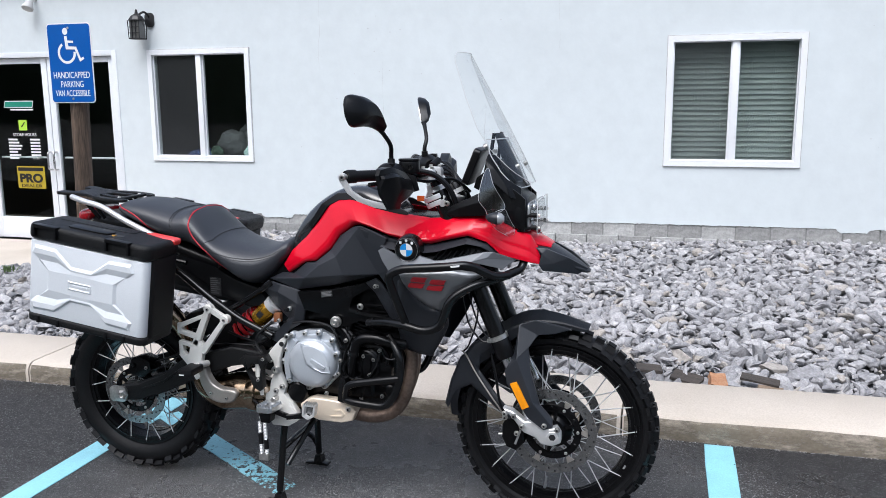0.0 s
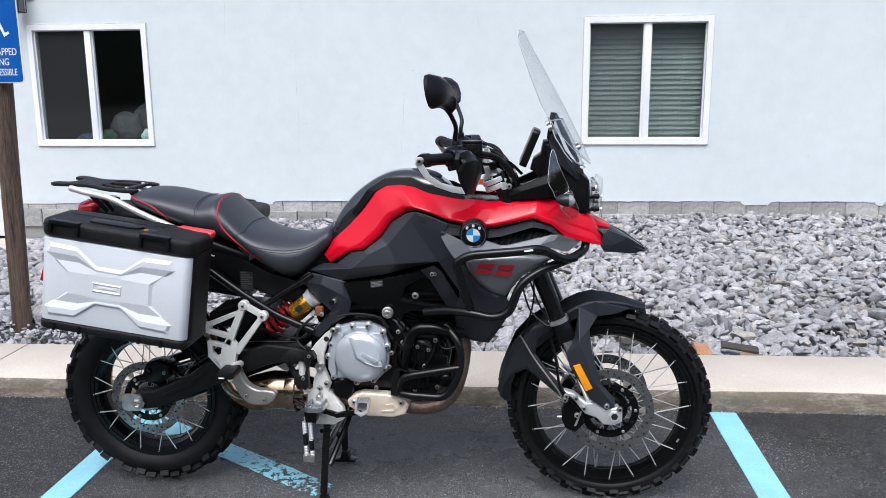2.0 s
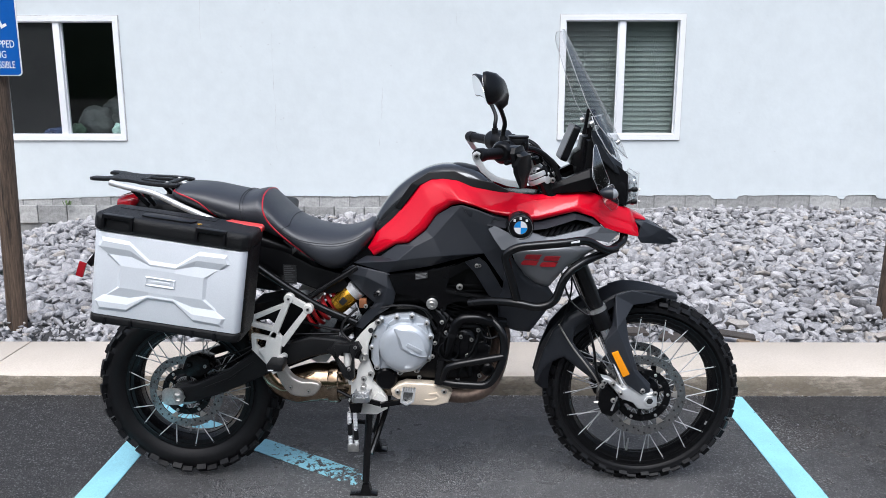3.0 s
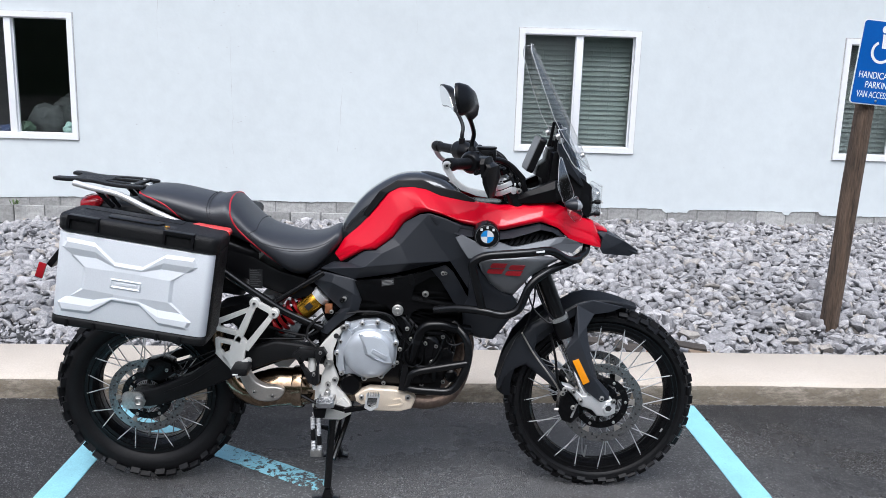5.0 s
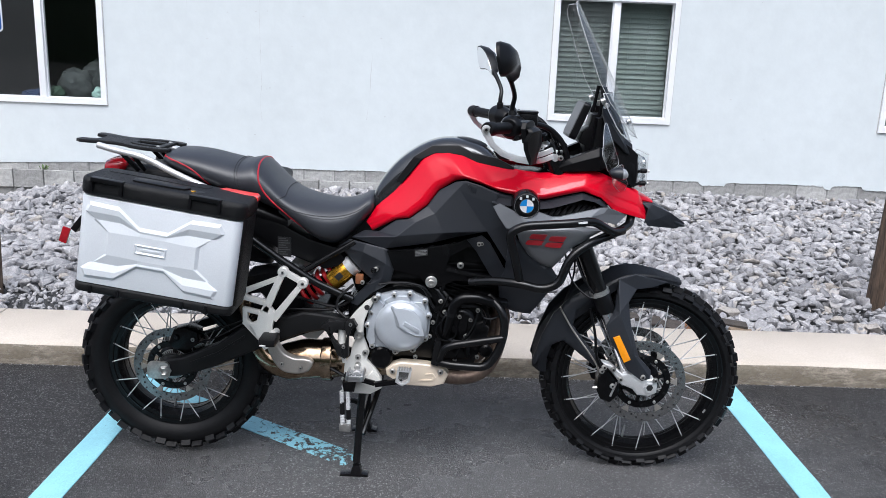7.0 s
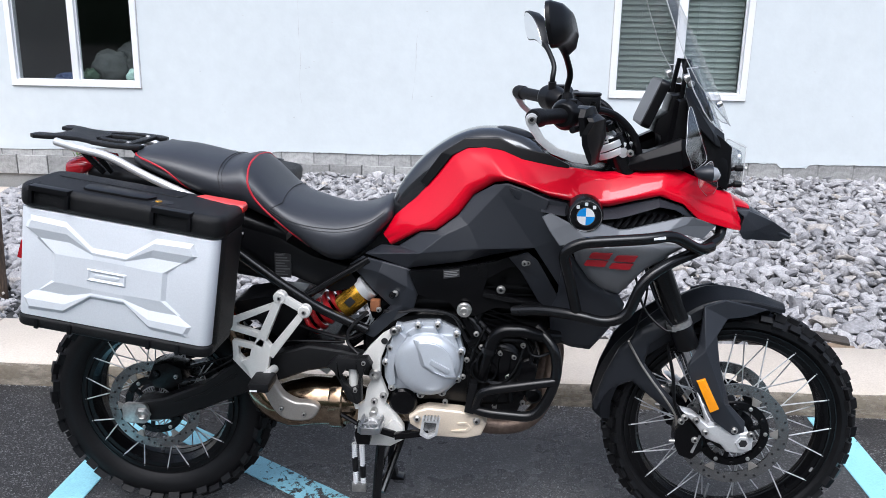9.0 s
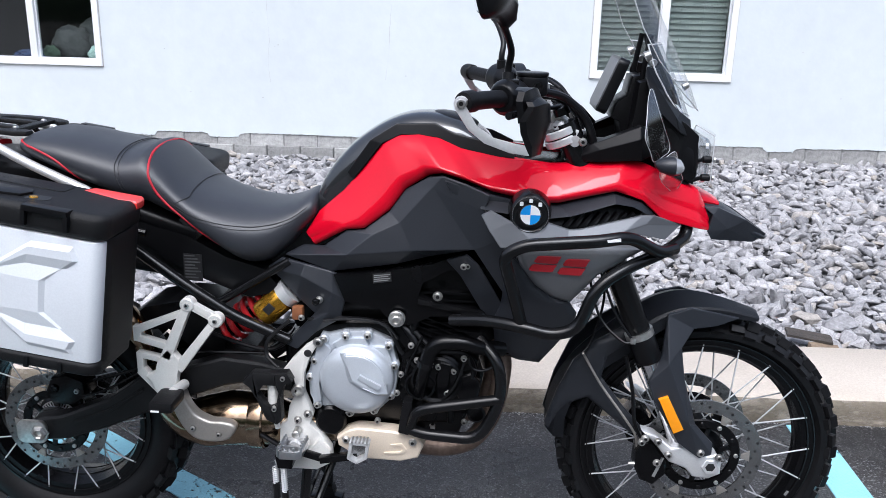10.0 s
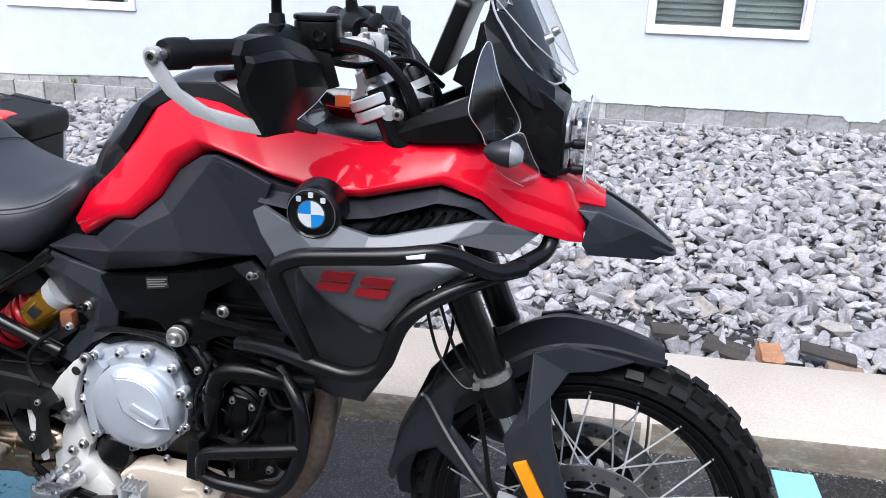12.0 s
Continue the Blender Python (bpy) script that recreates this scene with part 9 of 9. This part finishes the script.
for x in np.arange(-5.78, 11.9, 0.012):
    x = float(x)
    if x > patch[0]:
        patch = (x + rng.uniform(0.06, 0.32), rng.random() < 0.40)
    cover += ((0.040 if patch[1] else 0.004) - cover) * 0.55
    drop = cover + 0.007 * noise.noise((x * 13, 1, 0)) + 0.006 * noise.noise((x * 47, 5, 0)) + 0.25 * (0.045 * max(0, noise.noise((x * 1.7, 3, 0))) + 0.03 * max(0, noise.noise((x * 9, 7, 0))))
    low = 0.266 + 0.0065 * (x + 1.0) - drop
    a = [bm.verts.new((x, WALL + dy, z)) for dy, z in ((-0.0002, 0.33), (-0.0016, low), (0.004, low))]
    if prev:
        for j in range(2):
            bm.faces.new((prev[j], a[j], a[j + 1], prev[j + 1]))
    prev = a
tagged(finish(bm, "trim", M["wall"]), "ragged lower edge of flaking white wall paint", "paint edge", kind="structure")

# hairline cracks and blisters in the wall paint
def crack(x, z0, z1, lean, w):
    bm = bmesh.new()
    prev = None
    n = int((z1 - z0) / 0.02)
    for i in range(n + 1):
        z = z0 + (z1 - z0) * i / n
        c = x + lean * (z - z0) + 0.030 * noise.noise((x * 7, z * 3, 1)) + 0.007 * noise.noise((x * 7, z * 31, 2))
        h = w * max(0.0, 0.25 + noise.noise((x, z * 6, 4)))
        a = [bm.verts.new((c + d * (h + 0.0002), WALL - 0.0012, z)) for d in (-1, 1)]
        if prev:
            bm.faces.new((prev[0], prev[1], a[1], a[0]))
        prev = a
    return part("crack", bm, M["hairline"], wall_face, "hairline crack in white wall paint", smooth=None)


for x, z0, z1, lean, w in ((-3.38, 1.7, 2.6, 0.02, 0.0035), (-2.70, 0.7, 1.9, -0.01, 0.002), (-1.68, 0.75, 1.40, 0.05, 0.003), (-0.95, 1.9, 2.6, 0.02, 0.002)):
    crack(x, z0, z1, lean, w)
bm = bmesh.new()
for k in range(46):
    x, z = rng.choice((-2.66, -2.7, -1.7, -3.4, 2.0)) + rng.gauss(0, 0.16), rng.uniform(0.5, 2.5)
    r_ = rng.uniform(0.002, 0.009)
    bm.faces.new([bm.verts.new((x + r_ * rng.uniform(0.6, 1.6) * math.cos(a), WALL - 0.0011, z + 0.5 * r_ * math.sin(a))) for a in np.linspace(0, 5.4, 7)])
tagged(part("blisters", bm, M["hairline"], wall_face, smooth=None), kind="stuff")

protos = []
for k in range(22):
    bm = bmesh.new()
    flat = rng.uniform(0.46, 0.80)
    for i in range(rng.choice((9, 10, 11, 13))):
        v = Vector((rng.gauss(0, 1), rng.gauss(0, 1), rng.gauss(0, 1))).normalized() * rng.uniform(0.86, 1.08)
        bm.verts.new((v.x * rng.uniform(0.9, 1.15), v.y * rng.uniform(0.65, 0.95), max(-0.8, min(0.72, v.z)) * flat))
    r = bmesh.ops.convex_hull(bm, input=bm.verts)
    bmesh.ops.delete(bm, geom=[v for v in bm.verts if not v.link_faces], context="VERTS")
    bmesh.ops.dissolve_limit(bm, angle_limit=radians(14), verts=bm.verts[:], edges=bm.edges[:])
    bmesh.ops.bevel(bm, geom=bm.edges[:], offset=0.024, segments=1, affect="EDGES")
    bmesh.ops.recalc_face_normals(bm, faces=bm.faces)
    bmesh.ops.triangulate(bm, faces=bm.faces)
    me = bpy.data.meshes.new("stone")
    bm.to_mesh(me)
    bm.free()
    me.materials.append(M["stone"])
    protos.append(me)
PV = [np.array([v.co[:] for v in me.vertices]) for me in protos]
PF = [np.array([p.vertices[:] for p in me.polygons]) for me in protos]

V, F, off, near = [], [], 0, 0
spots = []
for layer in range(2):
    y = 2.80
    while y < 6.95:
        s0 = 0.072 if layer == 0 else 0.086
        x = -6.2
        while x < 5.2:
            gap = s0 * rng.uniform(0.75, 1.15)
            x += gap
            yy = y + rng.uniform(-0.04, 0.04)
            if yy < kerb_y(x) + 0.475 or yy > 6.93:
                continue
            if x < -5.15 and yy > 5.15:
                continue
            size = min(max(rng.lognormvariate(math.log(0.045), 0.27), 0.022), 0.085)
            bare = noise.noise((x * 1.1 + 3, yy * 1.6, 9))
            if (yy < kerb_y(x) + 0.95 and bare > 0.12) or math.hypot((x - 0.22) / 0.30, (yy - 3.24) / 0.15) < 0.9 + 0.3 * bare:
                size *= 0.42
            spots.append((x, yy, size, layer))
        y += s0 * 0.82
order = sorted(range(len(spots)), key=lambda i: (spots[i][1] - kerb_y(spots[i][0])) + 0.25 * abs(spots[i][0] - 0.4) - (1.0 if spots[i][3] else 0))
asparts = set(order[:300])
for i, (x, y, size, layer) in enumerate(spots):
    k = rng.randrange(len(protos))
    rot = Euler((rng.gauss(0, 0.30), rng.gauss(0, 0.30), rng.uniform(0, 6.28))).to_matrix()
    z = bed_z(x, y) + layer * 0.026 + rng.uniform(-0.012, 0.016) - 0.01
    sc = Vector((size * rng.uniform(0.85, 1.3), size * rng.uniform(0.8, 1.1), size * rng.uniform(0.75, 1.15)))
    m = Matrix.LocRotScale((x, y, z), rot, sc)
    if i in asparts:
        ob = new("stone", protos[k])
        ob.parent, ob.matrix_basis = gravel, m
    else:
        mm = np.array(m)
        V.append(PV[k] @ mm[:3, :3].T + mm[:3, 3])
        F.append(PF[k] + off)
        off += len(PV[k])
# fine chips that fill the gaps near the kerb
for k in range(5200):
    x = rng.uniform(-4.2, 3.2)
    y = kerb_y(x) + 0.47 + 1.9 * rng.random() ** 1.7
    q = rng.randrange(len(protos))
    size = rng.uniform(0.009, 0.022)
    z = bed_z(x, y) - 0.012 + rng.uniform(0, 0.012)
    mm = np.array(Matrix.LocRotScale((x, y, z), Euler((rng.uniform(0, 6), rng.uniform(0, 6), 0)).to_matrix(), Vector((size, size, size))))
    V.append(PV[q] @ mm[:3, :3].T + mm[:3, 3])
    F.append(PF[q] + off)
    off += len(PV[q])


def heap(name, V, F, material, parent):
    """Many small pieces joined into one mesh."""
    V, F = np.concatenate(V), np.concatenate(F)
    me = bpy.data.meshes.new(name)
    me.vertices.add(len(V))
    me.vertices.foreach_set("co", V.ravel())
    me.loops.add(F.size)
    me.loops.foreach_set("vertex_index", F.ravel().astype(np.int32))
    me.polygons.add(len(F))
    me.polygons.foreach_set("loop_start", np.arange(0, F.size, 3, dtype=np.int32))
    me.update()
    me.validate()
    me.materials.append(material)
    ob = tagged(new(name, me), kind="stuff")
    ob.parent = parent


def crumbs(name, spots, material, parent):
    V, F, off = [], [], 0
    for x, y, size in spots:
        q = rng.randrange(len(protos))
        m = np.array(Matrix.LocRotScale((x, y, size * 0.3), Euler((0, 0, rng.uniform(0, 6.28))).to_matrix(), Vector((size, size, size))))
        V.append(PV[q] @ m[:3, :3].T + m[:3, 3])
        F.append(PF[q] + off)
        off += len(PV[q])
    heap(name, V, F, material, parent)


heap("loose_stones", V, F, M["stones"], gravel)
# crumbs along the foot of the kerb, and grit scattered over the asphalt
foot = []
for k in range(1500):
    x = rng.uniform(-4.5, 4.0)
    if noise.noise((x * 2.3, 8, 1)) > -0.25:
        foot.append((x, kerb_y(x) - 0.003 - abs(rng.gauss(0, 0.006)), rng.uniform(0.0015, 0.0045)))
crumbs("crumbs", foot, M["stones"], kerb)
crumbs("grit", [(rng.uniform(-4.5, 3.5), rng.uniform(-0.8, 2.3), rng.uniform(0.0012, 0.0038)) for k in range(420)], M["stones"], ground)
